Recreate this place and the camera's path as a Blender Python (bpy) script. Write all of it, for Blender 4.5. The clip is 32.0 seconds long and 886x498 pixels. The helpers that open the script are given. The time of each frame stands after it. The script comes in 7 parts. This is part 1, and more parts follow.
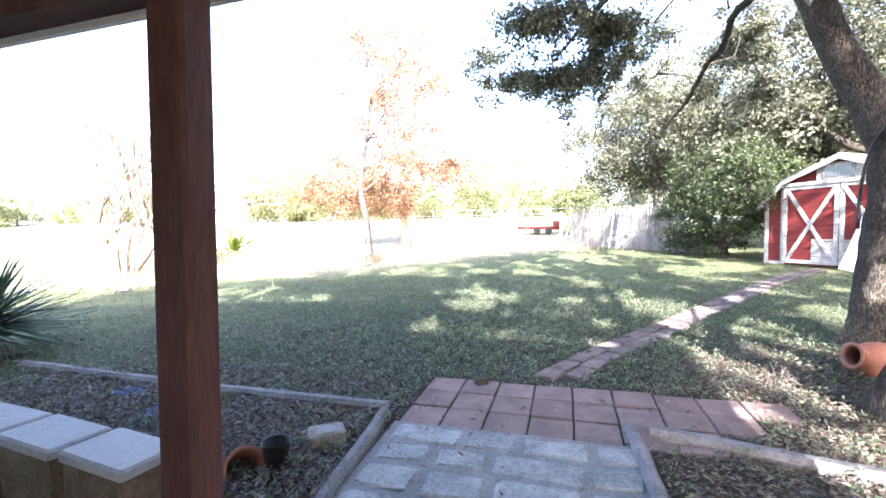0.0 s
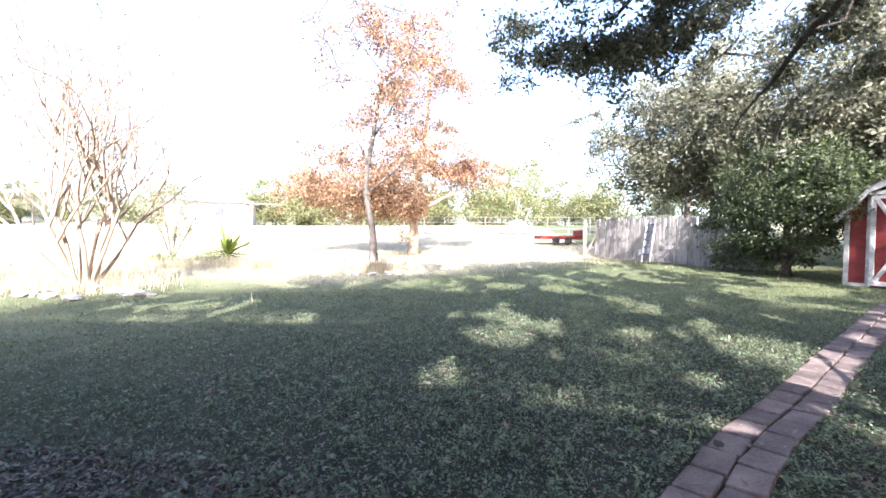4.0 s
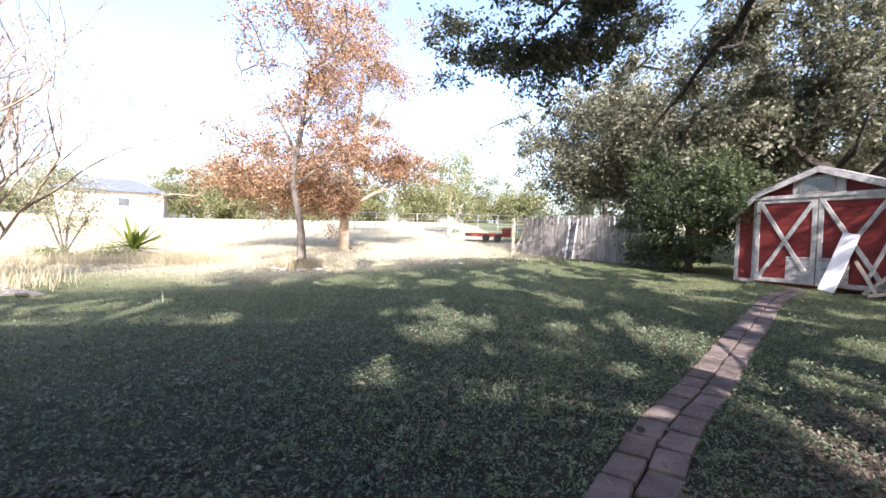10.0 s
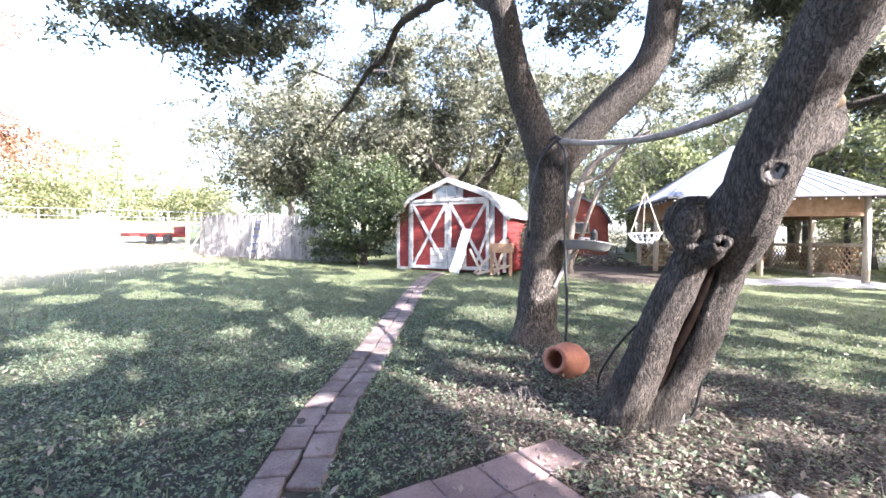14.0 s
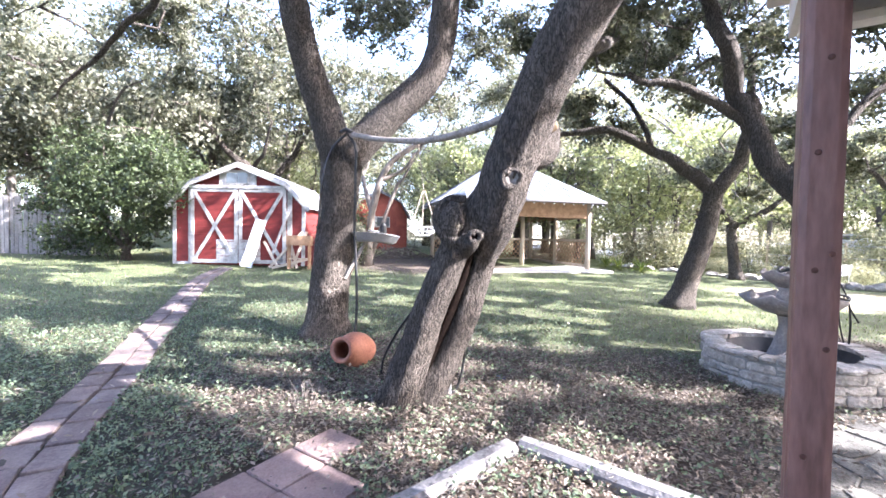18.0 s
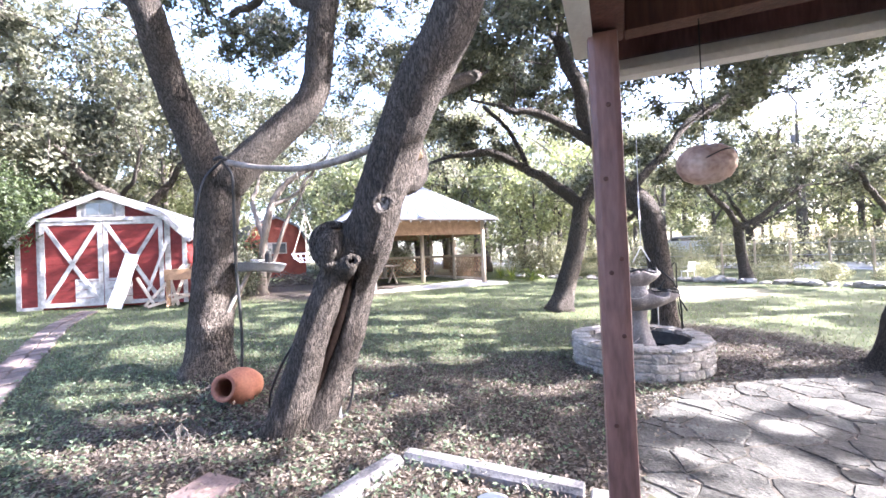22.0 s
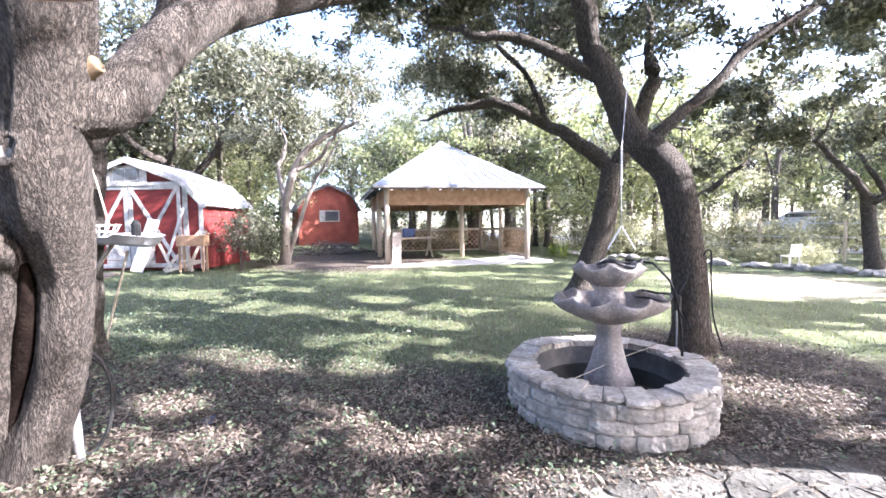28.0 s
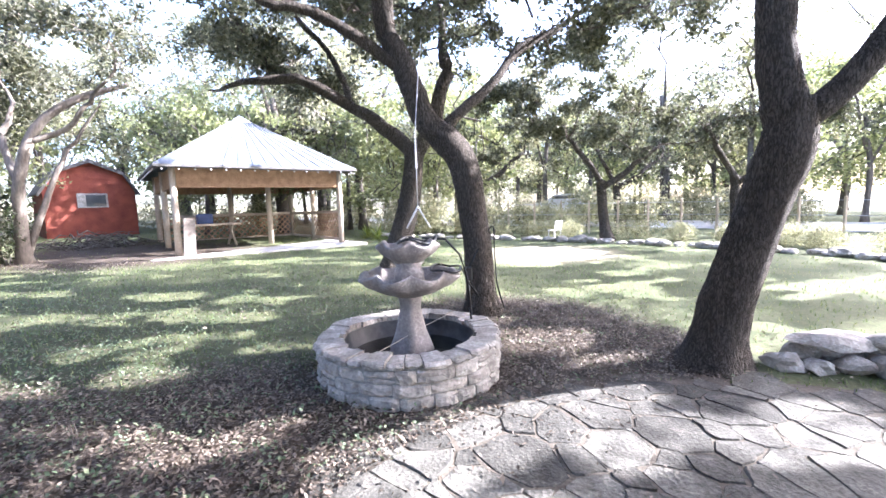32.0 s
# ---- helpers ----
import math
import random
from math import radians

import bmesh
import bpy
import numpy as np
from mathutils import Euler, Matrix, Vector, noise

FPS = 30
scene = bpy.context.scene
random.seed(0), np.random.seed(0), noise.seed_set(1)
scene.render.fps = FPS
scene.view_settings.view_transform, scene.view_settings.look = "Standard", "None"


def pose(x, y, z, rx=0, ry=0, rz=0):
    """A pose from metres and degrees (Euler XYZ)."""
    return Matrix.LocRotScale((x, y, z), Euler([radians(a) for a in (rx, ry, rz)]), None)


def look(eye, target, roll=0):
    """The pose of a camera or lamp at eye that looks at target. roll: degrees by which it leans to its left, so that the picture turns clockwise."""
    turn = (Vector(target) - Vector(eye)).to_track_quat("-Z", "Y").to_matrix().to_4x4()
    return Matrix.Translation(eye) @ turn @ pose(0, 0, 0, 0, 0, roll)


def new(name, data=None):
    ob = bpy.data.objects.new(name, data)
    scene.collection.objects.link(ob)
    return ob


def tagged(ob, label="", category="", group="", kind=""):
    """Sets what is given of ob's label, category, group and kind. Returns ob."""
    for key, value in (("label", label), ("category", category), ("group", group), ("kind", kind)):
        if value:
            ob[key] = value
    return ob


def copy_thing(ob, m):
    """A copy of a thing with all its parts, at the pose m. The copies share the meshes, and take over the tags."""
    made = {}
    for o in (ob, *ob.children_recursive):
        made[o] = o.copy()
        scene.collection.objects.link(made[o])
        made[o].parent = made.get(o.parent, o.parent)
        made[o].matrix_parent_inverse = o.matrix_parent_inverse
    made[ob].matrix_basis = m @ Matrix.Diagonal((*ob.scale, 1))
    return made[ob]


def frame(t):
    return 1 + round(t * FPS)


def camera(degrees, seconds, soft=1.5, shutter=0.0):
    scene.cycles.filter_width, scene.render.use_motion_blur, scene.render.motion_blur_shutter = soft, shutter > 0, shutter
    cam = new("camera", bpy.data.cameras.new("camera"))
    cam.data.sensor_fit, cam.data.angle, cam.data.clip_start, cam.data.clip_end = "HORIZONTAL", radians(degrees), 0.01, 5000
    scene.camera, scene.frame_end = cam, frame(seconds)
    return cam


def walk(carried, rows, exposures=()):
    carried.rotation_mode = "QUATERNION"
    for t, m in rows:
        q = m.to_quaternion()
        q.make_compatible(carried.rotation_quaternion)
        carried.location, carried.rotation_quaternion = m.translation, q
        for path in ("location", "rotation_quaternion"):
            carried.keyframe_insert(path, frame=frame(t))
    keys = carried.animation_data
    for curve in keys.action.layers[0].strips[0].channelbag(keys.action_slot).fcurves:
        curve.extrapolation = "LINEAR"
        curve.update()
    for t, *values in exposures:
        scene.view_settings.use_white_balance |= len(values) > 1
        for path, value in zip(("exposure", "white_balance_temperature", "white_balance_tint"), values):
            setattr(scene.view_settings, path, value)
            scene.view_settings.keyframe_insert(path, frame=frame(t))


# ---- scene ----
cam = camera(91.8, 32.0, 1.6)
METRES, EYE, TILT, LEAN, TURN = 5.7, 1.34, 0.0, 0.0, 0.0
ROWS = [
    (0.0, 0.0, 0.0, 0.0, -0.01, -2.29, 0.29),
    (0.5, -0.0019, 0.0481, 0.0011, -6.16, -1.56, -0.41),
    (1.0, -0.0135, 0.0972, 0.001, -13.24, -0.22, -1.3),
    (1.5, -0.0196, 0.1369, 0.002, -14.33, -0.18, -0.38),
    (2.0, -0.0153, 0.1805, 0.0019, -12.52, 0.57, -0.6),
    (2.5, -0.0176, 0.2176, 0.0006, -12.74, -0.12, -1.17),
    (3.0, -0.0236, 0.2562, 0.0005, -13.54, 0.73, -1.63),
    (3.5, -0.0257, 0.291, -0.0041, -8.72, 0.48, -0.74),
    (4.0, -0.0272, 0.3216, -0.0051, 1.25, -1.3, -1.11),
    (4.5, -0.0414, 0.3325, -0.0058, 12.02, -2.11, -2.12),
    (6.5, -0.0695, 0.3326, -0.0095, 21.26, -3.64, -3.01),
    (7.0, -0.0663, 0.3327, -0.009, 18.66, -3.13, -2.9),
    (7.5, -0.0625, 0.3331, -0.0085, 15.19, -2.89, -2.57),
    (8.0, -0.0578, 0.3348, -0.0084, 11.14, -2.83, -2.24),
    (8.5, -0.0524, 0.3359, -0.0084, 6.27, -2.38, -2.14),
    (9.0, -0.0474, 0.3358, -0.0066, 1.97, -1.78, -2.08),
    (9.5, -0.0415, 0.3357, -0.0064, -2.56, -1.45, -1.9),
    (10.0, -0.0349, 0.3356, -0.0066, -7.91, -1.54, -1.78),
    (10.5, -0.0285, 0.3358, -0.0072, -12.89, -1.7, -1.55),
    (11.0, -0.0215, 0.3344, -0.0062, -18.69, -1.8, -1.54),
    (11.5, -0.0146, 0.3329, -0.0055, -24.62, -2.1, -1.61),
    (12.0, -0.0091, 0.3305, -0.0053, -30.13, -1.77, -1.3),
    (12.5, -0.005, 0.3273, -0.0044, -34.55, -1.35, -1.04),
    (13.0, -0.001, 0.3249, -0.0049, -38.77, -1.25, -0.88),
    (13.5, 0.003, 0.3223, -0.0049, -42.74, -1.33, -0.58),
    (14.0, 0.0068, 0.3186, -0.0047, -47.28, -1.11, -0.25),
    (14.5, 0.0096, 0.3144, -0.0045, -51.54, -0.48, -0.06),
    (15.0, 0.0114, 0.3089, -0.0043, -55.73, -0.4, 0.53),
    (15.5, 0.0135, 0.3047, -0.0045, -59.19, -0.54, 0.71),
    (17.5, 0.0219, 0.2943, -0.0064, -69.48, -1.03, -0.8),
    (18.0, 0.0197, 0.2924, -0.007, -72.72, -1.69, -1.08),
    (18.5, 0.0143, 0.2893, -0.0067, -74.76, -0.79, 0.24),
    (19.0, 0.0096, 0.2852, -0.0058, -76.99, 0.3, 1.09),
    (19.5, 0.0044, 0.2839, -0.0062, -79.6, 0.51, 1.43),
    (20.0, -0.0003, 0.2837, -0.0066, -82.3, 0.58, 1.6),
    (20.5, -0.0048, 0.2828, -0.0073, -84.4, -0.19, 1.73),
    (21.0, -0.0098, 0.2827, -0.008, -84.28, -0.93, 1.64),
    (21.5, -0.0082, 0.2784, -0.0031, -83.55, 0.45, 0.79),
    (22.0, 0.0003, 0.2514, -0.0038, -85.16, 0.73, 2.51),
    (22.5, 0.0185, 0.2173, -0.0028, -86.76, 0.43, 1.55),
    (23.0, 0.0501, 0.1928, -0.0033, -90.08, -0.07, 1.77),
    (23.5, 0.0926, 0.1611, -0.0011, -92.9, 0.85, 1.44),
    (24.0, 0.1336, 0.1208, -0.0042, -95.4, 0.87, 1.73),
    (24.5, 0.1702, 0.0868, -0.004, -95.96, -0.28, 0.98),
    (26.5, 0.2713, 0.0006, -0.0068, -86.79, -2.13, 0.68),
    (27.0, 0.2889, -0.0076, -0.0049, -83.6, -2.99, 0.81),
    (27.5, 0.2957, -0.0146, -0.0036, -76.58, -3.69, 1.4),
    (28.0, 0.2975, -0.0226, -0.0027, -73.05, -2.88, 1.07),
    (28.5, 0.2983, -0.0301, -0.0045, -72.55, -3.0, 0.54),
    (29.0, 0.2949, -0.0299, -0.0063, -74.05, -3.94, 0.21),
    (29.5, 0.2894, -0.027, -0.0056, -75.38, -4.93, 1.06),
    (30.0, 0.2883, -0.0262, -0.0052, -79.06, -4.92, 0.89),
    (30.5, 0.2896, -0.0269, -0.0053, -82.59, -5.27, 0.96),
    (31.0, 0.2915, -0.0311, -0.0055, -87.14, -5.01, 1.36),
    (31.5, 0.2925, -0.0366, -0.0058, -92.03, -5.45, 1.53),
    (32.0, 0.2929, -0.0427, -0.006, -97.09, -5.71, 1.92),
]
EXPOSURES = [(0.0, 3.72, 6000, 20), (1.0, 3.1, 5900, 20), (2.0, 2.75, 5900, 20), (4.0, 2.85, 6000, 20), (6.5, 2.3, 6200, 21), (9.0, 2.1, 6250, 21), (11.0, 2.35, 6100, 21), (13.0, 3.17, 5900, 21), (15.0, 3.61, 5850, 21), (18.0, 3.69, 5750, 22), (24.0, 3.65, 5750, 24), (32.0, 3.54, 5650, 22)]
walk(cam, [(t, pose(0, 0, EYE, TILT, LEAN, TURN) @ pose(METRES * x, METRES * y, METRES * z, 90 + pitch, roll, yaw)) for t, x, y, z, yaw, pitch, roll in ROWS], EXPOSURES)

# ---------- light ----------
SUN_WAY = Vector((0.03, -0.99, 0.65)).normalized()      # towards the sun
world = bpy.data.worlds.new("sky")
scene.world = world
world.use_nodes = True
wn = world.node_tree.nodes
sky = wn.new("ShaderNodeTexSky")
sky.sky_type = "NISHITA"
sky.sun_disc = False
sky.sun_elevation = math.asin(SUN_WAY.z)
sky.sun_rotation = math.atan2(SUN_WAY.x, SUN_WAY.y)
sky.dust_density, sky.air_density = 3.0, 1.0
wn["Background"].inputs[1].default_value = 0.13
world.node_tree.links.new(sky.outputs[0], wn["Background"].inputs[0])
sun = new("sun", bpy.data.lights.new("sun", "SUN"))
sun.data.energy, sun.data.angle, sun.data.color = 3.9, radians(0.5), (1.0, 0.95, 0.85)
sun.matrix_world = look(SUN_WAY * 50, (0, 0, 0))


# ---------- materials ----------
def material(name, a, b, rough=0.8, scale=8.0, stretch=(1, 1, 1), bump=0.3, fine=60.0, metal=0.0, third=None, own=False, rand=0.0, spec=0.3, detail=6):
    """Two (or three) linear base colours mixed by noise at a coarse and a fine scale, with relief from the same noise."""
    m = bpy.data.materials.new(name)
    m.use_nodes = True
    n, ln = m.node_tree.nodes, m.node_tree.links
    bsdf = n["Principled BSDF"]
    if own:
        co = n.new("ShaderNodeTexCoord").outputs["Object"]
    else:
        co = n.new("ShaderNodeNewGeometry").outputs["Position"]
    mp = n.new("ShaderNodeMapping")
    mp.inputs["Scale"].default_value = stretch
    ln.new(co, mp.inputs[0])
    big, small = n.new("ShaderNodeTexNoise"), n.new("ShaderNodeTexNoise")
    big.inputs["Scale"].default_value, small.inputs["Scale"].default_value = scale, fine
    big.inputs["Detail"].default_value = small.inputs["Detail"].default_value = detail
    ln.new(mp.outputs[0], big.inputs[0])
    ln.new(mp.outputs[0], small.inputs[0])
    add = n.new("ShaderNodeMath")
    add.operation = "MULTIPLY_ADD"
    add.inputs[1].default_value = 0.45
    half = n.new("ShaderNodeMath")
    half.operation = "MULTIPLY"
    half.inputs[1].default_value = 0.55
    ln.new(big.outputs[0], half.inputs[0])
    ln.new(small.outputs[0], add.inputs[0])
    ln.new(half.outputs[0], add.inputs[2])
    ramp = n.new("ShaderNodeValToRGB")
    ramp.color_ramp.elements[0].position, ramp.color_ramp.elements[1].position = 0.36, 0.64
    ramp.color_ramp.elements[0].color, ramp.color_ramp.elements[1].color = (*a, 1), (*b, 1)
    if third:
        e = ramp.color_ramp.elements.new(0.56)
        e.color = (*third, 1)
    ln.new(add.outputs[0], ramp.inputs[0])
    out = ramp.outputs[0]
    if rand:
        info = n.new("ShaderNodeObjectInfo")
        hsv = n.new("ShaderNodeHueSaturation")
        r = n.new("ShaderNodeMapRange")
        r.inputs[3].default_value, r.inputs[4].default_value = 1 - rand, 1 + rand
        ln.new(info.outputs["Random"], r.inputs[0])
        ln.new(r.outputs[0], hsv.inputs["Value"])
        ln.new(out, hsv.inputs["Color"])
        out = hsv.outputs[0]
    ln.new(out, bsdf.inputs["Base Color"])
    bp = n.new("ShaderNodeBump")
    bp.inputs["Strength"].default_value, bp.inputs["Distance"].default_value = bump, 0.02
    ln.new(add.outputs[0], bp.inputs["Height"])
    ln.new(bp.outputs[0], bsdf.inputs["Normal"])
    bsdf.inputs["Roughness"].default_value, bsdf.inputs["Metallic"].default_value = rough, metal
    bsdf.inputs["Specular IOR Level"].default_value = spec
    return m


def leafy(name, colours, glow=0.45, rough=0.45, spec=0.4):
    """Leaves: a colour for each leaf out of a few, and light that passes through."""
    m = bpy.data.materials.new(name)
    m.use_nodes = True
    n, ln = m.node_tree.nodes, m.node_tree.links
    bsdf = n["Principled BSDF"]
    geo = n.new("ShaderNodeNewGeometry")
    ramp = n.new("ShaderNodeValToRGB")
    ramp.color_ramp.elements[0].color, ramp.color_ramp.elements[1].color = (*colours[0], 1), (*colours[-1], 1)
    for i, c in enumerate(colours[1:-1]):
        ramp.color_ramp.elements.new((i + 1) / (len(colours) - 1)).color = (*c, 1)
    ln.new(geo.outputs["Random Per Island"], ramp.inputs[0])
    ln.new(ramp.outputs[0], bsdf.inputs["Base Color"])
    bsdf.inputs["Roughness"].default_value = rough
    bsdf.inputs["Specular IOR Level"].default_value = spec
    if glow:
        tr, mix = n.new("ShaderNodeBsdfTranslucent"), n.new("ShaderNodeMixShader")
        warm = n.new("ShaderNodeMix")
        warm.data_type, warm.blend_type = "RGBA", "MULTIPLY"
        warm.inputs[0].default_value = 1.0
        warm.inputs[7].default_value = (1.25, 1.28, 0.98, 1)
        ln.new(ramp.outputs[0], warm.inputs[6])
        ln.new(warm.outputs[2], tr.inputs[0])
        mix.inputs[0].default_value = glow
        ln.new(bsdf.outputs[0], mix.inputs[1])
        ln.new(tr.outputs[0], mix.inputs[2])
        ln.new(mix.outputs[0], n["Material Output"].inputs[0])
    return m


def bark(name, dark, mid, pale, scale=40.0, depth=0.014):
    """Furrowed bark: long uneven ridges parted by cracks, weathered paler in blotches."""
    m = material(name, mid, pale, 0.95, 2.5, (1, 1, 0.4), 0.5, 45, third=tuple((a + b) / 2.2 for a, b in zip(mid, pale)))
    n, ln = m.node_tree.nodes, m.node_tree.links
    geo, mp, wob = n.new("ShaderNodeNewGeometry"), n.new("ShaderNodeMapping"), n.new("ShaderNodeTexNoise")
    mp.inputs["Scale"].default_value = (1, 1, 0.26)
    wob.inputs["Scale"].default_value, wob.inputs["Detail"].default_value, wob.inputs["Roughness"].default_value = 9, 8, 0.72
    off = n.new("ShaderNodeVectorMath")
    off.operation = "MULTIPLY_ADD"
    off.inputs[1].default_value = (0.03, 0.03, 0.1)
    ln.new(geo.outputs["Position"], wob.inputs[0])
    ln.new(wob.outputs["Color"], off.inputs[0])
    ln.new(geo.outputs["Position"], off.inputs[2])
    ln.new(off.outputs[0], mp.inputs[0])
    cut, fib = n.new("ShaderNodeTexNoise"), n.new("ShaderNodeTexNoise")
    cut.inputs["Scale"].default_value, cut.inputs["Detail"].default_value, cut.inputs["Roughness"].default_value = scale, 4, 0.6
    fib.inputs["Scale"].default_value, fib.inputs["Detail"].default_value = scale * 2.4, 7
    ln.new(mp.outputs[0], cut.inputs["Vector"])
    ln.new(mp.outputs[0], fib.inputs[0])
    mid_line, away = n.new("ShaderNodeMath"), n.new("ShaderNodeMath")
    mid_line.operation, away.operation = "SUBTRACT", "ABSOLUTE"
    mid_line.inputs[1].default_value = 0.5
    ln.new(cut.outputs[0], mid_line.inputs[0])
    ln.new(mid_line.outputs[0], away.inputs[0])
    r = n.new("ShaderNodeMapRange")
    r.interpolation_type = "SMOOTHSTEP"
    r.inputs[1].default_value, r.inputs[2].default_value = -0.015, 0.085
    ln.new(away.outputs[0], r.inputs[0])
    mul = n.new("ShaderNodeMath")
    mul.operation = "MULTIPLY"
    fr = n.new("ShaderNodeMapRange")
    fr.inputs[1].default_value, fr.inputs[2].default_value, fr.inputs[3].default_value, fr.inputs[4].default_value = 0.3, 0.7, 0.3, 1.3
    ln.new(fib.outputs[0], fr.inputs[0])
    ln.new(r.outputs[0], mul.inputs[0])
    ln.new(fr.outputs[0], mul.inputs[1])
    mx = n.new("ShaderNodeMix")
    mx.data_type = "RGBA"
    mx.inputs[6].default_value = (*dark, 1)
    bs = n["Principled BSDF"]
    src = bs.inputs["Base Color"].links[0].from_socket
    ln.new(mul.outputs[0], mx.inputs[0])
    ln.new(src, mx.inputs[7])
    ln.new(mx.outputs[2], bs.inputs["Base Color"])
    old = bs.inputs["Normal"].links[0].from_socket
    b2 = n.new("ShaderNodeBump")
    b2.inputs["Strength"].default_value, b2.inputs["Distance"].default_value = 1.0, depth
    ln.new(mul.outputs[0], b2.inputs["Height"])
    ln.new(old, b2.inputs["Normal"])
    ln.new(b2.outputs[0], bs.inputs["Normal"])
    return m


BARK = bark("oak_bark", (0.034, 0.028, 0.023), (0.1, 0.084, 0.07), (0.25, 0.213, 0.174), 42.0, 0.026)
BARK_GREY = material("pale_grey_bark", (0.08, 0.067, 0.056), (0.205, 0.176, 0.148), 0.9, 4, (1, 1, 0.3), 0.6, 30)
BARK_PALE = material("pale_bark", (0.22, 0.16, 0.11), (0.5, 0.4, 0.3), 0.8, 5, (1, 1, 0.3), 0.4, 30)
BARK_CRAPE = material("crape_bark", (0.24, 0.175, 0.122), (0.42, 0.33, 0.25), 0.7, 5, (1, 1, 0.25), 0.3, 30)
BARK_FAR = material("woodland_bark", (0.05, 0.043, 0.037), (0.16, 0.14, 0.12), 0.95, 4, (1, 1, 0.3), 0.8, 20)
CUT = material("weathered_cut_wood", (0.12, 0.103, 0.088), (0.29, 0.255, 0.222), 0.9, 12, (1, 1, 1), 0.6, 60)
LEAF_OAK = leafy("live_oak_leaves", [(0.048, 0.052, 0.036), (0.086, 0.091, 0.06), (0.135, 0.138, 0.095), (0.205, 0.203, 0.15)], 0.36, 0.55, 0.32)
LEAF_CEDAR = leafy("cedar_leaves", [(0.022, 0.03, 0.016), (0.048, 0.066, 0.03), (0.1, 0.13, 0.055)], 0.4, 0.45, 0.45)
LEAF_WOOD = leafy("woodland_leaves", [(0.13, 0.135, 0.09), (0.22, 0.22, 0.145), (0.31, 0.303, 0.215), (0.37, 0.34, 0.26)], 0.5)
LEAF_GREEN = leafy("bright_leaves", [(0.12, 0.14, 0.07), (0.22, 0.24, 0.125), (0.32, 0.33, 0.185)], 0.5)
LEAF_RUST = leafy("rusty_leaves", [(0.07, 0.035, 0.024), (0.2, 0.1, 0.06), (0.36, 0.22, 0.13), (0.42, 0.32, 0.22)], 0.4)
LEAF_FIELD = leafy("field_tree_leaves", [(0.06, 0.075, 0.035), (0.14, 0.165, 0.07), (0.22, 0.235, 0.115), (0.28, 0.24, 0.16)], 0.45)
LEAF_DRY = leafy("dry_seed_heads", [(0.1, 0.075, 0.05), (0.2, 0.16, 0.11)], 0.2, 0.8)
LEAF_YUCCA = leafy("yucca_blades", [(0.03, 0.06, 0.035), (0.06, 0.1, 0.06), (0.09, 0.12, 0.06)], 0.15, 0.4)
LEAF_SAGO = leafy("palm_fronds", [(0.07, 0.11, 0.02), (0.17, 0.2, 0.04)], 0.3)
LITTER = leafy("fallen_leaves", [(0.042, 0.033, 0.025), (0.07, 0.054, 0.042), (0.108, 0.084, 0.065), (0.155, 0.123, 0.096), (0.24, 0.203, 0.16)], 0.15, 0.6, 0.5)
BLADE = leafy("grass_blades", [(0.042, 0.06, 0.037), (0.092, 0.126, 0.078), (0.15, 0.19, 0.115), (0.19, 0.218, 0.138)], 0.3, 0.6, 0.25)
LEAF_BLOWN = leafy("dry_blown_leaves", [(0.09, 0.065, 0.047), (0.165, 0.13, 0.098), (0.25, 0.21, 0.165)], 0.15, 0.6, 0.4)
LAWN = leafy("lawn_blades", [(0.055, 0.09, 0.032), (0.115, 0.16, 0.06), (0.185, 0.22, 0.095), (0.27, 0.265, 0.15)], 0.35, 0.6, 0.25)
STRAW = leafy("dry_grass", [(0.32, 0.27, 0.18), (0.46, 0.4, 0.3), (0.34, 0.32, 0.2)], 0.3, 0.7)
STONE = material("limestone", (0.19, 0.176, 0.157), (0.47, 0.44, 0.396), 0.92, 9, bump=1.0, fine=40, third=(0.34, 0.315, 0.28), rand=0.2)
FLAG = material("flagstone", (0.036, 0.034, 0.029), (0.16, 0.149, 0.129), 0.9, 5.5, bump=1.0, fine=48, third=(0.095, 0.092, 0.08), rand=0.42)
WALKSTONE = material("walk_stone", (0.17, 0.178, 0.17), (0.34, 0.35, 0.335), 0.9, 5, bump=0.5, fine=40, rand=0.12)
MORTAR = material("mortar", (0.045, 0.038, 0.03), (0.115, 0.1, 0.08), 0.95, 6, bump=0.6, fine=50)
BROWNSTONE = material("brown_stone", (0.12, 0.085, 0.05), (0.24, 0.18, 0.11), 0.9, 5, bump=0.4, fine=40)
MORTAR_PALE = material("grey_mortar", (0.14, 0.145, 0.14), (0.25, 0.25, 0.235), 0.95, 5, bump=0.5, fine=50)
PAVER = material("rose_concrete_paver", (0.148, 0.102, 0.089), (0.245, 0.178, 0.157), 0.9, 5, bump=0.35, fine=70, rand=0.16)
BRICKPATH = material("grey_rose_paver", (0.095, 0.071, 0.064), (0.178, 0.142, 0.127), 0.92, 6, bump=0.4, fine=60, rand=0.2)
TIMBER = material("weathered_timber", (0.1, 0.094, 0.092), (0.235, 0.224, 0.22), 0.9, 5, (1, 1, 1), 0.6, 55, own=True)
CONCRETE = material("concrete", (0.34, 0.33, 0.31), (0.48, 0.47, 0.44), 0.9, 2, bump=0.2, fine=40)
CAST = material("cast_stone", (0.16, 0.145, 0.135), (0.36, 0.33, 0.31), 0.88, 7, bump=0.5, fine=45, third=(0.25, 0.225, 0.21))
TERRA = material("terracotta", (0.2, 0.08, 0.05), (0.34, 0.15, 0.092), 0.75, 6, bump=0.25, fine=50)
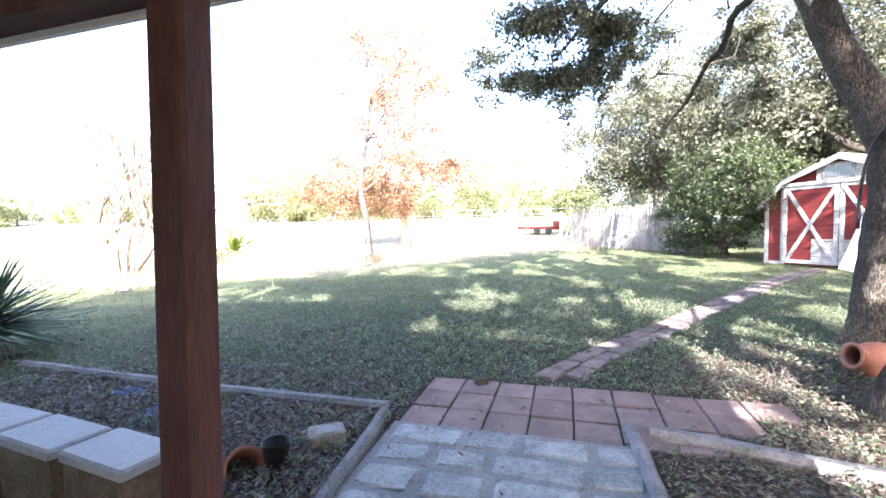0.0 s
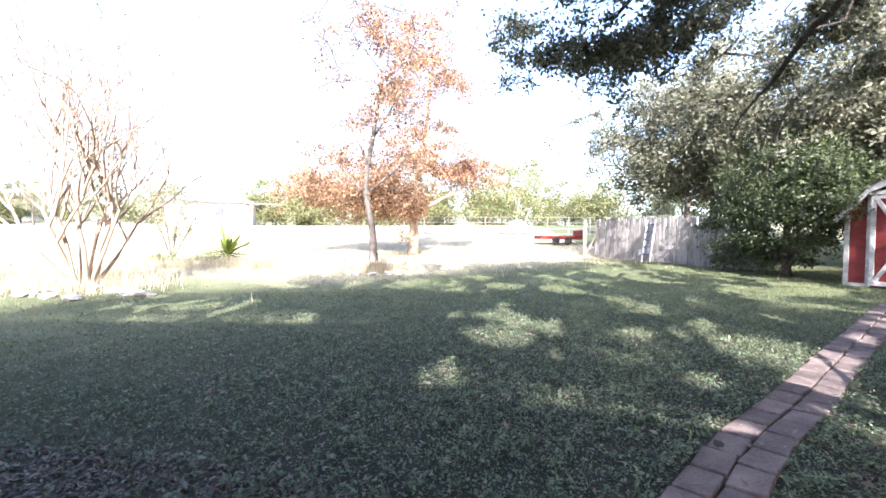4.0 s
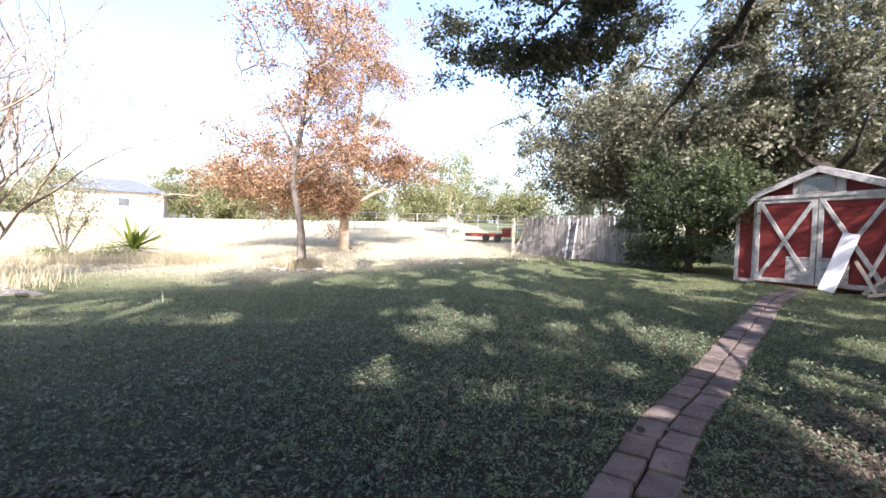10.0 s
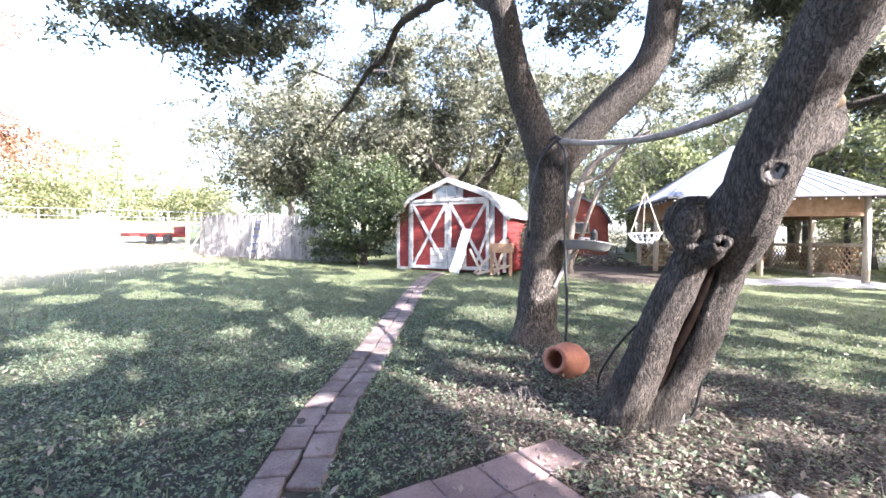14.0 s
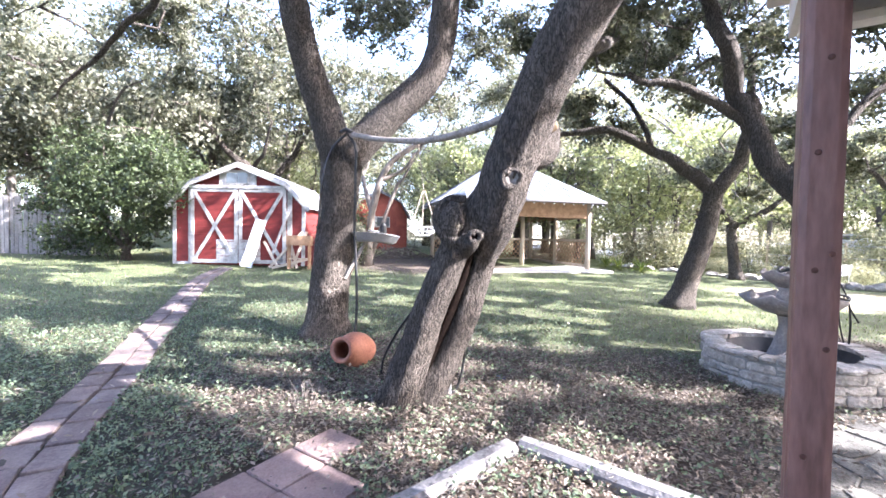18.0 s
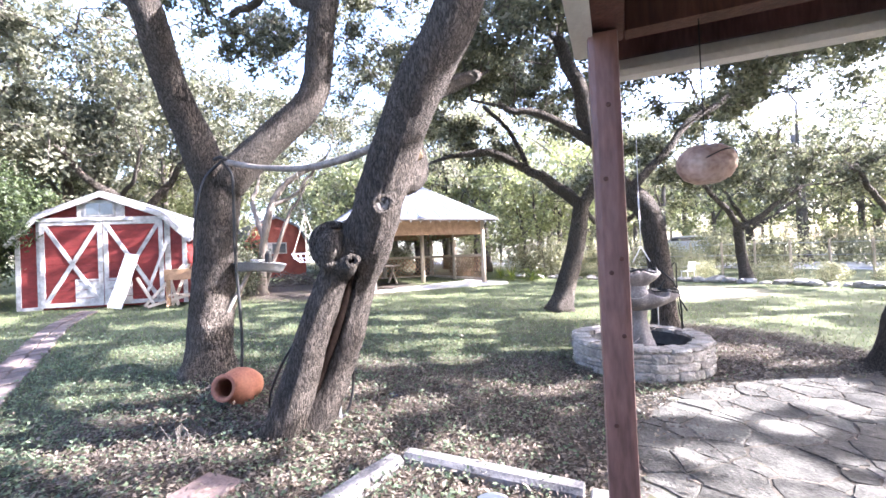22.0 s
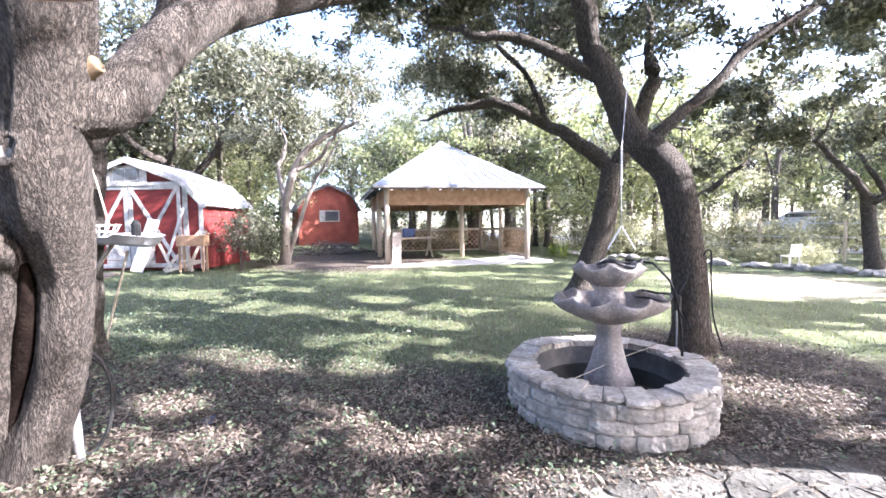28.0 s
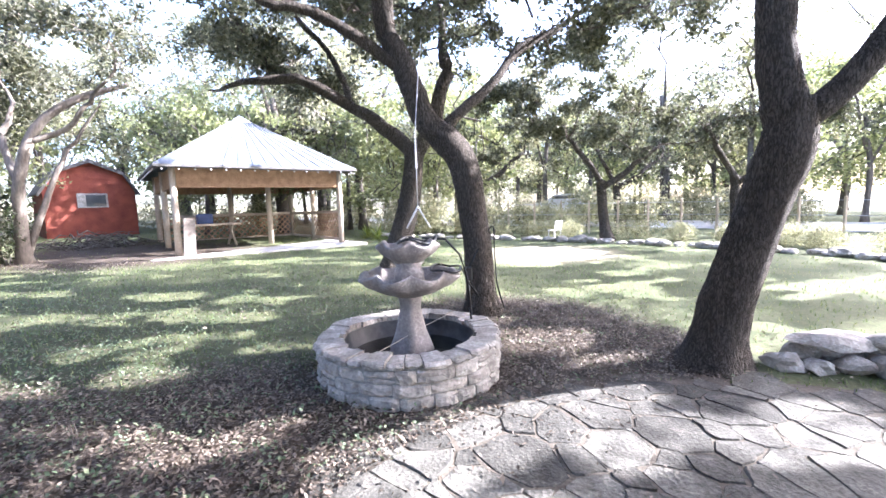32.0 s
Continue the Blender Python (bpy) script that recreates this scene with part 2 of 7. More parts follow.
GOURD = material("dried_gourd", (0.2, 0.12, 0.09), (0.46, 0.34, 0.27), 0.55, 7, bump=0.2, fine=40, own=True)
STAIN = material("red_brown_stained_wood", (0.075, 0.03, 0.022), (0.2, 0.1, 0.078), 0.5, 4, (1, 1, 0.2), 0.35, 45, spec=0.5)
STAIN_DARK = material("dark_stained_wood", (0.055, 0.022, 0.015), (0.13, 0.055, 0.038), 0.6, 5, (1, 1, 0.15), 0.35, 50)
FASCIA = material("cream_painted_fascia", (0.55, 0.51, 0.45), (0.68, 0.64, 0.57), 0.6, 3, bump=0.1, fine=40)
SHED_RED = material("faded_red_paint", (0.09, 0.012, 0.011), (0.175, 0.025, 0.022), 0.7, 4, (1, 1, 2.5), 0.25, 45)
SHED_ORANGE = material("red_orange_paint", (0.13, 0.032, 0.022), (0.25, 0.068, 0.044), 0.8, 3, bump=0.25, fine=45)
WHITEWOOD = material("worn_white_paint", (0.18, 0.176, 0.17), (0.46, 0.45, 0.435), 0.75, 7, (1, 1, 1), 0.3, 60)
TIN = material("galvanised_roofing", (0.09, 0.102, 0.123), (0.2, 0.22, 0.255), 0.55, 2.2, bump=0.08, fine=30, metal=0.35, spec=0.5)
SHINGLE = material("white_shingle", (0.17, 0.17, 0.175), (0.4, 0.4, 0.4), 0.8, 6, bump=0.4, fine=50)
PINE = material("brown_lattice_wood", (0.2, 0.12, 0.07), (0.37, 0.24, 0.15), 0.8, 6, bump=0.3, fine=50)
POSTWOOD = material("grey_post_wood", (0.3, 0.25, 0.19), (0.52, 0.44, 0.35), 0.85, 5, (1, 1, 0.3), 0.4, 45)
PICKET = material("grey_picket", (0.12, 0.112, 0.105), (0.26, 0.245, 0.23), 0.9, 4, (1, 1, 0.4), 0.35, 40, rand=0.15)
BLACK = material("black_rubber", (0.012, 0.012, 0.013), (0.03, 0.03, 0.03), 0.5, 20, bump=0.1)
LINER = material("pond_liner", (0.02, 0.022, 0.025), (0.05, 0.05, 0.052), 0.5, 6, bump=0.4, fine=20)
STEEL = material("dull_steel", (0.3, 0.31, 0.33), (0.45, 0.46, 0.48), 0.4, 6, bump=0.05, metal=0.8)
WHITE = material("white_plastic", (0.62, 0.63, 0.65), (0.75, 0.75, 0.76), 0.5, 4, bump=0.05)
GALV = material("galvanised_tub", (0.22, 0.225, 0.235), (0.36, 0.365, 0.375), 0.55, 6, bump=0.1, metal=0.2)
# near-black, painted as the shade inside the cleft and the knot hole
HOLLOW_SHADE = material("near_black_hollow", (0.004, 0.003, 0.003), (0.014, 0.01, 0.008), 1.0, 10, bump=0.6, spec=0.0)
BLUE = material("blue_plastic", (0.03, 0.045, 0.11), (0.06, 0.09, 0.2), 0.5, 5, bump=0.05)
ROPE = material("rope", (0.25, 0.21, 0.16), (0.4, 0.35, 0.28), 0.9, 40, bump=0.4)
HOUSEWALL = material("stucco", (0.42, 0.4, 0.36), (0.52, 0.49, 0.45), 0.9, 3, bump=0.2)
ROOFDARK = material("asphalt_shingle", (0.1, 0.1, 0.1), (0.18, 0.17, 0.17), 0.9, 5, bump=0.4)
WATER = bpy.data.materials.new("dark_water")
WATER.use_nodes = True
wb = WATER.node_tree.nodes["Principled BSDF"]
wb.inputs["Base Color"].default_value, wb.inputs["Roughness"].default_value = (0.01, 0.012, 0.01, 1), 0.04
GLASS = material("window_glass", (0.05, 0.06, 0.07), (0.09, 0.1, 0.11), 0.08, 3, bump=0.0, spec=0.8)


# ---------- mesh helpers ----------
class Geo:
    """Gathers vertices and faces for one mesh."""

    def __init__(self):
        self.v, self.f = [], []

    def put(self, verts, faces, m=None):
        k = len(self.v)
        self.v += [tuple(m @ Vector(p)) for p in verts] if m else [tuple(p) for p in verts]
        self.f += [tuple(i + k for i in q) for q in faces]
        return self

    def box(self, sx, sy, sz, m=None, c=0.0):
        """A box on its base, centred in x and y, with its upright and top edges chamfered by c."""
        x, y = sx / 2, sy / 2
        if c <= 0:
            return self.put([(-x, -y, 0), (x, -y, 0), (x, y, 0), (-x, y, 0), (-x, -y, sz), (x, -y, sz), (x, y, sz), (-x, y, sz)],
                            [(3, 2, 1, 0), (4, 5, 6, 7), (0, 1, 5, 4), (1, 2, 6, 5), (2, 3, 7, 6), (3, 0, 4, 7)], m)
        def ring(a, b, z):
            return [(-a + c, -b, z), (a - c, -b, z), (a, -b + c, z), (a, b - c, z), (a - c, b, z), (-a + c, b, z), (-a, b - c, z), (-a, -b + c, z)]
        rings = ring(x, y, 0) + ring(x, y, sz - c) + ring(x - c, y - c, sz)
        f = [tuple(range(7, -1, -1)), tuple(range(16, 24))]
        for r in (0, 8):
            f += [(r + i, r + (i + 1) % 8, r + 8 + (i + 1) % 8, r + 8 + i) for i in range(8)]
        return self.put(rings, f, m)

    def beam(self, a, b, w, h, c=0.004):
        """A bar of section w x h from a to b."""
        a, b = Vector(a), Vector(b)
        d = b - a
        q = d.to_track_quat("Z", "Y").to_matrix().to_4x4()
        return self.box(w, h, d.length, Matrix.Translation(a) @ q, c)

    def tube(self, pts, radii, seg=8, cap=True, wob=0.0):
        pts = [Vector(p) for p in pts]
        k, n = len(self.v), len(pts)
        up = Vector((0.31, 0.17, 0.93))
        for i, p in enumerate(pts):
            d = (pts[min(i + 1, n - 1)] - pts[max(i - 1, 0)]).normalized()
            x = d.cross(up)
            if x.length < 0.1:
                x = d.cross(Vector((1, 0, 0)))
            x.normalize()
            y = d.cross(x)
            for j in range(seg):
                a = 2 * math.pi * j / seg
                r = radii[i] * (1 + (wob * noise.noise(p * 3 + Vector((math.cos(a), math.sin(a), 0)) * 1.3) if wob else 0))
                self.v.append(tuple(p + x * (r * math.cos(a)) + y * (r * math.sin(a))))
        for i in range(n - 1):
            for j in range(seg):
                self.f.append((k + i * seg + j, k + i * seg + (j + 1) % seg, k + (i + 1) * seg + (j + 1) % seg, k + (i + 1) * seg + j))
        if cap:
            self.f.append(tuple(k + j for j in range(seg - 1, -1, -1)))
            self.f.append(tuple(k + (n - 1) * seg + j for j in range(seg)))
        return self

    def lathe(self, prof, seg=24, m=None, scallop=None, caps=(1, 1)):
        """prof: (radius, z) pairs from below up; scallop(i, angle) scales the radius."""
        v, f, n = [], [], len(prof)
        for i, (r, z) in enumerate(prof):
            for j in range(seg):
                a = 2 * math.pi * j / seg
                s = scallop(i, a) if scallop else (1, 0)
                v.append((r * s[0] * math.cos(a), r * s[0] * math.sin(a), z + s[1]))
        for i in range(n - 1):
            f += [(i * seg + j, i * seg + (j + 1) % seg, (i + 1) * seg + (j + 1) % seg, (i + 1) * seg + j) for j in range(seg)]
        if caps[0]:
            f.append(tuple(range(seg - 1, -1, -1)))
        if caps[1]:
            f.append(tuple((n - 1) * seg + j for j in range(seg)))
        return self.put(v, f, m)

    def mesh(self, name, mat, smooth=False):
        me = bpy.data.meshes.new(name)
        me.from_pydata(self.v, [], self.f)
        me.materials.append(mat)
        if smooth:
            me.polygons.foreach_set("use_smooth", [True] * len(me.polygons))
        me.update()
        return me


def part(name, geo, mat, parent=None, label="", smooth=False):
    ob = new(name, geo if isinstance(geo, bpy.types.Mesh) else geo.mesh(name, mat, smooth))
    if parent:
        ob.parent = parent
    return tagged(ob, label)


def empty(name, m, label, category, group="", kind=""):
    ob = new(name)
    ob.empty_display_size = 0.1
    ob.matrix_world = m
    return tagged(ob, label, category, group, kind)


def cards(name, co, size, mat, rng, flat=0.0, slim=0.5, lift=0.25):
    """One mesh of many small folded leaves (two triangles each). flat: 0 any turn, 1 lying. size: a number or one for each."""
    n = len(co)
    nrm = rng.normal(size=(n, 3))
    nrm[:, 2] = np.abs(nrm[:, 2]) + flat * 4
    nrm /= np.linalg.norm(nrm, axis=1)[:, None]
    t = np.cross(nrm, rng.normal(size=(n, 3)))
    t /= np.linalg.norm(t, axis=1)[:, None]
    b = np.cross(nrm, t)
    s = (np.ones(n) * size * rng.uniform(0.6, 1.3, n))[:, None]
    v = np.stack([co - t * s / 2, co + b * s * slim / 2 + nrm * s * lift * slim / 2, co + t * s / 2, co - b * s * slim / 2 + nrm * s * lift * slim / 2], 1).reshape(-1, 3)
    k = np.arange(n)[:, None] * 4
    tri = np.concatenate([k + [0, 1, 2], k + [0, 2, 3]], 1).reshape(-1)
    return raw(name, v, tri, 3, mat)


def raw(name, v, loops, per, mat):
    me = bpy.data.meshes.new(name)
    me.vertices.add(len(v))
    me.vertices.foreach_set("co", np.asarray(v, dtype=np.float32).reshape(-1))
    me.loops.add(len(loops))
    me.loops.foreach_set("vertex_index", np.asarray(loops, dtype=np.int32))
    m = len(loops) // per
    me.polygons.add(m)
    me.polygons.foreach_set("loop_start", np.arange(m, dtype=np.int32) * per)
    me.polygons.foreach_set("loop_total", np.full(m, per, dtype=np.int32))
    me.materials.append(mat)
    me.update(calc_edges=True)
    return me


# ---------- ground ----------
def smooth_step(v):
    v = np.clip(v, 0, 1)
    return v * v * (3 - 2 * v)


def ground_z(x, y):
    """The lie of the land: it rises gently away from the house and faster beyond the fence."""
    x, y = np.asarray(x, dtype=float), np.asarray(y, dtype=float)
    return 0.02 * np.clip(x, -20, 40) + 0.028 * np.clip(y, -3, 40) - 0.13 + 1.9 * smooth_step((y - 22) / 30)


def on(x, y, dz=0.0):
    return Vector((x, y, float(ground_z(x, y)) + dz))


def litter_cover(x, y):
    """1 where fallen leaves and bare soil cover the ground, 0 on the lawn."""
    x, y = np.asarray(x, dtype=float), np.asarray(y, dtype=float)
    d = np.minimum(np.hypot((x - 3.4) / 1.7, (y - 2.7) / 1.9), np.hypot((x - 3.9) / 1.5, (y - 0.9) / 1.2))
    d = np.minimum(d, np.hypot((x - 6.3) / 1.3, (y + 1.5) / 1.5))
    d = np.minimum(d, np.hypot((x - 4.9) / 1.1, (y + 0.9) / 1.1))
    d = np.minimum(d, np.hypot((x - 5.4) / 0.9, (y + 2.5) / 0.8))
    d = np.minimum(d, np.hypot((x - 2.0) / 1.0, (y - 1.9) / 1.2))
    d = np.minimum(d, np.hypot((x + 2.6) / 2.9, (y - 2.2) / 2.1))
    d = np.minimum(d, np.hypot((x - 14.0) / 3.0, (y - 6.5) / 3.0))
    return 1 - smooth_step((d - 0.75) / 0.5)


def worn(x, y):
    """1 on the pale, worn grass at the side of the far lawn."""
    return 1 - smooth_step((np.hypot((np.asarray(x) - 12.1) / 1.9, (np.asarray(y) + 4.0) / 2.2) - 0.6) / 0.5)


def grid_axis(fine0, fine1, step, far):
    a = list(np.arange(fine0, fine1 + 1e-6, step))
    s = step
    lo, hi = [fine0], [fine1]
    while hi[-1] < far:
        s *= 1.35
        hi.append(hi[-1] + s)
        lo.append(lo[-1] - s)
    return np.array(lo[:0:-1] + a + hi[1:])


gx, gy = grid_axis(-9, 14, 0.16, 1500), grid_axis(-6, 18, 0.16, 1500)
XX, YY = np.meshgrid(gx, gy)
rng = np.random.default_rng(5)
near = np.exp(-(np.hypot(XX - 2, YY - 4) / 14) ** 2)
ZZ = ground_z(XX, YY) + rng.normal(size=XX.shape) * 0.008 * near
nv = len(gx)
ii = (np.arange(len(gy) - 1)[:, None] * nv + np.arange(nv - 1)[None, :]).reshape(-1)
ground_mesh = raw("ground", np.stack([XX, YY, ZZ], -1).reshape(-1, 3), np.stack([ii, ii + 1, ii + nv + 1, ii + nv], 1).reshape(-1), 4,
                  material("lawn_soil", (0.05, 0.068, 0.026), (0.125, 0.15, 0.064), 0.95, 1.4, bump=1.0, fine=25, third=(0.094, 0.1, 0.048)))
ground_mesh.polygons.foreach_set("use_smooth", [True] * len(ground_mesh.polygons))
ground = tagged(new("ground", ground_mesh), "uneven lawn of short green grass, dry farther off", "ground", kind="structure")
# the soil's cover: straw-coloured field beyond the beds, darker ground round the landing, brown soil under the oaks
gm = ground_mesh.materials[0].node_tree
cover = ground_mesh.color_attributes.new("cover", "FLOAT_COLOR", "POINT")
dry = smooth_step((YY - 10.5 + 0.35 * (XX + 4) * (XX < -4) - 5.0 * np.clip((XX + 3) / 6, 0, 1.6)) / 5) * (XX < 8) + 0.5 * smooth_step((XX - 22) / 8)
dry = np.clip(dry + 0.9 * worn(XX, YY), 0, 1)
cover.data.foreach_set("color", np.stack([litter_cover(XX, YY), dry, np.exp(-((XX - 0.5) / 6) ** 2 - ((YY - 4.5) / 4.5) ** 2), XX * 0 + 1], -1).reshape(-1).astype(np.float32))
att = gm.nodes.new("ShaderNodeVertexColor")
att.layer_name = "cover"
sep = gm.nodes.new("ShaderNodeSeparateColor")
gm.links.new(att.outputs[0], sep.inputs[0])
base_link = [l for l in gm.links if l.to_socket.name == "Base Color"][0].from_socket
last = base_link
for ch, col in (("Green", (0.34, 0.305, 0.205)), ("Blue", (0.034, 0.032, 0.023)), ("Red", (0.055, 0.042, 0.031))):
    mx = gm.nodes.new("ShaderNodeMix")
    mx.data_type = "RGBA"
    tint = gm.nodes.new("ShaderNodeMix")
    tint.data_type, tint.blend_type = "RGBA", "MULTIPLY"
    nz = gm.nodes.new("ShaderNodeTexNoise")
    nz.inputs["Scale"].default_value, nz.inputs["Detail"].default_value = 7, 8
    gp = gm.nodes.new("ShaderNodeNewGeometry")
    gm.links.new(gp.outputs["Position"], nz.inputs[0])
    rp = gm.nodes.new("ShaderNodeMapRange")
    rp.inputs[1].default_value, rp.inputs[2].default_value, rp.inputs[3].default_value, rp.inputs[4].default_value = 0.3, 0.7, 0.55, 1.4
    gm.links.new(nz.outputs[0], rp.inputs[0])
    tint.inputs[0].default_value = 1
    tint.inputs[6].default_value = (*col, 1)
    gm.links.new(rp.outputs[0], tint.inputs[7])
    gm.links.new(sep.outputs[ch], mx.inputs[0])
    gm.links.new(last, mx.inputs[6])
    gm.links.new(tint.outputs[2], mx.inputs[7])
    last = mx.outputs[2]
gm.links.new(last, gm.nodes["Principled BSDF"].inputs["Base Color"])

# ---------- house and porch ----------
PORCH = pose(0, 0, 0, 0, 0, -17)                          # x along the eave, y out to the garden


house = empty("house", PORCH, "house with a covered porch on stained wooden posts", "house", kind="structure")
part("wall", Geo().box(12, 0.25, 2.7, pose(-4.4, -2.6, -0.15)), HOUSEWALL, house)
part("lower_roof", Geo().box(12, 4.2, 0.14, pose(-4.4, -4.7, 2.98)), ROOFDARK, house)
SQUARE = PORCH.inverted()                                 # the unseen taller wing, added to shade the lawn, stands square to it
wing = part("wing", Geo().box(11.5, 3.6, 5.3, SQUARE @ pose(-6.75, -4.5, -0.2)), HOUSEWALL, house, "unseen tall stuccoed wing, shaped to shade the lawn")
# the unseen roof's ridge is set by where its shade ends
g = Geo()
g.put([(-12.9, -2.3, 5.1), (-0.6, -2.3, 5.1), (-0.6, -6.7, 5.1), (-12.9, -6.7, 5.1), (-12.9, -4.1, 8.0), (-0.6, -4.1, 8.0), (-0.6, -4.9, 8.0), (-12.9, -4.9, 8.0)],
      [(3, 2, 1, 0), (4, 5, 6, 7), (0, 1, 5, 4), (1, 2, 6, 5), (2, 3, 7, 6), (3, 0, 4, 7)], SQUARE)
part("roof", g, ROOFDARK, house)
porch = empty("porch_roof", PORCH, "low porch roof with cream fascia and red-brown beams", "porch roof", kind="structure")
g = Geo()
for z in (0.0,):
    g.put([(-9, -2.6, 2.98), (2.2, -2.6, 2.98), (2.2, 1.42, 2.5), (-9, 1.42, 2.5), (-9, -2.6, 3.05), (2.2, -2.6, 3.05), (2.2, 1.42, 2.57), (-9, 1.42, 2.57)],
          [(3, 2, 1, 0), (4, 5, 6, 7), (0, 1, 5, 4), (1, 2, 6, 5), (2, 3, 7, 6), (3, 0, 4, 7)])
part("roof_deck", g, STAIN_DARK, porch, "dark red-brown boarded underside")
g = Geo().box(11.24, 0.03, 0.26, pose(-3.38, 1.437, 2.27), 0.004)
g.box(11.24, 0.10, 0.05, pose(-3.38, 1.49, 2.43), 0.01)
part("fascia", g, FASCIA, porch, "cream painted fascia board")
g = Geo().box(0.03, 4.0, 0.26, pose(2.22, -0.58, 2.26), 0.004)
g.box(0.09, 4.0, 0.045, pose(2.165, -0.58, 2.245), 0.008)
part("fascia", g, FASCIA, porch, "cream painted fascia board")
g = Geo().put([(2.2, 1.4, 2.366), (2.2, -2.58, 2.366), (2.2, -2.58, 3.0), (2.2, 1.4, 2.52), (2.18, 1.4, 2.366), (2.18, -2.58, 2.366), (2.18, -2.58, 3.0), (2.18, 1.4, 2.52)],
              [(3, 2, 1, 0), (4, 5, 6, 7), (0, 1, 5, 4), (1, 2, 6, 5), (2, 3, 7, 6), (3, 0, 4, 7)])
part("gable_board", g, STAIN, porch, "red-brown stained board behind the fascia")
part("hook", Geo().tube([(2.19, 0.62, 2.3), (2.19, 0.62, 2.24), (2.19, 0.64, 2.22)], [0.004] * 3, 6), STEEL, porch)
part("beam", Geo().box(10.6, 0.14, 0.2, pose(-3.5, 1.36, 2.3), 0.008), STAIN_DARK, porch)
part("beam", Geo().box(0.1, 3.8, 0.2, pose(1.8, -0.62, 2.32), 0.008), STAIN_DARK, porch)
for k in range(6):
    part("rafter", Geo().box(0.05, 3.9, 0.12, pose(1.2 - k * 0.62, -0.55, 2.66, -6.8), 0.004), STAIN_DARK, porch)

g = Geo().box(0.16, 0.155, 2.5, pose(0, 0, 0), 0.014)
post_a = empty("porch_post", Matrix.Translation(on(-0.97, 1.62, -0.06)) @ pose(0, 0, 0, 0, 0, -17 + 4), "dark stained square wooden porch post", "post")
part("shaft", g, STAIN_DARK, post_a)
# the corner post: a squared log with rounded corners, slightly uneven
lo = Geo()
zs = np.linspace(0, 2.38, 30)
for z in zs:
    for k in range(24):
        a = 2 * math.pi * k / 24
        c1, s1 = math.cos(a), math.sin(a)
        r = 0.066 / (abs(c1) ** 9 + abs(s1) ** 9) ** (1 / 9) * (1 + 0.02 * noise.noise(Vector((c1 * 1.5, s1 * 1.5, z * 2.0))))
        lo.v.append((r * c1 + 0.006 * math.sin(z * 1.3), r * s1, z))
for i in range(len(zs) - 1):
    lo.f += [(i * 24 + k, i * 24 + (k + 1) % 24, (i + 1) * 24 + (k + 1) % 24, (i + 1) * 24 + k) for k in range(24)]
post_b = empty("porch_post", Matrix.Translation(on(2.03, 0.825, -0.03)) @ pose(0, 0, 0, 0, 0, -14), "red-brown stained log porch post with knots", "post")
part("shaft", lo, STAIN, post_b)
for z, y in ((0.62, 0.02), (1.02, -0.03), (1.3, 0.01), (1.36, -0.035), (1.72, 0.015), (2.05, -0.01)):
    part("knot", Geo().lathe([(0.011, 0), (0.009, 0.002), (0.003, 0.003)], 10, pose(-0.0655, y, z, 0, -90, 0)), STAIN_DARK, post_b, smooth=True)

slab = part("porch_floor", Geo().box(12.4, 3.7, 0.12, PORCH @ pose(-4.4, -0.68, -0.16), 0.01), CONCRETE)
tagged(slab, "plain concrete porch floor", "floor", kind="structure")

# hanging gourd
gourd = empty("hanging_gourd", pose(1.985, 0.42, 1.665, 0, 0, -17) @ Matrix.Scale(0.9, 4), "dried gourd bird house hung under the porch eave", "bird house")
prof = [(0.001, -0.095), (0.055, -0.092), (0.1, -0.07), (0.127, -0.025), (0.13, 0.01), (0.115, 0.055), (0.075, 0.085), (0.03, 0.093), (0.001, 0.094)]
part("shell", Geo().lathe(prof, 28, scallop=lambda i, a: (1 + 0.03 * math.sin(3 * a + 1) + 0.02 * math.sin(5 * a), 0)), GOURD, gourd, smooth=True)
part("hanging_cord", Geo().tube([(0, 0, 0.085), (0.005, 0, 0.35), (0, 0, 0.72)], [0.003] * 3, 6), BLACK, gourd)
part("band", Geo().tube([(0.127 * math.cos(a), 0.127 * math.sin(a), 0.03 * math.sin(2 * a) + 0.02) for a in np.linspace(0, 2 * math.pi, 30)], [0.003] * 30, 6, cap=False), BLACK, gourd)

# ---------- barn shed ----------
def gambrel(half, knee_x, eave_z, knee_z, top_z):
    return [(-half, eave_z), (-knee_x, knee_z), (0, top_z), (knee_x, knee_z), (half, eave_z)]


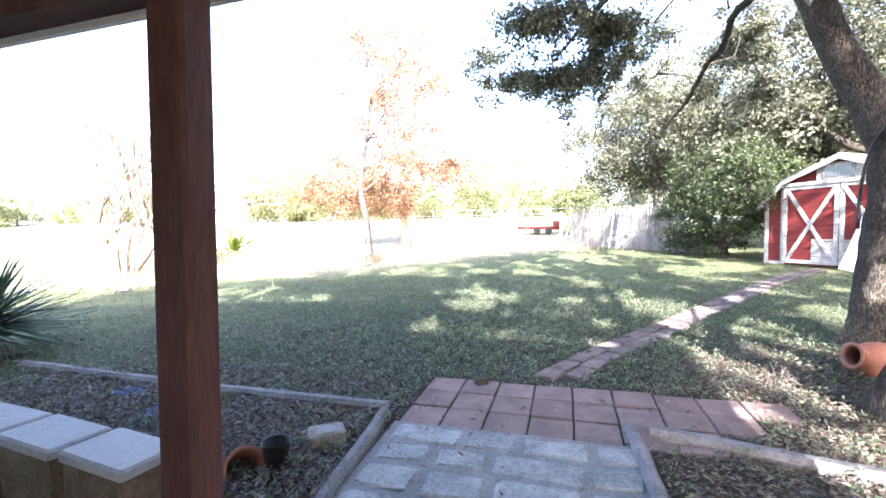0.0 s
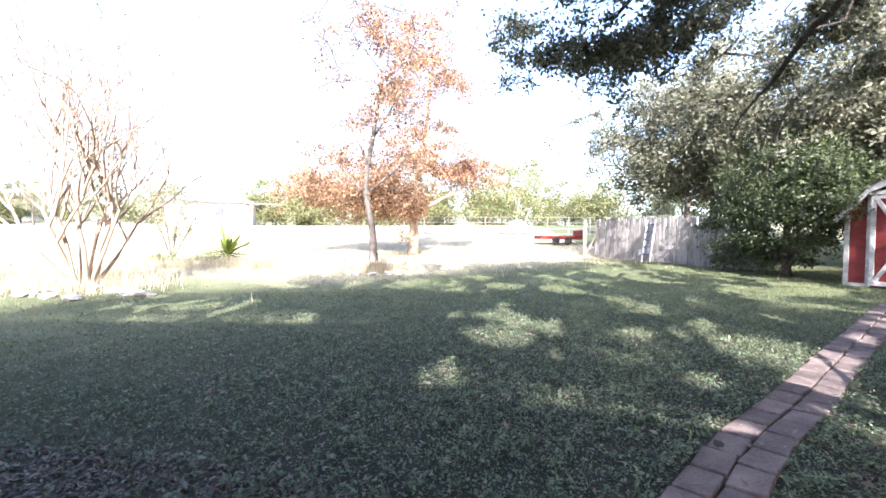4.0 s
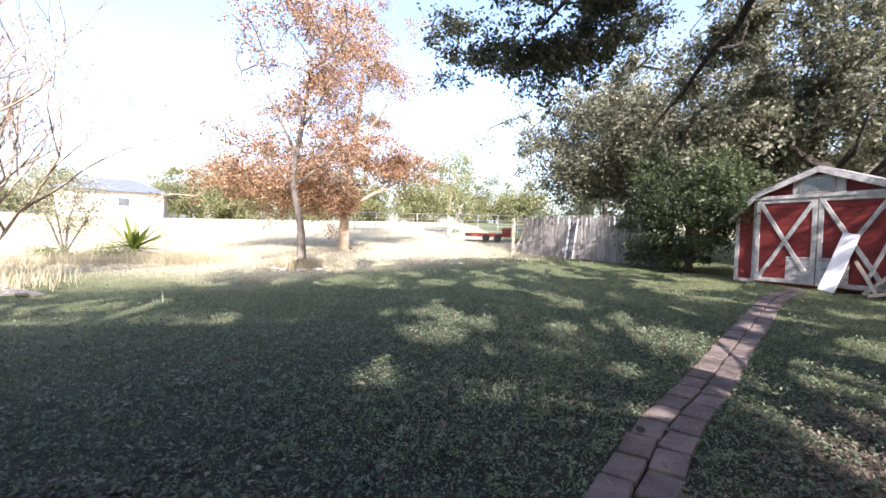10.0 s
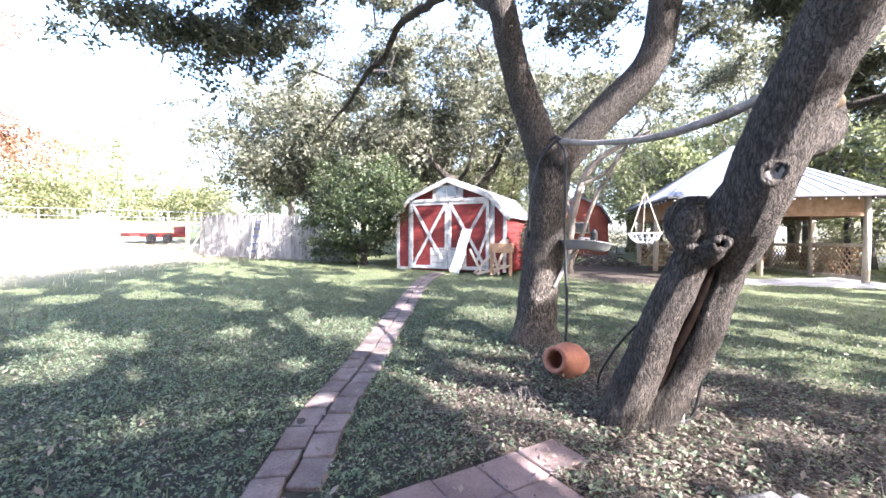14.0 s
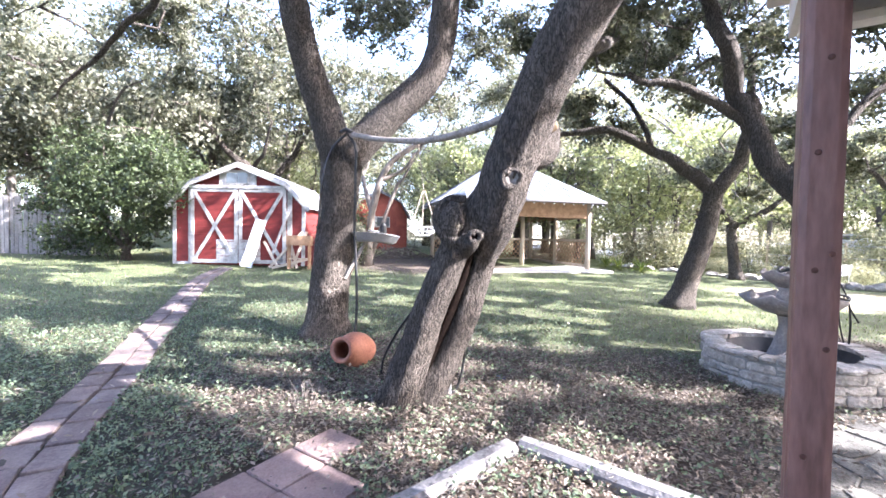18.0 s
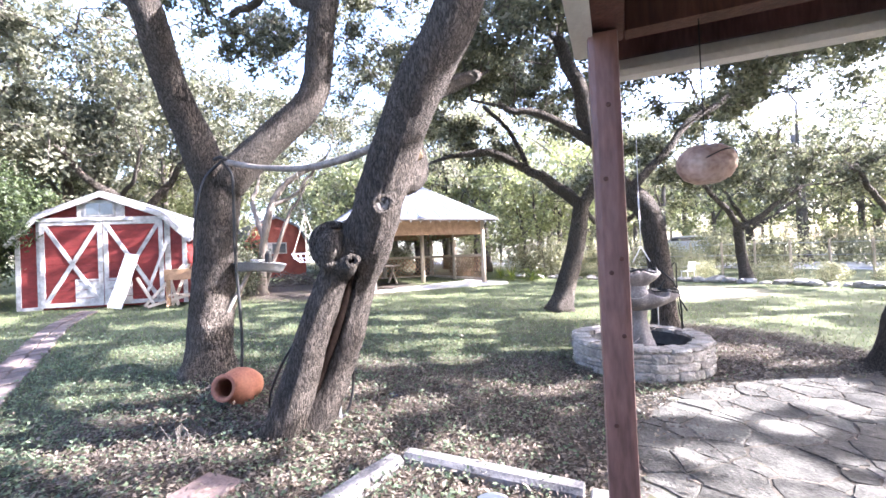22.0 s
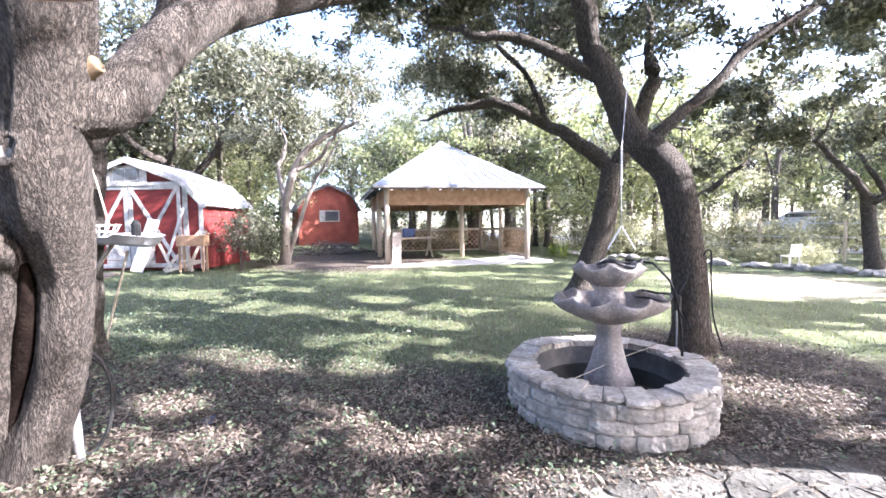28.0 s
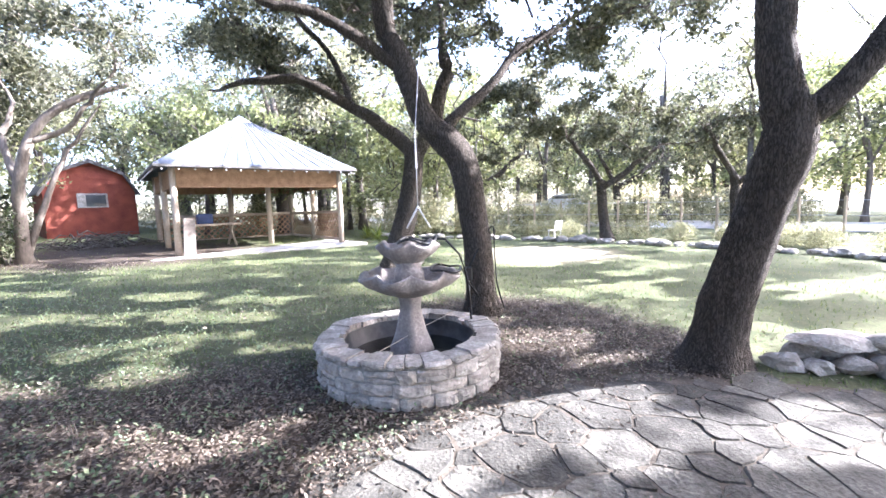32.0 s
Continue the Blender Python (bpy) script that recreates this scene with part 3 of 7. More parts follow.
def barn(m, label, half, depth, prof, wallmat, roofmat, board=0.19, trim=None):
    ob = empty("shed", m, label, "shed")
    # gable and side walls of lapped boards
    def width(z):
        pts = [(-half, 0)] + prof + [(half, 0)]
        xs = []
        for (x0, z0), (x1, z1) in zip(pts, pts[1:]):
            if z0 != z1 and min(z0, z1) <= z <= max(z0, z1):
                xs.append(x0 + (x1 - x0) * (z - z0) / (z1 - z0))
        return max(xs) if xs else 0
    for y, face in ((0.0, -1), (depth, 1)):
        side = part("gable_wall", Geo().box(0.05, 0.02, prof[2][1] - 0.06, pose(0, y, 0)), wallmat, ob)
        z, top = 0.0, prof[2][1]
        while z < top - 0.02:
            z1 = min(z + board, top - 0.005)
            a, b = width(z + 1e-4) - 0.03, max(width(z1) - 0.03, 0.01)
            yo, yi = y + face * 0.022, y + face * 0.006
            g = Geo().put([(-a, yo, z), (a, yo, z), (b, yi, z1), (-b, yi, z1), (-a, y - face * 0.02, z), (a, y - face * 0.02, z), (b, y - face * 0.02, z1), (-b, y - face * 0.02, z1)],
                  [(0, 1, 2, 3) if face < 0 else (3, 2, 1, 0), (0, 4, 5, 1), (4, 7, 6, 5)])
            part("board", g, wallmat, side)
            z = z1
    for s in (-1, 1):
        side = part("side_wall", Geo().box(0.02, depth - 0.1, prof[0][1] - 0.05, pose(s * (half - 0.06), depth / 2, 0)), wallmat, ob)
        z = 0.0
        while z < prof[0][1] - 0.02:
            z1 = min(z + board, prof[0][1])
            x0, x1 = s * (half - 0.005), s * (half - 0.022)
            part("board", Geo().put([(x0, 0, z), (x0, depth, z), (x1, depth, z1), (x1, 0, z1), (s * (half - 0.04), 0, z), (s * (half - 0.04), depth, z)], [(0, 1, 2, 3), (0, 4, 5, 1)]), wallmat, side)
            z = z1
    # roof planes with an overhang
    pts = [(prof[0][0] - 0.12, prof[0][1] - 0.1)] + prof[1:4] + [(prof[4][0] + 0.12, prof[4][1] - 0.1)]
    for (x0, z0), (x1, z1) in zip(pts, pts[1:]):
        y0, y1, t = -0.16, depth + 0.12, 0.05
        g = Geo().put([(x0, y0, z0), (x1, y0, z1), (x1, y1, z1), (x0, y1, z0), (x0, y0, z0 + t), (x1, y0, z1 + t), (x1, y1, z1 + t), (x0, y1, z0 + t)],
                      [(3, 2, 1, 0), (4, 5, 6, 7), (0, 1, 5, 4), (1, 2, 6, 5), (2, 3, 7, 6), (3, 0, 4, 7)])
        part("roof", g, roofmat, ob)
        part("rake_trim", Geo().beam((x0, y0 - 0.012, z0 - 0.05), (x1, y0 - 0.012, z1 - 0.05), 0.02, 0.1 if trim is None else 0.07), trim or WHITEWOOD, ob)
    return ob


def slat(ob, a, b, w, y, mat, name="trim", t=0.022):
    """A flat board from a to b (x, z) in the front, w wide."""
    d = Vector((b[0] - a[0], 0, b[1] - a[1]))
    ang = math.degrees(math.atan2(d.x, d.z))
    return part(name, Geo().box(w, t, d.length, pose(a[0], y, a[1], 0, ang, 0), 0.003), mat, ob)


SHED = pose(9.83, 10.6, 0.40, 0, 0, -73.1)
shed = barn(SHED, "weathered red barn shed with white trim and double doors", 1.85, 2.5, gambrel(1.85, 1.32, 1.68, 2.26, 2.78), SHED_RED, SHINGLE)
for s, name in ((-1, "door"), (1, "door")):
    door = part(name, Geo().box(1.3, 0.03, 2.02, pose(s * 0.665, -0.05, 0.06), 0.004), SHED_RED, shed, "red double door leaf with white cross bracing")
    for k in range(10):
        part("board", Geo().box(1.28, 0.012, 0.185, pose(s * 0.665, -0.071, 0.07 + k * 0.2, 3), 0.003), SHED_RED, door)
    for x in (s * 0.06, s * 1.27):
        slat(door, (x, 0.05), (x, 2.1), 0.1, -0.088, WHITEWOOD)
    slat(door, (s * 0.02, 2.06), (s * 1.32, 2.06), 0.1, -0.092, WHITEWOOD)
    slat(door, (s * 0.1, 0.1), (s * 1.22, 0.1), 0.1, -0.09, WHITEWOOD)
    slat(door, (s * 0.08, 0.12), (s * 1.22, 2.02), 0.09, -0.094, WHITEWOOD, "brace")
    slat(door, (s * 1.22, 0.12), (s * 0.08, 2.02), 0.09, -0.098, WHITEWOOD, "brace")
    part("worn_panel", Geo().box(0.5, 0.008, 0.55, pose(s * 0.36, -0.082, 0.15), 0.002), WHITEWOOD, door, "bare weathered lower panel")
part("latch", Geo().box(0.09, 0.03, 0.03, pose(0, -0.125, 1.1), 0.004), STEEL, shed)
for x in (-1.8, 1.78):
    slat(shed, (x, 0.0), (x, 1.68), 0.1, -0.03, WHITEWOOD)
slat(shed, (1.4, 0.0), (1.4, 2.2), 0.13, -0.04, WHITEWOOD)
slat(shed, (-1.36, 0.0), (-1.36, 2.2), 0.1, -0.04, WHITEWOOD)
slat(shed, (-1.4, 2.15), (1.45, 2.15), 0.09, -0.11, WHITEWOOD)
slat(shed, (-1.82, 0.04), (-1.4, 0.04), 0.08, -0.03, WHITEWOOD)
part("gable_panel", Geo().box(1.02, 0.03, 0.42, pose(-0.04, -0.04, 2.2), 0.004), WHITEWOOD, shed, "white painted panel under the gable")
win = part("window", Geo().box(0.66, 0.03, 0.36, pose(-0.05, -0.065, 2.22), 0.004), WHITEWOOD, shed, "small two-pane loft window")
for x in (-0.2, 0.1):
    part("pane", Geo().box(0.27, 0.01, 0.28, pose(x, -0.083, 2.26)), GLASS, win)
slat(shed, (0.95, 0.28), (1.42, 1.55), 0.07, -0.14, WHITEWOOD, "leaning_brace")
plank = part("white_plank", Geo().box(0.3, 0.03, 1.35, SHED @ pose(0.36, -0.42, -0.02, -14, 12, 0), 0.004), WHITE)
tagged(plank, "white plastic panel leaning against the shed door", "panel")
for k, (x, ln, an, lean) in enumerate(((0.95, 1.3, 40, 10), (1.2, 0.9, -35, 18), (1.6, 1.1, 15, 22), (1.75, 0.75, -20, 15), (1.1, 1.0, 75, 4))):
    st = part("leaning_board", Geo().box(0.07, 0.025, ln, SHED @ pose(x, -0.3 - 0.05 * k, -0.03, -lean, an, 0), 0.003), POSTWOOD)
    tagged(st, "weathered scrap board leaning by the shed", "board", "scrap boards")
crate = empty("planter_box", SHED @ pose(1.85, -0.55, -0.03, 0, 0, 8), "old orange-brown wooden planter box on legs", "planter")
part("box", Geo().box(0.62, 0.34, 0.26, pose(0, 0, 0.62), 0.01), PINE, crate)
for sx in (-0.26, 0.26):
    for sy in (-0.12, 0.12):
        part("leg", Geo().box(0.045, 0.045, 0.62, pose(sx, sy, 0), 0.004), PINE, crate)
part("rail", Geo().box(0.5, 0.03, 0.04, pose(0, -0.12, 0.25), 0.003), POSTWOOD, crate)

SHED2 = pose(20.0, 11.2, 0.55, 0, 0, -48)
shed2 = barn(SHED2, "faded orange-red barn shed among the trees", 1.45, 2.6, gambrel(1.45, 1.05, 1.75, 2.5, 2.95), SHED_ORANGE, ROOFDARK, 0.25, ROOFDARK)
# heap of cut branches between the far shed and the gazebo
rr = random.Random(44)
heap = Geo()
for k in range(150):
    a, u = rr.uniform(0, 6.283), rr.uniform(0, 1) ** 0.6
    x, y = 1.5 * u * math.cos(a), 0.8 * u * math.sin(a)
    top_z = 0.5 * (1 - u * u) + 0.05
    z, b, ln = rr.uniform(0.02, top_z), rr.uniform(0, 6.283), rr.uniform(0.35, 0.9)
    dx, dy = math.cos(b) * ln, math.sin(b) * ln
    rad = rr.uniform(0.008, 0.024)
    heap.tube([(x - dx / 2, y - dy / 2, max(z - 0.1, 0.01)), (x, y, z + 0.04), (x + dx / 2, y + dy / 2, max(z + rr.uniform(-0.15, 0.1), 0.01))], [rad, rad, rad * 0.5], 5)
pile = new("brush_pile", heap.mesh("brush_pile", BARK_FAR))
pile.matrix_world = Matrix.Translation(on(15.8, 8.6, -0.01)) @ pose(0, 0, 0, 0, 0, -55)
tagged(pile, "heap of cut brown branches beside the far shed", "brush pile", kind="stuff")
w2 = part("window", Geo().box(0.95, 0.03, 0.55, pose(0.02, -0.04, 1.15), 0.004), WHITEWOOD, shed2, "small white framed window")
part("pane", Geo().box(0.62, 0.01, 0.44, pose(0.12, -0.06, 1.2)), GLASS, w2)

# ---------- gazebo ----------
GAZ = pose(13.25, 5.1, 0.26, 0, 0, -58.8)                 # x along the front, y back
S = 4.44
gaz = empty("gazebo", GAZ, "open wooden gazebo with a hipped galvanised roof and lattice", "gazebo")
eh, oh, top = 2.28, 0.42, 3.85
c = (S / 2, S / 2)
cor = [(-oh, -oh), (S + oh, -oh), (S + oh, S + oh), (-oh, S + oh)]
pk = 0.12
for k in range(4):
    (x0, y0), (x1, y1) = cor[k], cor[(k + 1) % 4]
    g = Geo()
    n = 14
    ax, ay = c[0], c[1]
    ins = [(ax + (x0 - ax) * pk, ay + (y0 - ay) * pk), (ax + (x1 - ax) * pk, ay + (y1 - ay) * pk)]
    for i in range(n):                                     # roofing sheets with raised seams
        u0, u1 = i / n, (i + 1) / n
        q = []
        for u in (u0, u1):
            q.append((x0 + (x1 - x0) * u, y0 + (y1 - y0) * u, eh))
        for u in (u1, u0):
            q.append((ins[0][0] + (ins[1][0] - ins[0][0]) * u, ins[0][1] + (ins[1][1] - ins[0][1]) * u, top))
        g.put(q, [(0, 1, 2, 3)])
        g.put([(p[0], p[1], p[2] - 0.03) for p in q], [(3, 2, 1, 0)])
    part("roof_face", g, TIN, gaz)
    g = Geo()
    for i in range(1, n):
        u = i / n
        a = (x0 + (x1 - x0) * u, y0 + (y1 - y0) * u, eh + 0.012)
        b = (ins[0][0] + (ins[1][0] - ins[0][0]) * u, ins[0][1] + (ins[1][1] - ins[0][1]) * u, top + 0.012)
        g.beam(a, b, 0.018, 0.016, 0)
    tagged(part("roof_seams", g, TIN, gaz), kind="stuff")
    part("eave_board", Geo().beam((x0, y0, eh - 0.035), (x1, y1, eh - 0.035), 0.03, 0.06), ROOFDARK, gaz, "dark drip edge")
part("cupola", Geo().lathe([(0.5, top - 0.1), (0.36, top + 0.06), (0.1, top + 0.22), (0.02, top + 0.24)], 4, pose(*c, 0, 0, 0, 45)), TIN, gaz)


def lattice(parent, a, b, z0, z1, step=0.16, w=0.035, name="lattice"):
    """A panel of crossing slats between the points a and b (x, y)."""
    d = Vector((b[0] - a[0], b[1] - a[1], 0))
    L, h = d.length, z1 - z0
    m = Matrix.Translation((a[0], a[1], z0)) @ Matrix.Rotation(math.atan2(d.y, d.x), 4, "Z")
    g = Geo()
    for s, off in ((1, 0), (-1, 0.008)):
        x = -h
        while x < L:
            p0, p1 = [x, 0.0], [x + h, h]
            if p0[0] < 0:
                p0 = [0, -x]
            if p1[0] > L:
                p1 = [L, L - x]
            if p1[0] - p0[0] > 0.03:
                if s > 0:
                    g.beam(m @ Vector((p0[0], off, p0[1])), m @ Vector((p1[0], off, p1[1])), 0.006, w, 0)
                else:
                    g.beam(m @ Vector((p0[0], off, h - p0[1])), m @ Vector((p1[0], off, h - p1[1])), 0.006, w, 0)
            x += step
    return tagged(part(name, g, PINE, parent, "crossed wooden lattice slats"), kind="stuff")


posts = [(0, 0), (S, 0), (S, S), (0, S), (S * 0.5, S), (S, S * 0.5), (0, S * 0.5), (2.75, 1.6)]
for x, y in posts:
    part("post", Geo().tube([(x, y, -0.05), (x + 0.01, y, 1.0), (x, y, 2.3)], [0.085, 0.08, 0.075], 12, wob=0.1), POSTWOOD, gaz, smooth=True)
for a, b in (((0, 0), (S, 0)), ((S, 0), (S, S)), ((S, S), (0, S)), ((0, S), (0, 0))):
    d = Vector((b[0] - a[0], b[1] - a[1]))
    part("fascia_panel", Geo().beam((a[0], a[1], 2.03), (b[0], b[1], 2.03), 0.03, 0.42), PINE, gaz, "brown slatted band under the eave")
    lattice(gaz, a, b, 1.76, 2.24, 0.14)
    part("plate", Geo().beam((a[0], a[1], 1.78), (b[0], b[1], 1.78), 0.06, 0.09), PINE, gaz)
for a, b in (((S, 0.1), (S, S)), ((S, S), (0, S))):
    part("rail", Geo().beam((a[0], a[1], 0.98), (b[0], b[1], 0.98), 0.05, 0.09), POSTWOOD, gaz)
    part("rail", Geo().beam((a[0], a[1], 0.12), (b[0], b[1], 0.12), 0.05, 0.09), POSTWOOD, gaz)
    lattice(gaz, a, b, 0.14, 0.96, 0.2, 0.04)
floor_g = part("gazebo_floor", Geo().box(5.6, 5.2, 0.07, GAZ @ pose(S / 2 - 0.1, S / 2 - 0.4, -0.06), 0.01), CONCRETE)
tagged(floor_g, "pale concrete gazebo floor", "floor", kind="structure")
lp = part("weathered_slab", Geo().box(0.27, 0.06, 1.0, GAZ @ pose(0.2, -0.26, -0.04, -8, 4, 0), 0.012), CUT)
tagged(lp, "pale grey weathered wooden slab leaning on a gazebo post", "slab")
tbl = empty("trestle_table", GAZ @ pose(1.1, 1.9, 0.0, 0, 0, 12), "weathered wooden picnic table in the gazebo", "table")
part("tabletop", Geo().box(1.5, 0.7, 0.05, pose(0, 0, 0.7), 0.006), POSTWOOD, tbl)
for sx in (-0.6, 0.6):
    for sy in (-1, 1):
        part("leg", Geo().beam((sx, sy * 0.32, 0), (sx, -sy * 0.12, 0.7), 0.04, 0.08), POSTWOOD, tbl)
bag = part("storage_box", Geo().box(0.42, 0.3, 0.3, GAZ @ pose(0.95, 1.9, 0.755), 0.03), BLUE)
tagged(bag, "small blue-green plastic box on the gazebo table", "box")

lights = empty("string_lights", GAZ, "string of small white bulbs along the gazebo eave", "string lights")
bulb = Geo().lathe([(0.005, 0.0), (0.015, -0.01), (0.018, -0.025), (0.011, -0.04), (0.002, -0.044)], 8).mesh("bulb", WHITE, True)
for (x0, y0), (x1, y1) in (((-oh, -oh), (S + oh, -oh)), ((S + oh, -oh), (S + oh, S + oh)), ((-oh, S + oh), (-oh, -oh))):
    nb = 15
    part("wire", Geo().tube([(x0 + (x1 - x0) * u, y0 + (y1 - y0) * u, eh - 0.085 - 0.012 * abs(math.sin(u * math.pi * nb))) for u in np.linspace(0, 1, 46)], [0.005] * 46, 4), BLACK, lights)
    for i in range(nb):
        u = (i + 0.5) / nb
        b = part("bulb", bulb, None, lights)
        b.location = (x0 + (x1 - x0) * u, y0 + (y1 - y0) * u, eh - 0.1)

# ---------- picket fence with a ladder ----------
fa, fb = Vector((6.25, 22.7)), Vector((9.55, 15.2))
fd = (fb - fa).normalized()
fence = empty("picket_fence", Matrix.Translation(on(*fa)) @ Matrix.Rotation(math.atan2(fd.y, fd.x), 4, "Z"), "weathered grey wooden picket fence", "fence")
pm = {}
rr = random.Random(3)
L = (fb - fa).length
zb = lambda s: float(ground_z(*(fa + fd * s)) - ground_z(*fa))
s, k = 0.75, 0
while s < L:
    w = rr.choice((0.09, 0.1, 0.115))
    h = rr.choice((1.72, 1.78, 1.83)) * (0.92 + 0.08 * min(1, max(0, s - 0.7) / 1.6))
    if (w, h) not in pm:
        g = Geo().box(w, 0.022, h - 0.05, None, 0.002)
        g.put([(-w / 2, -0.011, h - 0.05), (w / 2, -0.011, h - 0.05), (w / 4, -0.011, h), (-w / 4, -0.011, h), (-w / 2, 0.011, h - 0.05), (w / 2, 0.011, h - 0.05), (w / 4, 0.011, h), (-w / 4, 0.011, h)],
              [(0, 1, 2, 3), (7, 6, 5, 4), (3, 2, 6, 7), (1, 5, 6, 2), (0, 3, 7, 4)])
        pm[(w, h)] = g.mesh("picket", PICKET)
    p = part("picket", pm[(w, h)], None, fence)
    p.matrix_local = pose(s, 0, zb(s) + 0.02, rr.uniform(-1, 1), rr.uniform(-1.2, 1.2), 0)
    s += w + rr.uniform(0.012, 0.03)
for z in (0.45, 1.35):
    part("rail", Geo().beam((0.05, 0.04, zb(0) + z), (L, 0.04, zb(L) + z), 0.04, 0.09), PICKET, fence)
for s in (0.0, 2.4, 4.8, 7.2):
    part("post", Geo().box(0.12, 0.12, 1.75, pose(s, 0.09 if s else 0, zb(s) - 0.02), 0.008), POSTWOOD, fence)
part("gate_brace", Geo().beam((0.1, 0, 0.1), (0.85, 0, 1.2), 0.03, 0.09), POSTWOOD, fence)
lad = empty("ladder", Matrix.Translation(on(*(fa + fd * 3.9), 0)) @ Matrix.Rotation(math.atan2(fd.y, fd.x), 4, "Z") @ pose(0, -0.34, 0.0, -9), "blue-grey aluminium step ladder leaning on the fence", "ladder")
for sx in (-0.2, 0.2):
    part("side_rail", Geo().box(0.05, 0.03, 1.7, pose(sx, 0, 0), 0.004), WHITE, lad)
for k in range(5):
    part("rung", Geo().box(0.37, 0.07, 0.05, pose(0, 0, 0.28 + 0.3 * k), 0.004), BLUE, lad)

# ---------- fountain ----------
FX, FY, FZ = 5.14, -0.36, -0.06
basin = empty("fountain_basin", pose(FX, FY, FZ), "round limestone block pond basin with dark liner", "pond")
R = 0.74
rr = random.Random(8)
part("core", Geo().lathe([(R - 0.03, 0.0), (R - 0.024, 0.3), (R - 0.16, 0.305), (R - 0.165, 0.05)], 40, caps=(0, 0)), MORTAR_PALE, basin, "rough grey mortar")


def basin_stone(a, da, z0, z1, cap):
    """A rough hewn stone on the basin's curve, with worn uneven edges."""
    n, gap = 6, (0.005 if not cap else 0.004)
    ro, ri = R + rr.uniform(-0.012, 0.012) + (rr.uniform(0.0, 0.03) if cap else 0), R - (rr.uniform(0.17, 0.21) if cap else 0.08)
    z0, z1 = z0 + 0.004 + rr.uniform(-0.004, 0.004), z1 - 0.004 + rr.uniform(-0.006, 0.006 + 0.01 * cap)
    v = []
    for i in range(n):
        t = a + gap + (da - 2 * gap) * i / (n - 1)
        cs, sn = math.cos(t), math.sin(t)
        e = 0.016 if i in (0, n - 1) else 0.0
        w = [ro - e + rr.uniform(-0.008, 0.008) for _ in range(4)]
        dz = [rr.uniform(-0.004, 0.004) for _ in range(4)]
        for r, z in ((w[0] - 0.014, z0 + dz[0]), (w[1], z0 + 0.016), (w[2], (z0 + z1) / 2 + dz[1]), (w[3] - 0.003, z1 - 0.016 + dz[2]), (w[3] - 0.02, z1 + dz[3]), (ri + rr.uniform(-0.012, 0.012) * cap, z1 - 0.004), (ri, z0)):
            v.append((r * cs, r * sn, z))
    f = [tuple(range(7)), tuple(range(7 * n - 1, 7 * n - 8, -1))]
    for i in range(n - 1):
        f += [(i * 7 + j, (i + 1) * 7 + j, (i + 1) * 7 + (j + 1) % 7, i * 7 + (j + 1) % 7)[::-1] for j in range(7)]
    part("cap_stone" if cap else "stone", Geo().put(v, f), STONE, basin)


for z0, z1, cap in ((0.0, 0.105, 0), (0.105, 0.195, 0), (0.195, 0.295, 0), (0.3, 0.352, 1)):
    a = rr.random()
    end = a + 2 * math.pi
    while a < end - 0.05:
        da = min(rr.uniform(0.14, 0.4) if not cap else rr.uniform(0.15, 0.3), end - a)
        if end - a - da < 0.14:
            da = end - a
        if not cap and da > 0.3 and rr.random() < 0.4:         # two thin stones in place of a thick one
            zm = z0 + (z1 - z0) * rr.uniform(0.4, 0.6)
            basin_stone(a, da, z0, zm, cap)
            basin_stone(a, da, zm, z1, cap)
        else:
            basin_stone(a, da, z0, z1, cap)
        a += da
part("liner", Geo().lathe([(R - 0.215, 0.315), (R - 0.225, 0.27), (R - 0.25, 0.06), (0.01, 0.05)][::-1], 48, scallop=lambda i, a: (1 + 0.018 * math.sin(9 * a + i) + 0.012 * math.sin(17 * a), 0), caps=(1, 0)), LINER, basin, "wrinkled black pond liner", smooth=True)
part("water", Geo().lathe([(R - 0.245, 0.0), (R - 0.245, 0.004)], 36, pose(0, 0, 0.17)), WATER, basin, "still dark water")

fountain = empty("fountain", pose(FX + 0.05, FY - 0.02, FZ), "two-tier grey cast stone fountain with scalloped bowls", "fountain")
prof = [(0.2, 0.05), (0.205, 0.12), (0.18, 0.15), (0.19, 0.19), (0.165, 0.25), (0.135, 0.33), (0.105, 0.45), (0.088, 0.54), (0.095, 0.6), (0.11, 0.64), (0.1, 0.67)]
part("pedestal", Geo().lathe(prof, 24, scallop=lambda i, a: (1 + 0.05 * math.cos(6 * a), 0)), CAST, fountain, smooth=True)


def bowl(r, z, h, lobes):
    prof = [(0.09, z), (r * 0.55, z + h * 0.22), (r * 0.86, z + h * 0.55), (r, z + h * 0.9), (r * 0.98, z + h), (r * 0.9, z + h * 0.97), (r * 0.75, z + h * 0.62), (r * 0.3, z + h * 0.45), (0.01, z + h * 0.42)]

    def sc(i, a):
        k = (0, 0.02, 0.05, 0.085, 0.09, 0.08, 0.04, 0.01, 0)[i]
        w = abs(math.sin(lobes * a / 2))
        return (1 - k + 1.8 * k * w, (0.045 * (1 - w) - 0.012 if i in (3, 4, 5) else 0))
    return Geo().lathe(prof, 64, None, sc)


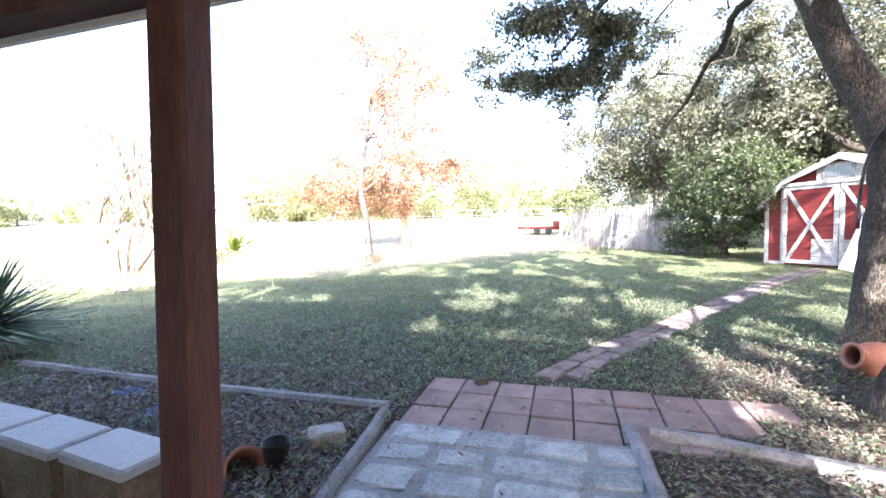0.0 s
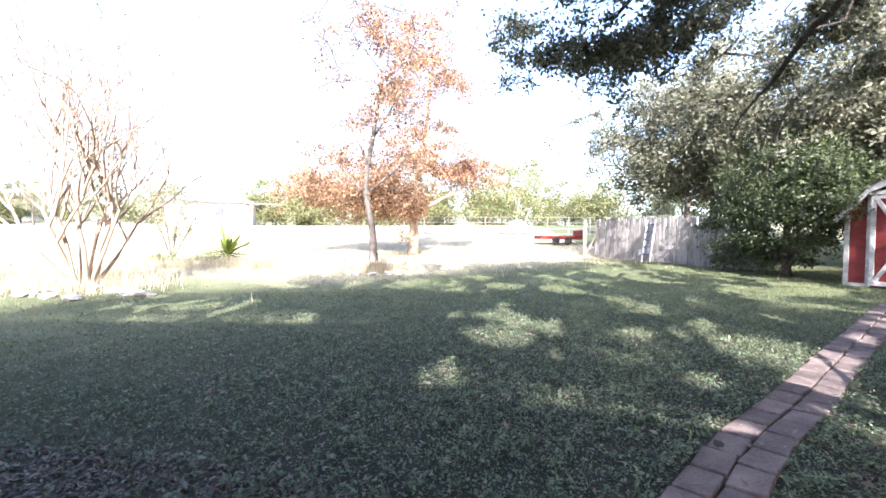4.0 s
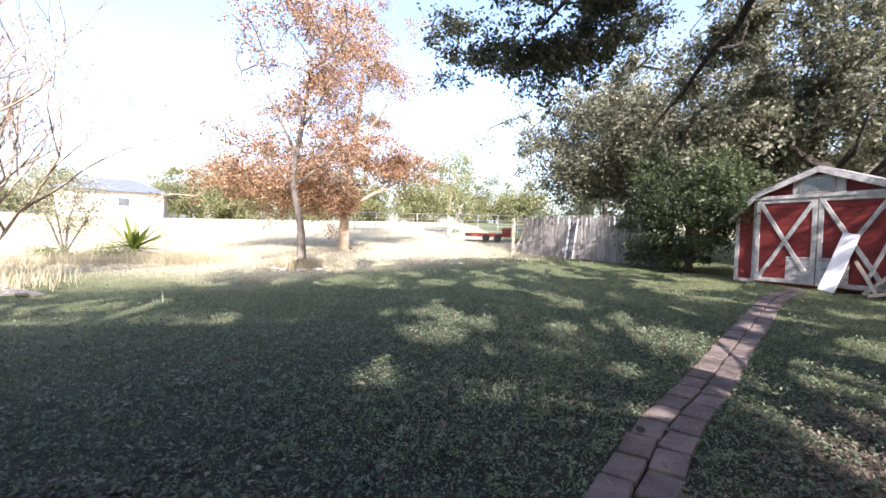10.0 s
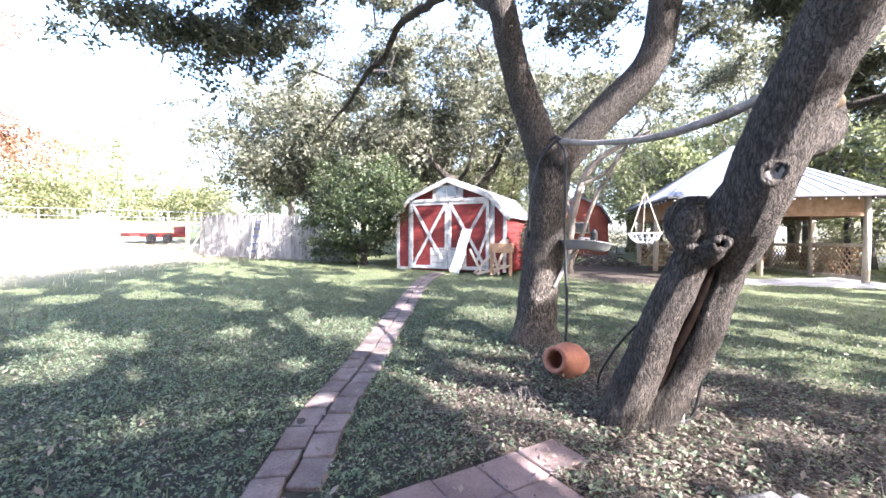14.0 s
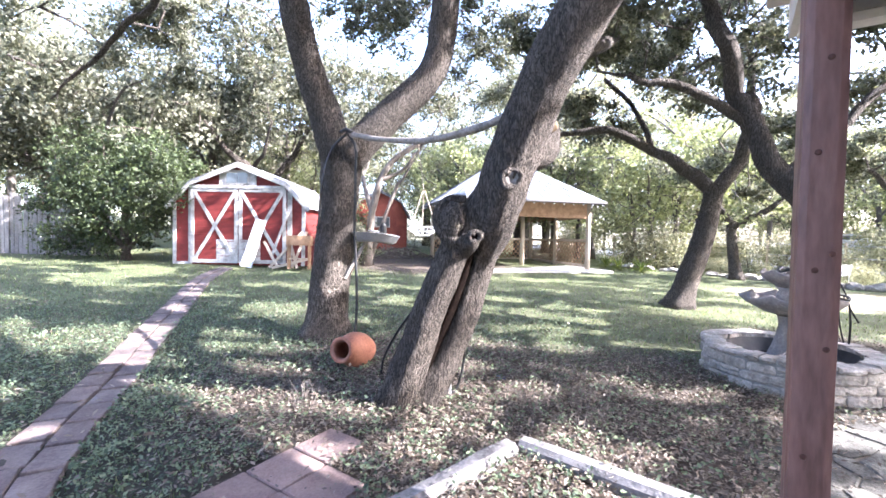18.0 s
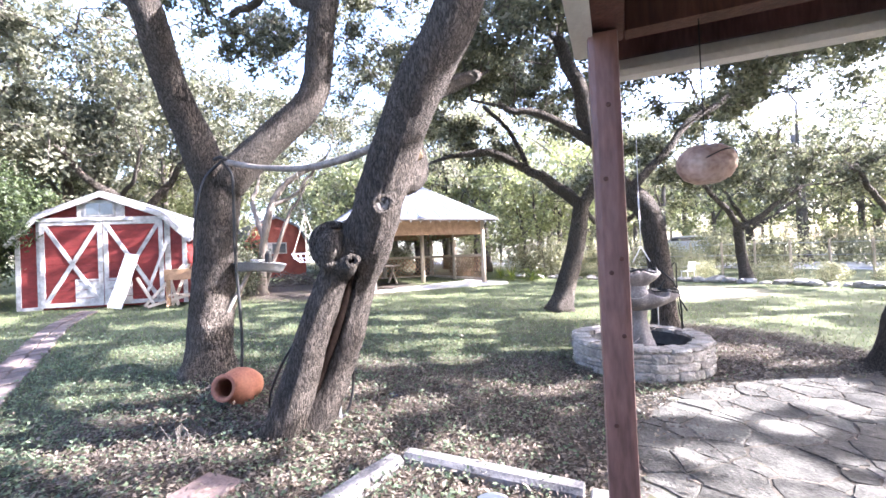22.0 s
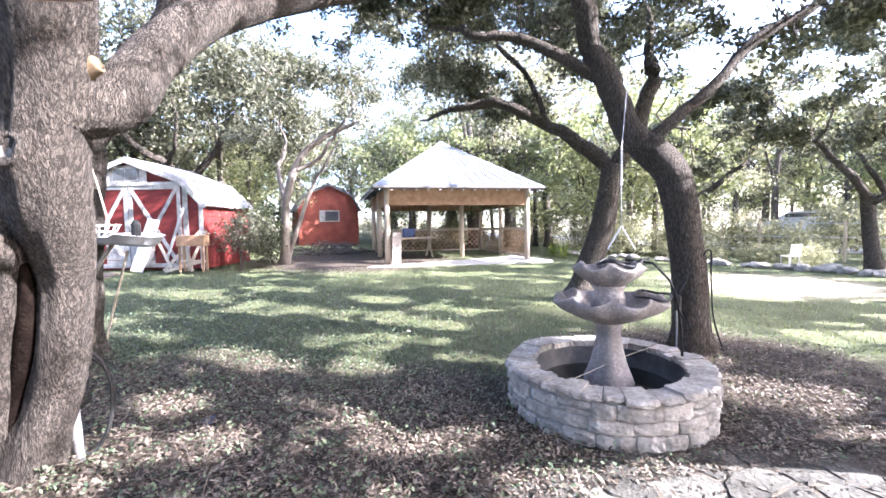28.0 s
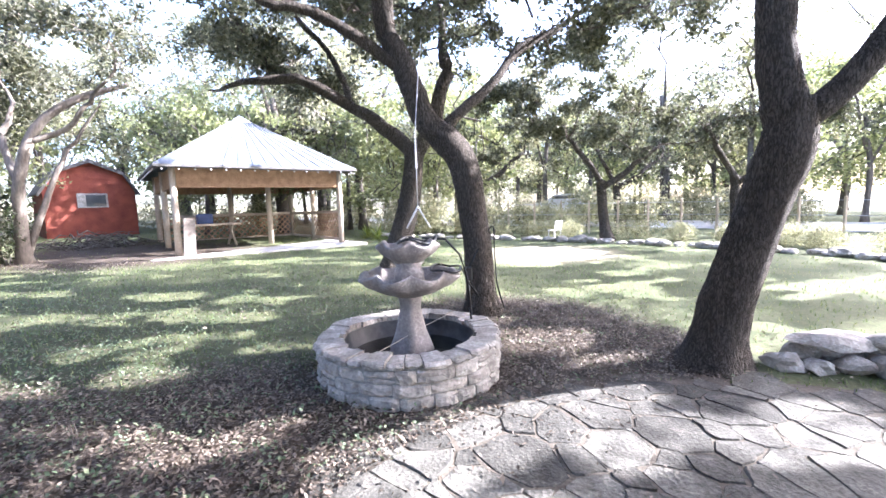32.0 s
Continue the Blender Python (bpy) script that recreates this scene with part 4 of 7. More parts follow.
part("lower_bowl", bowl(0.405, 0.63, 0.2, 8), CAST, fountain, "scalloped lower bowl", smooth=True)
part("stem", Geo().lathe([(0.13, 0.72), (0.12, 0.84), (0.1, 0.88), (0.13, 0.92)], 20), CAST, fountain, smooth=True)
part("upper_bowl", bowl(0.25, 0.9, 0.17, 6), CAST, fountain, "scalloped upper bowl", smooth=True)
part("finial", Geo().lathe([(0.06, 0.98), (0.05, 1.05), (0.03, 1.1), (0.005, 1.12)], 12), CAST, fountain, smooth=True)
rr = random.Random(4)
hose = empty("fountain_hose", pose(FX + 0.1, FY - 0.1, FZ), "black pump hose coiled over the bowls", "hose")
pts = [(0.18 * math.cos(a) * (1 + 0.2 * math.sin(2.7 * a)), 0.16 * math.sin(a), 1.09 + 0.02 * math.sin(3 * a)) for a in np.linspace(0, 15, 60)]
part("coil", Geo().tube(pts, [0.011] * len(pts), 6), BLACK, hose, smooth=True)
pts = [(0.1, -0.05, 1.1), (0.1, -0.25, 1.08), (0.02, -0.36, 0.95), (-0.02, -0.4, 0.8), (0.0, -0.43, 0.6), (0.05, -0.45, 0.38)]
part("lead", Geo().tube(pts, [0.01] * 6, 6), BLACK, hose, smooth=True)
pts = [(0.22 * math.cos(a) - 0.08, -0.22 + 0.12 * math.sin(a), 0.855 + 0.01 * math.sin(3 * a)) for a in np.linspace(0, 13, 40)]
part("coil", Geo().tube(pts, [0.01] * len(pts), 6), BLACK, hose, smooth=True)
pts = [(0.0, -0.36, 0.86), (-0.02, -0.43, 0.7), (0.02, -0.5, 0.6), (0.06, -0.45, 0.72)]
part("lead", Geo().tube(pts, [0.008] * 4, 6), BLACK, hose, smooth=True)

# ---------- fallen jar, rope pole, basket, tray ----------
jar = empty("terracotta_jar", Matrix.Translation(on(3.76, 3.66, 0.155)) @ pose(0, 0, 0, 78, 0, -95) @ Matrix.Scale(0.93, 4), "terracotta jar lying on its side in the leaves", "jar")
prof = [(0.07, -0.24), (0.13, -0.2), (0.175, -0.08), (0.18, 0.02), (0.155, 0.11), (0.11, 0.165), (0.095, 0.185), (0.1, 0.21), (0.125, 0.235), (0.128, 0.25), (0.1, 0.252), (0.085, 0.235), (0.08, 0.18), (0.13, 0.08), (0.14, -0.05), (0.05, -0.2)]
part("body", Geo().lathe(prof, 32, scallop=lambda i, a: (1 + 0.012 * math.sin(2 * a + i), 0)), TERRA, jar, smooth=True)

# ---------- trees ----------
def spline(pts, n):
    """Points along a smooth curve through pts (x, y, z, radius)."""
    P = [np.array(p, dtype=float) for p in pts]
    P = [2 * P[0] - P[1]] + P + [2 * P[-1] - P[-2]]
    out = []
    for i in range(1, len(P) - 2):
        for t in np.linspace(0, 1, n, endpoint=False):
            a, b, c, d = P[i - 1], P[i], P[i + 1], P[i + 2]
            out.append(0.5 * (2 * b + (c - a) * t + (2 * a - 5 * b + 4 * c - d) * t * t + (3 * b - a - 3 * c + d) * t ** 3))
    return out + [P[-2]]


def limb_geo(pts, seg=10, n=5, rough=0.06, flare=False, furrow=0.0, kink=0.0):
    """A tapered, uneven limb through (x, y, z, radius) points, with furrowed bark when seen near."""
    c = spline(pts, n)
    for i, p in enumerate(c):
        if kink and i:
            q = Vector(p[:3]) * 1.7
            p[:3] += kink * min(1, i / 6) * np.array(noise.noise_vector(q) + 0.4 * noise.noise_vector(q * 2.3))
    g = Geo()
    g.tube([p[:3] for p in c], [max(p[3], 0.004) for p in c], seg)
    v = np.array(g.v)
    m = len(c)
    for i in range(m):
        ctr, r = c[i][:3], c[i][3]
        for j in range(seg):
            p = v[i * seg + j]
            d = (p - ctr) / (r + 1e-6)
            q = Vector(p) * 2.2
            k = 1 + rough * 2 * noise.noise(q) + rough * noise.noise(q * 2.7)
            if furrow:
                k += furrow * (abs(noise.noise(Vector((d[0] * 5.5, d[1] * 5.5 + d[2] * 5.5, p[2] * 2.0)))) - 0.25)
            if flare:
                k += 0.4 * max(0, 1 - (p[2] - c[0][2]) / 0.4) ** 2 * (1 + 0.5 * math.sin(5 * math.atan2(d[1], d[0])))
            v[i * seg + j] = ctr + d * r * k
    g.v = [tuple(p) for p in v]
    return g


def crown_tips(ellipsoids, n, rng, bough=0.0, each=10):
    """Places for twig ends in the crown's ellipsoids (cx, cy, cz, rx, ry, rz, weight); with bough, gathered into leafy boughs of that size with gaps between."""
    w = np.array([e[6] for e in ellipsoids], dtype=float)
    m = max(3, n // each) if bough else n
    pick = rng.choice(len(ellipsoids), m, p=w / w.sum())
    d = rng.normal(size=(m, 3))
    d /= np.linalg.norm(d, axis=1)[:, None]
    r = rng.uniform(0.2, 1.0, m) ** 0.5
    E = np.array([e[:6] for e in ellipsoids])[pick]
    c = E[:, :3] + d * r[:, None] * E[:, 3:6]
    if not bough:
        return c
    size = rng.uniform(0.6, 1.3, m) * bough
    k = rng.integers(0, m, n)
    off = rng.normal(size=(n, 3)) * size[k][:, None]
    off[:, 2] *= 0.55
    way = rng.normal(size=(m, 3)) * (1, 1, 0.35)
    way /= np.linalg.norm(way, axis=1)[:, None]
    off += way[k] * (rng.normal(size=n) * size[k] * 1.5)[:, None]
    return c[k] + off


def grow(nodes, tips, rng, thick=0.035, sag=0.12, wander=0.16):
    """Branches from the limbs to the tips: each tip joins the nearest wood that is there already."""
    g = Geo()
    pool = [np.asarray(nodes, dtype=float)]
    flat = pool[0]
    order = np.argsort([np.min(np.sum((flat - t) ** 2, 1)) for t in tips])
    for k in order:
        t = tips[k]
        d2 = np.sum((flat - t) ** 2, 1)
        s = flat[np.argmin(d2)]
        L = math.sqrt(d2.min())
        if L < 0.05:
            continue
        steps = max(2, min(7, int(L / 0.28)))
        side = rng.normal(size=3) * wander * L
        line = []
        for i in range(steps + 1):
            u = i / steps
            line.append(s + (t - s) * u + side * math.sin(math.pi * u) * (0.6 + 0.4 * math.sin(u * 5)) + np.array([0, 0, sag * L * math.sin(math.pi * u)]))
        r0 = min(thick, thick * 0.17 + 0.45 * thick * L)
        g.tube(line, [r0 * (1 - 0.75 * i / steps) + 0.05 * thick for i in range(steps + 1)], 5, cap=False)
        flat = np.vstack([flat, np.array(line[1:])])
    return g


def leaf_cloud(tips, per, spread, rng, droop=0.0):
    n = len(tips)
    c = np.repeat(tips, per, 0)
    off = rng.normal(size=c.shape) * spread * np.repeat(rng.uniform(0.55, 1.25, n), per)[:, None]
    off[:, 2] = off[:, 2] * 0.7 - droop * np.abs(rng.normal(size=len(c)))
    return c + off


# gaps cut in the crowns to place light patches on the ground: (x, y, half width, half length)
SUN_PATCHES = [(0.45, 7.3, 0.4, 0.6), (2.1, 5.65, 0.16, 0.25), (2.55, 4.0, 0.18, 0.25), (3.25, 2.42, 0.5, 0.4), (1.75, 2.75, 0.25, 0.25), (4.45, 5.35, 0.35, 0.3), (3.0, 4.2, 0.42, 1.4), (3.7, 1.9, 0.25, 0.3), (4.1, 2.7, 0.2, 0.4), (3.0, 1.5, 0.2, 0.25), (2.3, 11.7, 0.45, 0.7), (1.1, 12.2, 0.5, 0.6), (7.0, 11.6, 1.2, 0.7),
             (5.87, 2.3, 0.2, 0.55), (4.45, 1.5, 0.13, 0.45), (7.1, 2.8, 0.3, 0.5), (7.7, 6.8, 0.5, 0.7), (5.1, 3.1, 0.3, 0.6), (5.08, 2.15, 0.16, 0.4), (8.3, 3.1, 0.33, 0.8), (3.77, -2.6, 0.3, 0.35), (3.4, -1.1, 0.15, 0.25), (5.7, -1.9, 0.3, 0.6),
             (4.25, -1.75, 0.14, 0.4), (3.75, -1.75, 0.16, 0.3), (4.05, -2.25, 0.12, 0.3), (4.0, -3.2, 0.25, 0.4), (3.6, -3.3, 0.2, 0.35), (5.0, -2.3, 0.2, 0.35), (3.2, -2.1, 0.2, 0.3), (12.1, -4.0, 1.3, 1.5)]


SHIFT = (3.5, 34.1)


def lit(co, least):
    """Which leaves stay: crowns dense, gaps cut along the sun's way for light patches."""
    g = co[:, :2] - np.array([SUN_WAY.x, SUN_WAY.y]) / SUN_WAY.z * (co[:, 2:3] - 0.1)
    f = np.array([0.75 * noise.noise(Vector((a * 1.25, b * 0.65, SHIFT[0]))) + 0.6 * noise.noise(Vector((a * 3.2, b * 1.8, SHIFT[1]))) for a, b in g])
    # leaves kept on here so that this stretch of lawn stays shaded
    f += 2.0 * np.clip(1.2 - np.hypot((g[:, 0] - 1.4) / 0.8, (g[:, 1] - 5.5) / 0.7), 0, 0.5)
    for x, y, rx, ry in SUN_PATCHES:
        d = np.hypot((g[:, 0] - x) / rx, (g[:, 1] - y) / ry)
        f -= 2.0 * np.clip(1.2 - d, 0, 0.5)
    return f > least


def over(x, y, z, rx=2.0, ry=2.0):
    """A flat crown layer, added high up so its shade falls round (x, y)."""
    return (x + SUN_WAY.x / SUN_WAY.z * z, y + SUN_WAY.y / SUN_WAY.z * z, z, rx, ry, 0.35, 1.0)


def tree(name, label, limbs, ellipsoids, ntips, per, leaf, mat, bark, seed, spread=0.2, seg=12, furrow=0.0, thick=0.04, group="", slim=0.5, category="tree", droop=0.05, bough=0.0, wander=0.16, gaps=None, high=()):
    """limbs: the trunk first, then the main limbs, as (x, y, z, radius) points. The crown hangs on branches that grow from them."""
    rng = np.random.default_rng(seed)
    base = Vector(limbs[0][0][:3])
    ob = empty(name, Matrix.Translation(base), label, category, group)
    inv = Matrix.Translation(-base)
    nodes = []
    for i, l in enumerate(limbs):
        if i > 0 and len(l) > 3 and l[-1][3] < 0.09:
            l = l[:-1] + [(*l[-1][:3], 0.012)]
        g = limb_geo(l, seg if i < 3 else max(7, seg // 2), 10 if furrow else 5, flare=i == 0, furrow=furrow if i < 4 else 0.0, kink=0.13 if i > 2 or (i and not furrow) else 0.0)
        me = g.mesh("trunk" if i == 0 else "limb", bark, True)
        me.transform(inv)
        part("trunk" if i == 0 else "limb", me, None, ob)
        c = np.array(spline(l, 6))[:, :3]
        nodes.append(c[len(c) // 2:] if i == 0 else c[1:])
    nodes = np.vstack(nodes)
    tips = crown_tips(ellipsoids, ntips, rng, bough)
    upper = crown_tips(high, 85 * len(high), rng) if high else tips[:0]
    me = grow(nodes, np.vstack([tips, upper[::3]]), rng, thick, 0.12 if wander > 0.1 else 0.04, wander).mesh("branchwork", bark, True)
    me.transform(inv)
    tagged(part("branchwork", me, None, ob), kind="stuff")
    co = leaf_cloud(tips, per, spread, rng, droop)
    if high:
        co = np.vstack([co, leaf_cloud(upper, per, 0.34, rng)])
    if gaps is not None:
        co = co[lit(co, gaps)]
    me = cards("crown", co, leaf, mat, rng, slim=slim)
    me.transform(inv)
    tagged(part("crown", me, None, ob), kind="stuff")
    return ob


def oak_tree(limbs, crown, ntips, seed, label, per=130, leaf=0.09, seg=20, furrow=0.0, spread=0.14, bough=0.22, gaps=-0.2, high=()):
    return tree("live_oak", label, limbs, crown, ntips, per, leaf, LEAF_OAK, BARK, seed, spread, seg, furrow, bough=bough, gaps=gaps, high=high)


gz = lambda x, y: float(ground_z(x, y)) - 0.05
# several crown parts stand out of view, placed for the shade they cast
# the upright forked oak with the rope
oak_tree([[(4.55, 4.5, gz(4.55, 4.5), 0.26), (4.55, 4.45, 0.6, 0.225), (4.55, 4.36, 1.3, 0.215), (4.55, 4.3, 2.0, 0.225), (4.52, 4.26, 2.4, 0.21)],
          [(4.5, 4.3, 2.2, 0.2), (4.22, 4.4, 2.8, 0.165), (3.93, 4.42, 3.3, 0.15), (3.68, 4.48, 3.9, 0.14), (3.5, 5.2, 5.0, 0.12), (3.3, 6.6, 5.6, 0.09), (3.0, 8.2, 5.6, 0.06), (2.4, 9.6, 5.0, 0.03)],
          [(4.52, 4.2, 2.2, 0.2), (4.62, 3.75, 2.65, 0.175), (4.75, 3.25, 3.2, 0.165), (4.78, 3.1, 4.1, 0.15), (5.0, 2.9, 5.2, 0.12), (5.6, 2.6, 6.2, 0.08)],
          [(3.75, 4.5, 3.75, 0.08), (4.3, 5.6, 4.6, 0.075), (4.9, 7.2, 4.9, 0.06), (5.2, 9.0, 4.3, 0.045), (5.0, 10.0, 3.4, 0.03)],
          [(4.78, 3.1, 4.2, 0.08), (5.6, 4.0, 5.0, 0.07), (6.6, 5.2, 5.4, 0.05)]],
         [(2.4, 9.2, 5.2, 2.0, 1.5, 0.9, 1.8), (3.6, 6.6, 6.6, 3.2, 2.6, 1.0, 2.6), (5.6, 8.8, 4.9, 1.8, 1.6, 1.1, 1.2), (5.8, 2.9, 6.6, 3.0, 3.0, 1.1, 2.6), (7.2, 6.0, 5.9, 2.2, 2.2, 1.0, 1.6), (6.8, 11.0, 5.7, 1.9, 1.8, 0.9, 1.0), (6.4, 9.4, 7.5, 2.2, 2.0, 0.8, 1.6)],
         780, 11, "forked live oak with dark furrowed bark and a tied rope", 150, furrow=0.1)
# the leaning oak: two stems that join above a dark cleft
leaning = oak_tree([[(3.23, 2.84, gz(3.23, 2.84), 0.14), (3.268, 2.555, 0.5, 0.122), (3.222, 2.36, 1.1, 0.123), (3.06, 2.18, 1.55, 0.165), (3.0, 2.02, 2.0, 0.165), (2.88, 1.81, 2.42, 0.16), (2.78, 1.54, 2.85, 0.16), (2.7, 1.3, 3.5, 0.15), (2.8, 1.0, 4.6, 0.13)],
          [(3.13, 2.98, gz(3.13, 2.98), 0.165), (3.115, 2.795, 0.45, 0.136), (3.088, 2.605, 0.95, 0.126), (3.07, 2.43, 1.3, 0.125), (3.05, 2.3, 1.5, 0.12), (3.03, 2.14, 1.75, 0.1)],
          [(3.05, 2.02, 1.84, 0.11), (3.22, 1.92, 1.94, 0.125), (3.42, 1.97, 2.2, 0.132), (3.68, 1.985, 2.48, 0.125), (4.05, 1.955, 2.765, 0.115), (4.7, 1.78, 3.15, 0.1), (5.5, 1.45, 3.57, 0.08), (6.4, 1.2, 4.0, 0.05)],
          [(2.72, 1.35, 3.3, 0.1), (3.3, 2.0, 4.2, 0.09), (3.9, 2.8, 4.8, 0.06)]],
         [(3.2, 0.6, 6.4, 3.0, 2.6, 1.0, 3), (6.0, 1.4, 4.7, 1.6, 1.5, 0.8, 1.4), (5.0, -0.5, 6.4, 2.4, 2.2, 0.9, 1.2), (1.2, -0.8, 6.8, 2.4, 2.4, 1.0, 2.8), (2.0, 2.0, 6.6, 2.0, 1.6, 0.8, 1.6), (-1.8, 0.4, 7.2, 2.2, 1.9, 0.8, 1.5), (-1.3, -1.7, 7.6, 1.6, 1.2, 0.6, 1.3)],
         740, 12, "leaning live oak with a split trunk, knots and sunlit bark", 140, furrow=0.16, seg=44,
         high=[over(-3.2, 11.0, 8.0), over(-2.6, 14.6, 8.2), over(-1.0, 17.6, 8.4), over(0.6, 11.2, 7.6), over(1.0, 14.6, 8.0), over(2.4, 18.6, 8.2), over(2.0, 6.6, 6.8), over(4.2, 8.8, 7.0), over(5.0, 13.0, 7.6), over(4.2, 3.4, 6.6, 1.6, 1.6), over(-6.0, 9.6, 8.0, 1.6, 1.2), over(-3.4, 9.4, 7.8, 2.0, 1.3), over(-0.4, 9.4, 7.6, 2.0, 1.3), over(3.0, 5.0, 6.6, 1.8, 1.6)])
lb = leaning.matrix_basis.translation


def burl(name, pts, radii, mat=BARK, label="", seg=12):
    g = limb_geo([(*p, r) for p, r in zip(pts, radii)], seg, 6, 0.1, furrow=0.1)
    me = g.mesh(name, mat, True)
    me.transform(Matrix.Translation(-lb))
    return part(name, me, None, leaning, label)


def scar(name, centre, facing, r, tube, heart, label):
    """A healed branch wound: a rolled collar of bark round a sunken heart."""
    m = Matrix.Translation(Vector(centre) - lb) @ Vector(facing).to_track_quat("Z", "Y").to_matrix().to_4x4()
    g, n, q = Geo(), 22, 8
    for i in range(n):
        a = 2 * math.pi * i / n
        k = 1 + 0.16 * math.sin(2 * a + 0.7) + 0.08 * math.sin(5 * a)
        w = tube * (1 + 0.3 * math.sin(3 * a + 1))
        for j in range(q):
            b = 2 * math.pi * j / q
            g.v.append((((r * k) + w * math.cos(b)) * math.cos(a), (r * k + w * math.cos(b)) * math.sin(a) * 1.15, w * math.sin(b)))
    g.f = [(i * q + j, ((i + 1) % n) * q + j, ((i + 1) % n) * q + (j + 1) % q, i * q + (j + 1) % q) for i in range(n) for j in range(q)]
    me = g.mesh(name, BARK, True)
    me.transform(m)
    ob = part(name, me, None, leaning, label)
    me = Geo().lathe([(r, 0.0), (r * 0.8, 0.008), (r * 0.3, 0.0), (0.001, -0.004)], 18, m @ pose(0, 0, -0.006)).mesh("heartwood", heart, True)
    part("heartwood", me, None, ob)


# the curled burl over the left stem, the two wounds, and the stubs by the limb
burl("burl", [(2.97, 2.36, 1.3), (2.93, 2.44, 1.27), (2.92, 2.53, 1.31), (2.93, 2.58, 1.41), (2.95, 2.57, 1.5), (2.97, 2.5, 1.555), (2.99, 2.4, 1.56)], [0.045, 0.046, 0.044, 0.04, 0.036, 0.032, 0.026], label="curled burl round an old wound")
burl("burl", [(3.0, 2.5, 1.26), (2.955, 2.48, 1.4), (2.97, 2.44, 1.52)], [0.08, 0.105, 0.07])
burl("burl", [(3.02, 2.42, 1.24), (2.95, 2.36, 1.275), (2.915, 2.325, 1.29)], [0.1, 0.082, 0.05])
# the knot's disc is near-black in place of the shade in its hole
scar("knot", (2.9, 2.31, 1.3), (-0.93, -0.36, 0.05), 0.034, 0.017, HOLLOW_SHADE, "hollow knot with a rolled rim")
burl("burl", [(3.02, 2.16, 1.64), (2.93, 2.1, 1.67), (2.9, 2.085, 1.675)], [0.11, 0.085, 0.05])
scar("branch_scar", (2.862, 2.072, 1.675), (-0.95, -0.3, 0.1), 0.055, 0.017, CUT, "weathered branch scar with a bark rim")
burl("cut_stub", [(3.02, 1.97, 1.97), (3.05, 1.87, 2.03), (3.065, 1.825, 2.055), (3.066, 1.823, 2.056)], [0.05, 0.042, 0.038, 0.02], BROWNSTONE, "brown sawn branch stub")
# tube between the stems whose near-black colour stands in for deep shade
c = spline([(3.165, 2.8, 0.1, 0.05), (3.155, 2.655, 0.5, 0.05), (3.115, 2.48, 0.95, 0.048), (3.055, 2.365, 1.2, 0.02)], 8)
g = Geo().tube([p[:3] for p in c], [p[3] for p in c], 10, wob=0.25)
me = g.mesh("cleft", HOLLOW_SHADE, True)
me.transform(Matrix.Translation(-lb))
part("cleft", me, None, leaning, "near-black filler between the stems, painted as the cleft's shade")
# the oak beyond the lawn
oak_tree([[(9.1, -0.15, gz(9.1, -0.15), 0.24), (9.15, -0.35, 0.6, 0.2), (9.2, -0.6, 1.4, 0.18), (9.1, -0.72, 2.3, 0.17)],
          [(9.1, -0.7, 2.2, 0.13), (9.2, -0.1, 2.75, 0.11), (9.2, 0.6, 3.2, 0.09), (9.1, 1.6, 3.5, 0.07), (9.3, 2.6, 3.3, 0.05)],
          [(9.1, -0.75, 2.2, 0.13), (9.0, -1.1, 2.9, 0.12), (9.1, -1.3, 3.8, 0.1), (9.4, -1.2, 5.0, 0.07)],
          [(9.2, 0.3, 3.0, 0.06), (9.5, 0.6, 3.9, 0.05), (9.7, 1.2, 4.6, 0.04)]],
         [(9.3, 1.4, 4.5, 2.4, 2.7, 1.0, 3), (10.0, -1.4, 5.8, 3.2, 3.2, 1.3, 3), (11.0, 2.6, 5.8, 2.6, 2.6, 1.2, 1.6), (9.3, 4.6, 5.5, 2.4, 1.9, 0.8, 2.0), (12.6, -1.4, 6.0, 2.4, 2.0, 0.9, 1.8), (8.4, 3.0, 7.0, 2.6, 1.8, 0.8, 2.2)], 760, 13, "live oak with a low sweeping limb", 140)
# the oak behind the fountain
oak_tree([[(6.78, -1.32, gz(6.78, -1.32), 0.2), (6.74, -1.3, 0.5, 0.175), (6.68, -1.22, 1.2, 0.17), (6.66, -1.1, 1.8, 0.17), (6.68, -0.85, 2.15, 0.165)],
          [(6.68, -0.95, 2.05, 0.15), (6.7, -0.68, 2.35, 0.14), (6.72, -0.45, 2.85, 0.135), (6.74, -0.25, 3.5, 0.12), (6.8, 0.1, 4.6, 0.09)],
          [(6.7, -0.9, 2.2, 0.07), (6.95, -1.55, 2.8, 0.06), (7.2, -2.3, 3.45, 0.05), (7.4, -3.1, 4.0, 0.035)],
          [(6.72, -0.4, 2.9, 0.07), (6.6, 0.3, 3.3, 0.06), (6.4, 1.1, 3.5, 0.04)]],
         [(6.9, 0.8, 4.7, 2.0, 2.0, 1.0, 2), (7.3, -3.0, 4.3, 2.2, 2.2, 0.9, 2.8), (7.8, -1.2, 6.2, 3.0, 3.0, 1.1, 2.0)], 400, 14, "live oak curving up behind the fountain", 140)
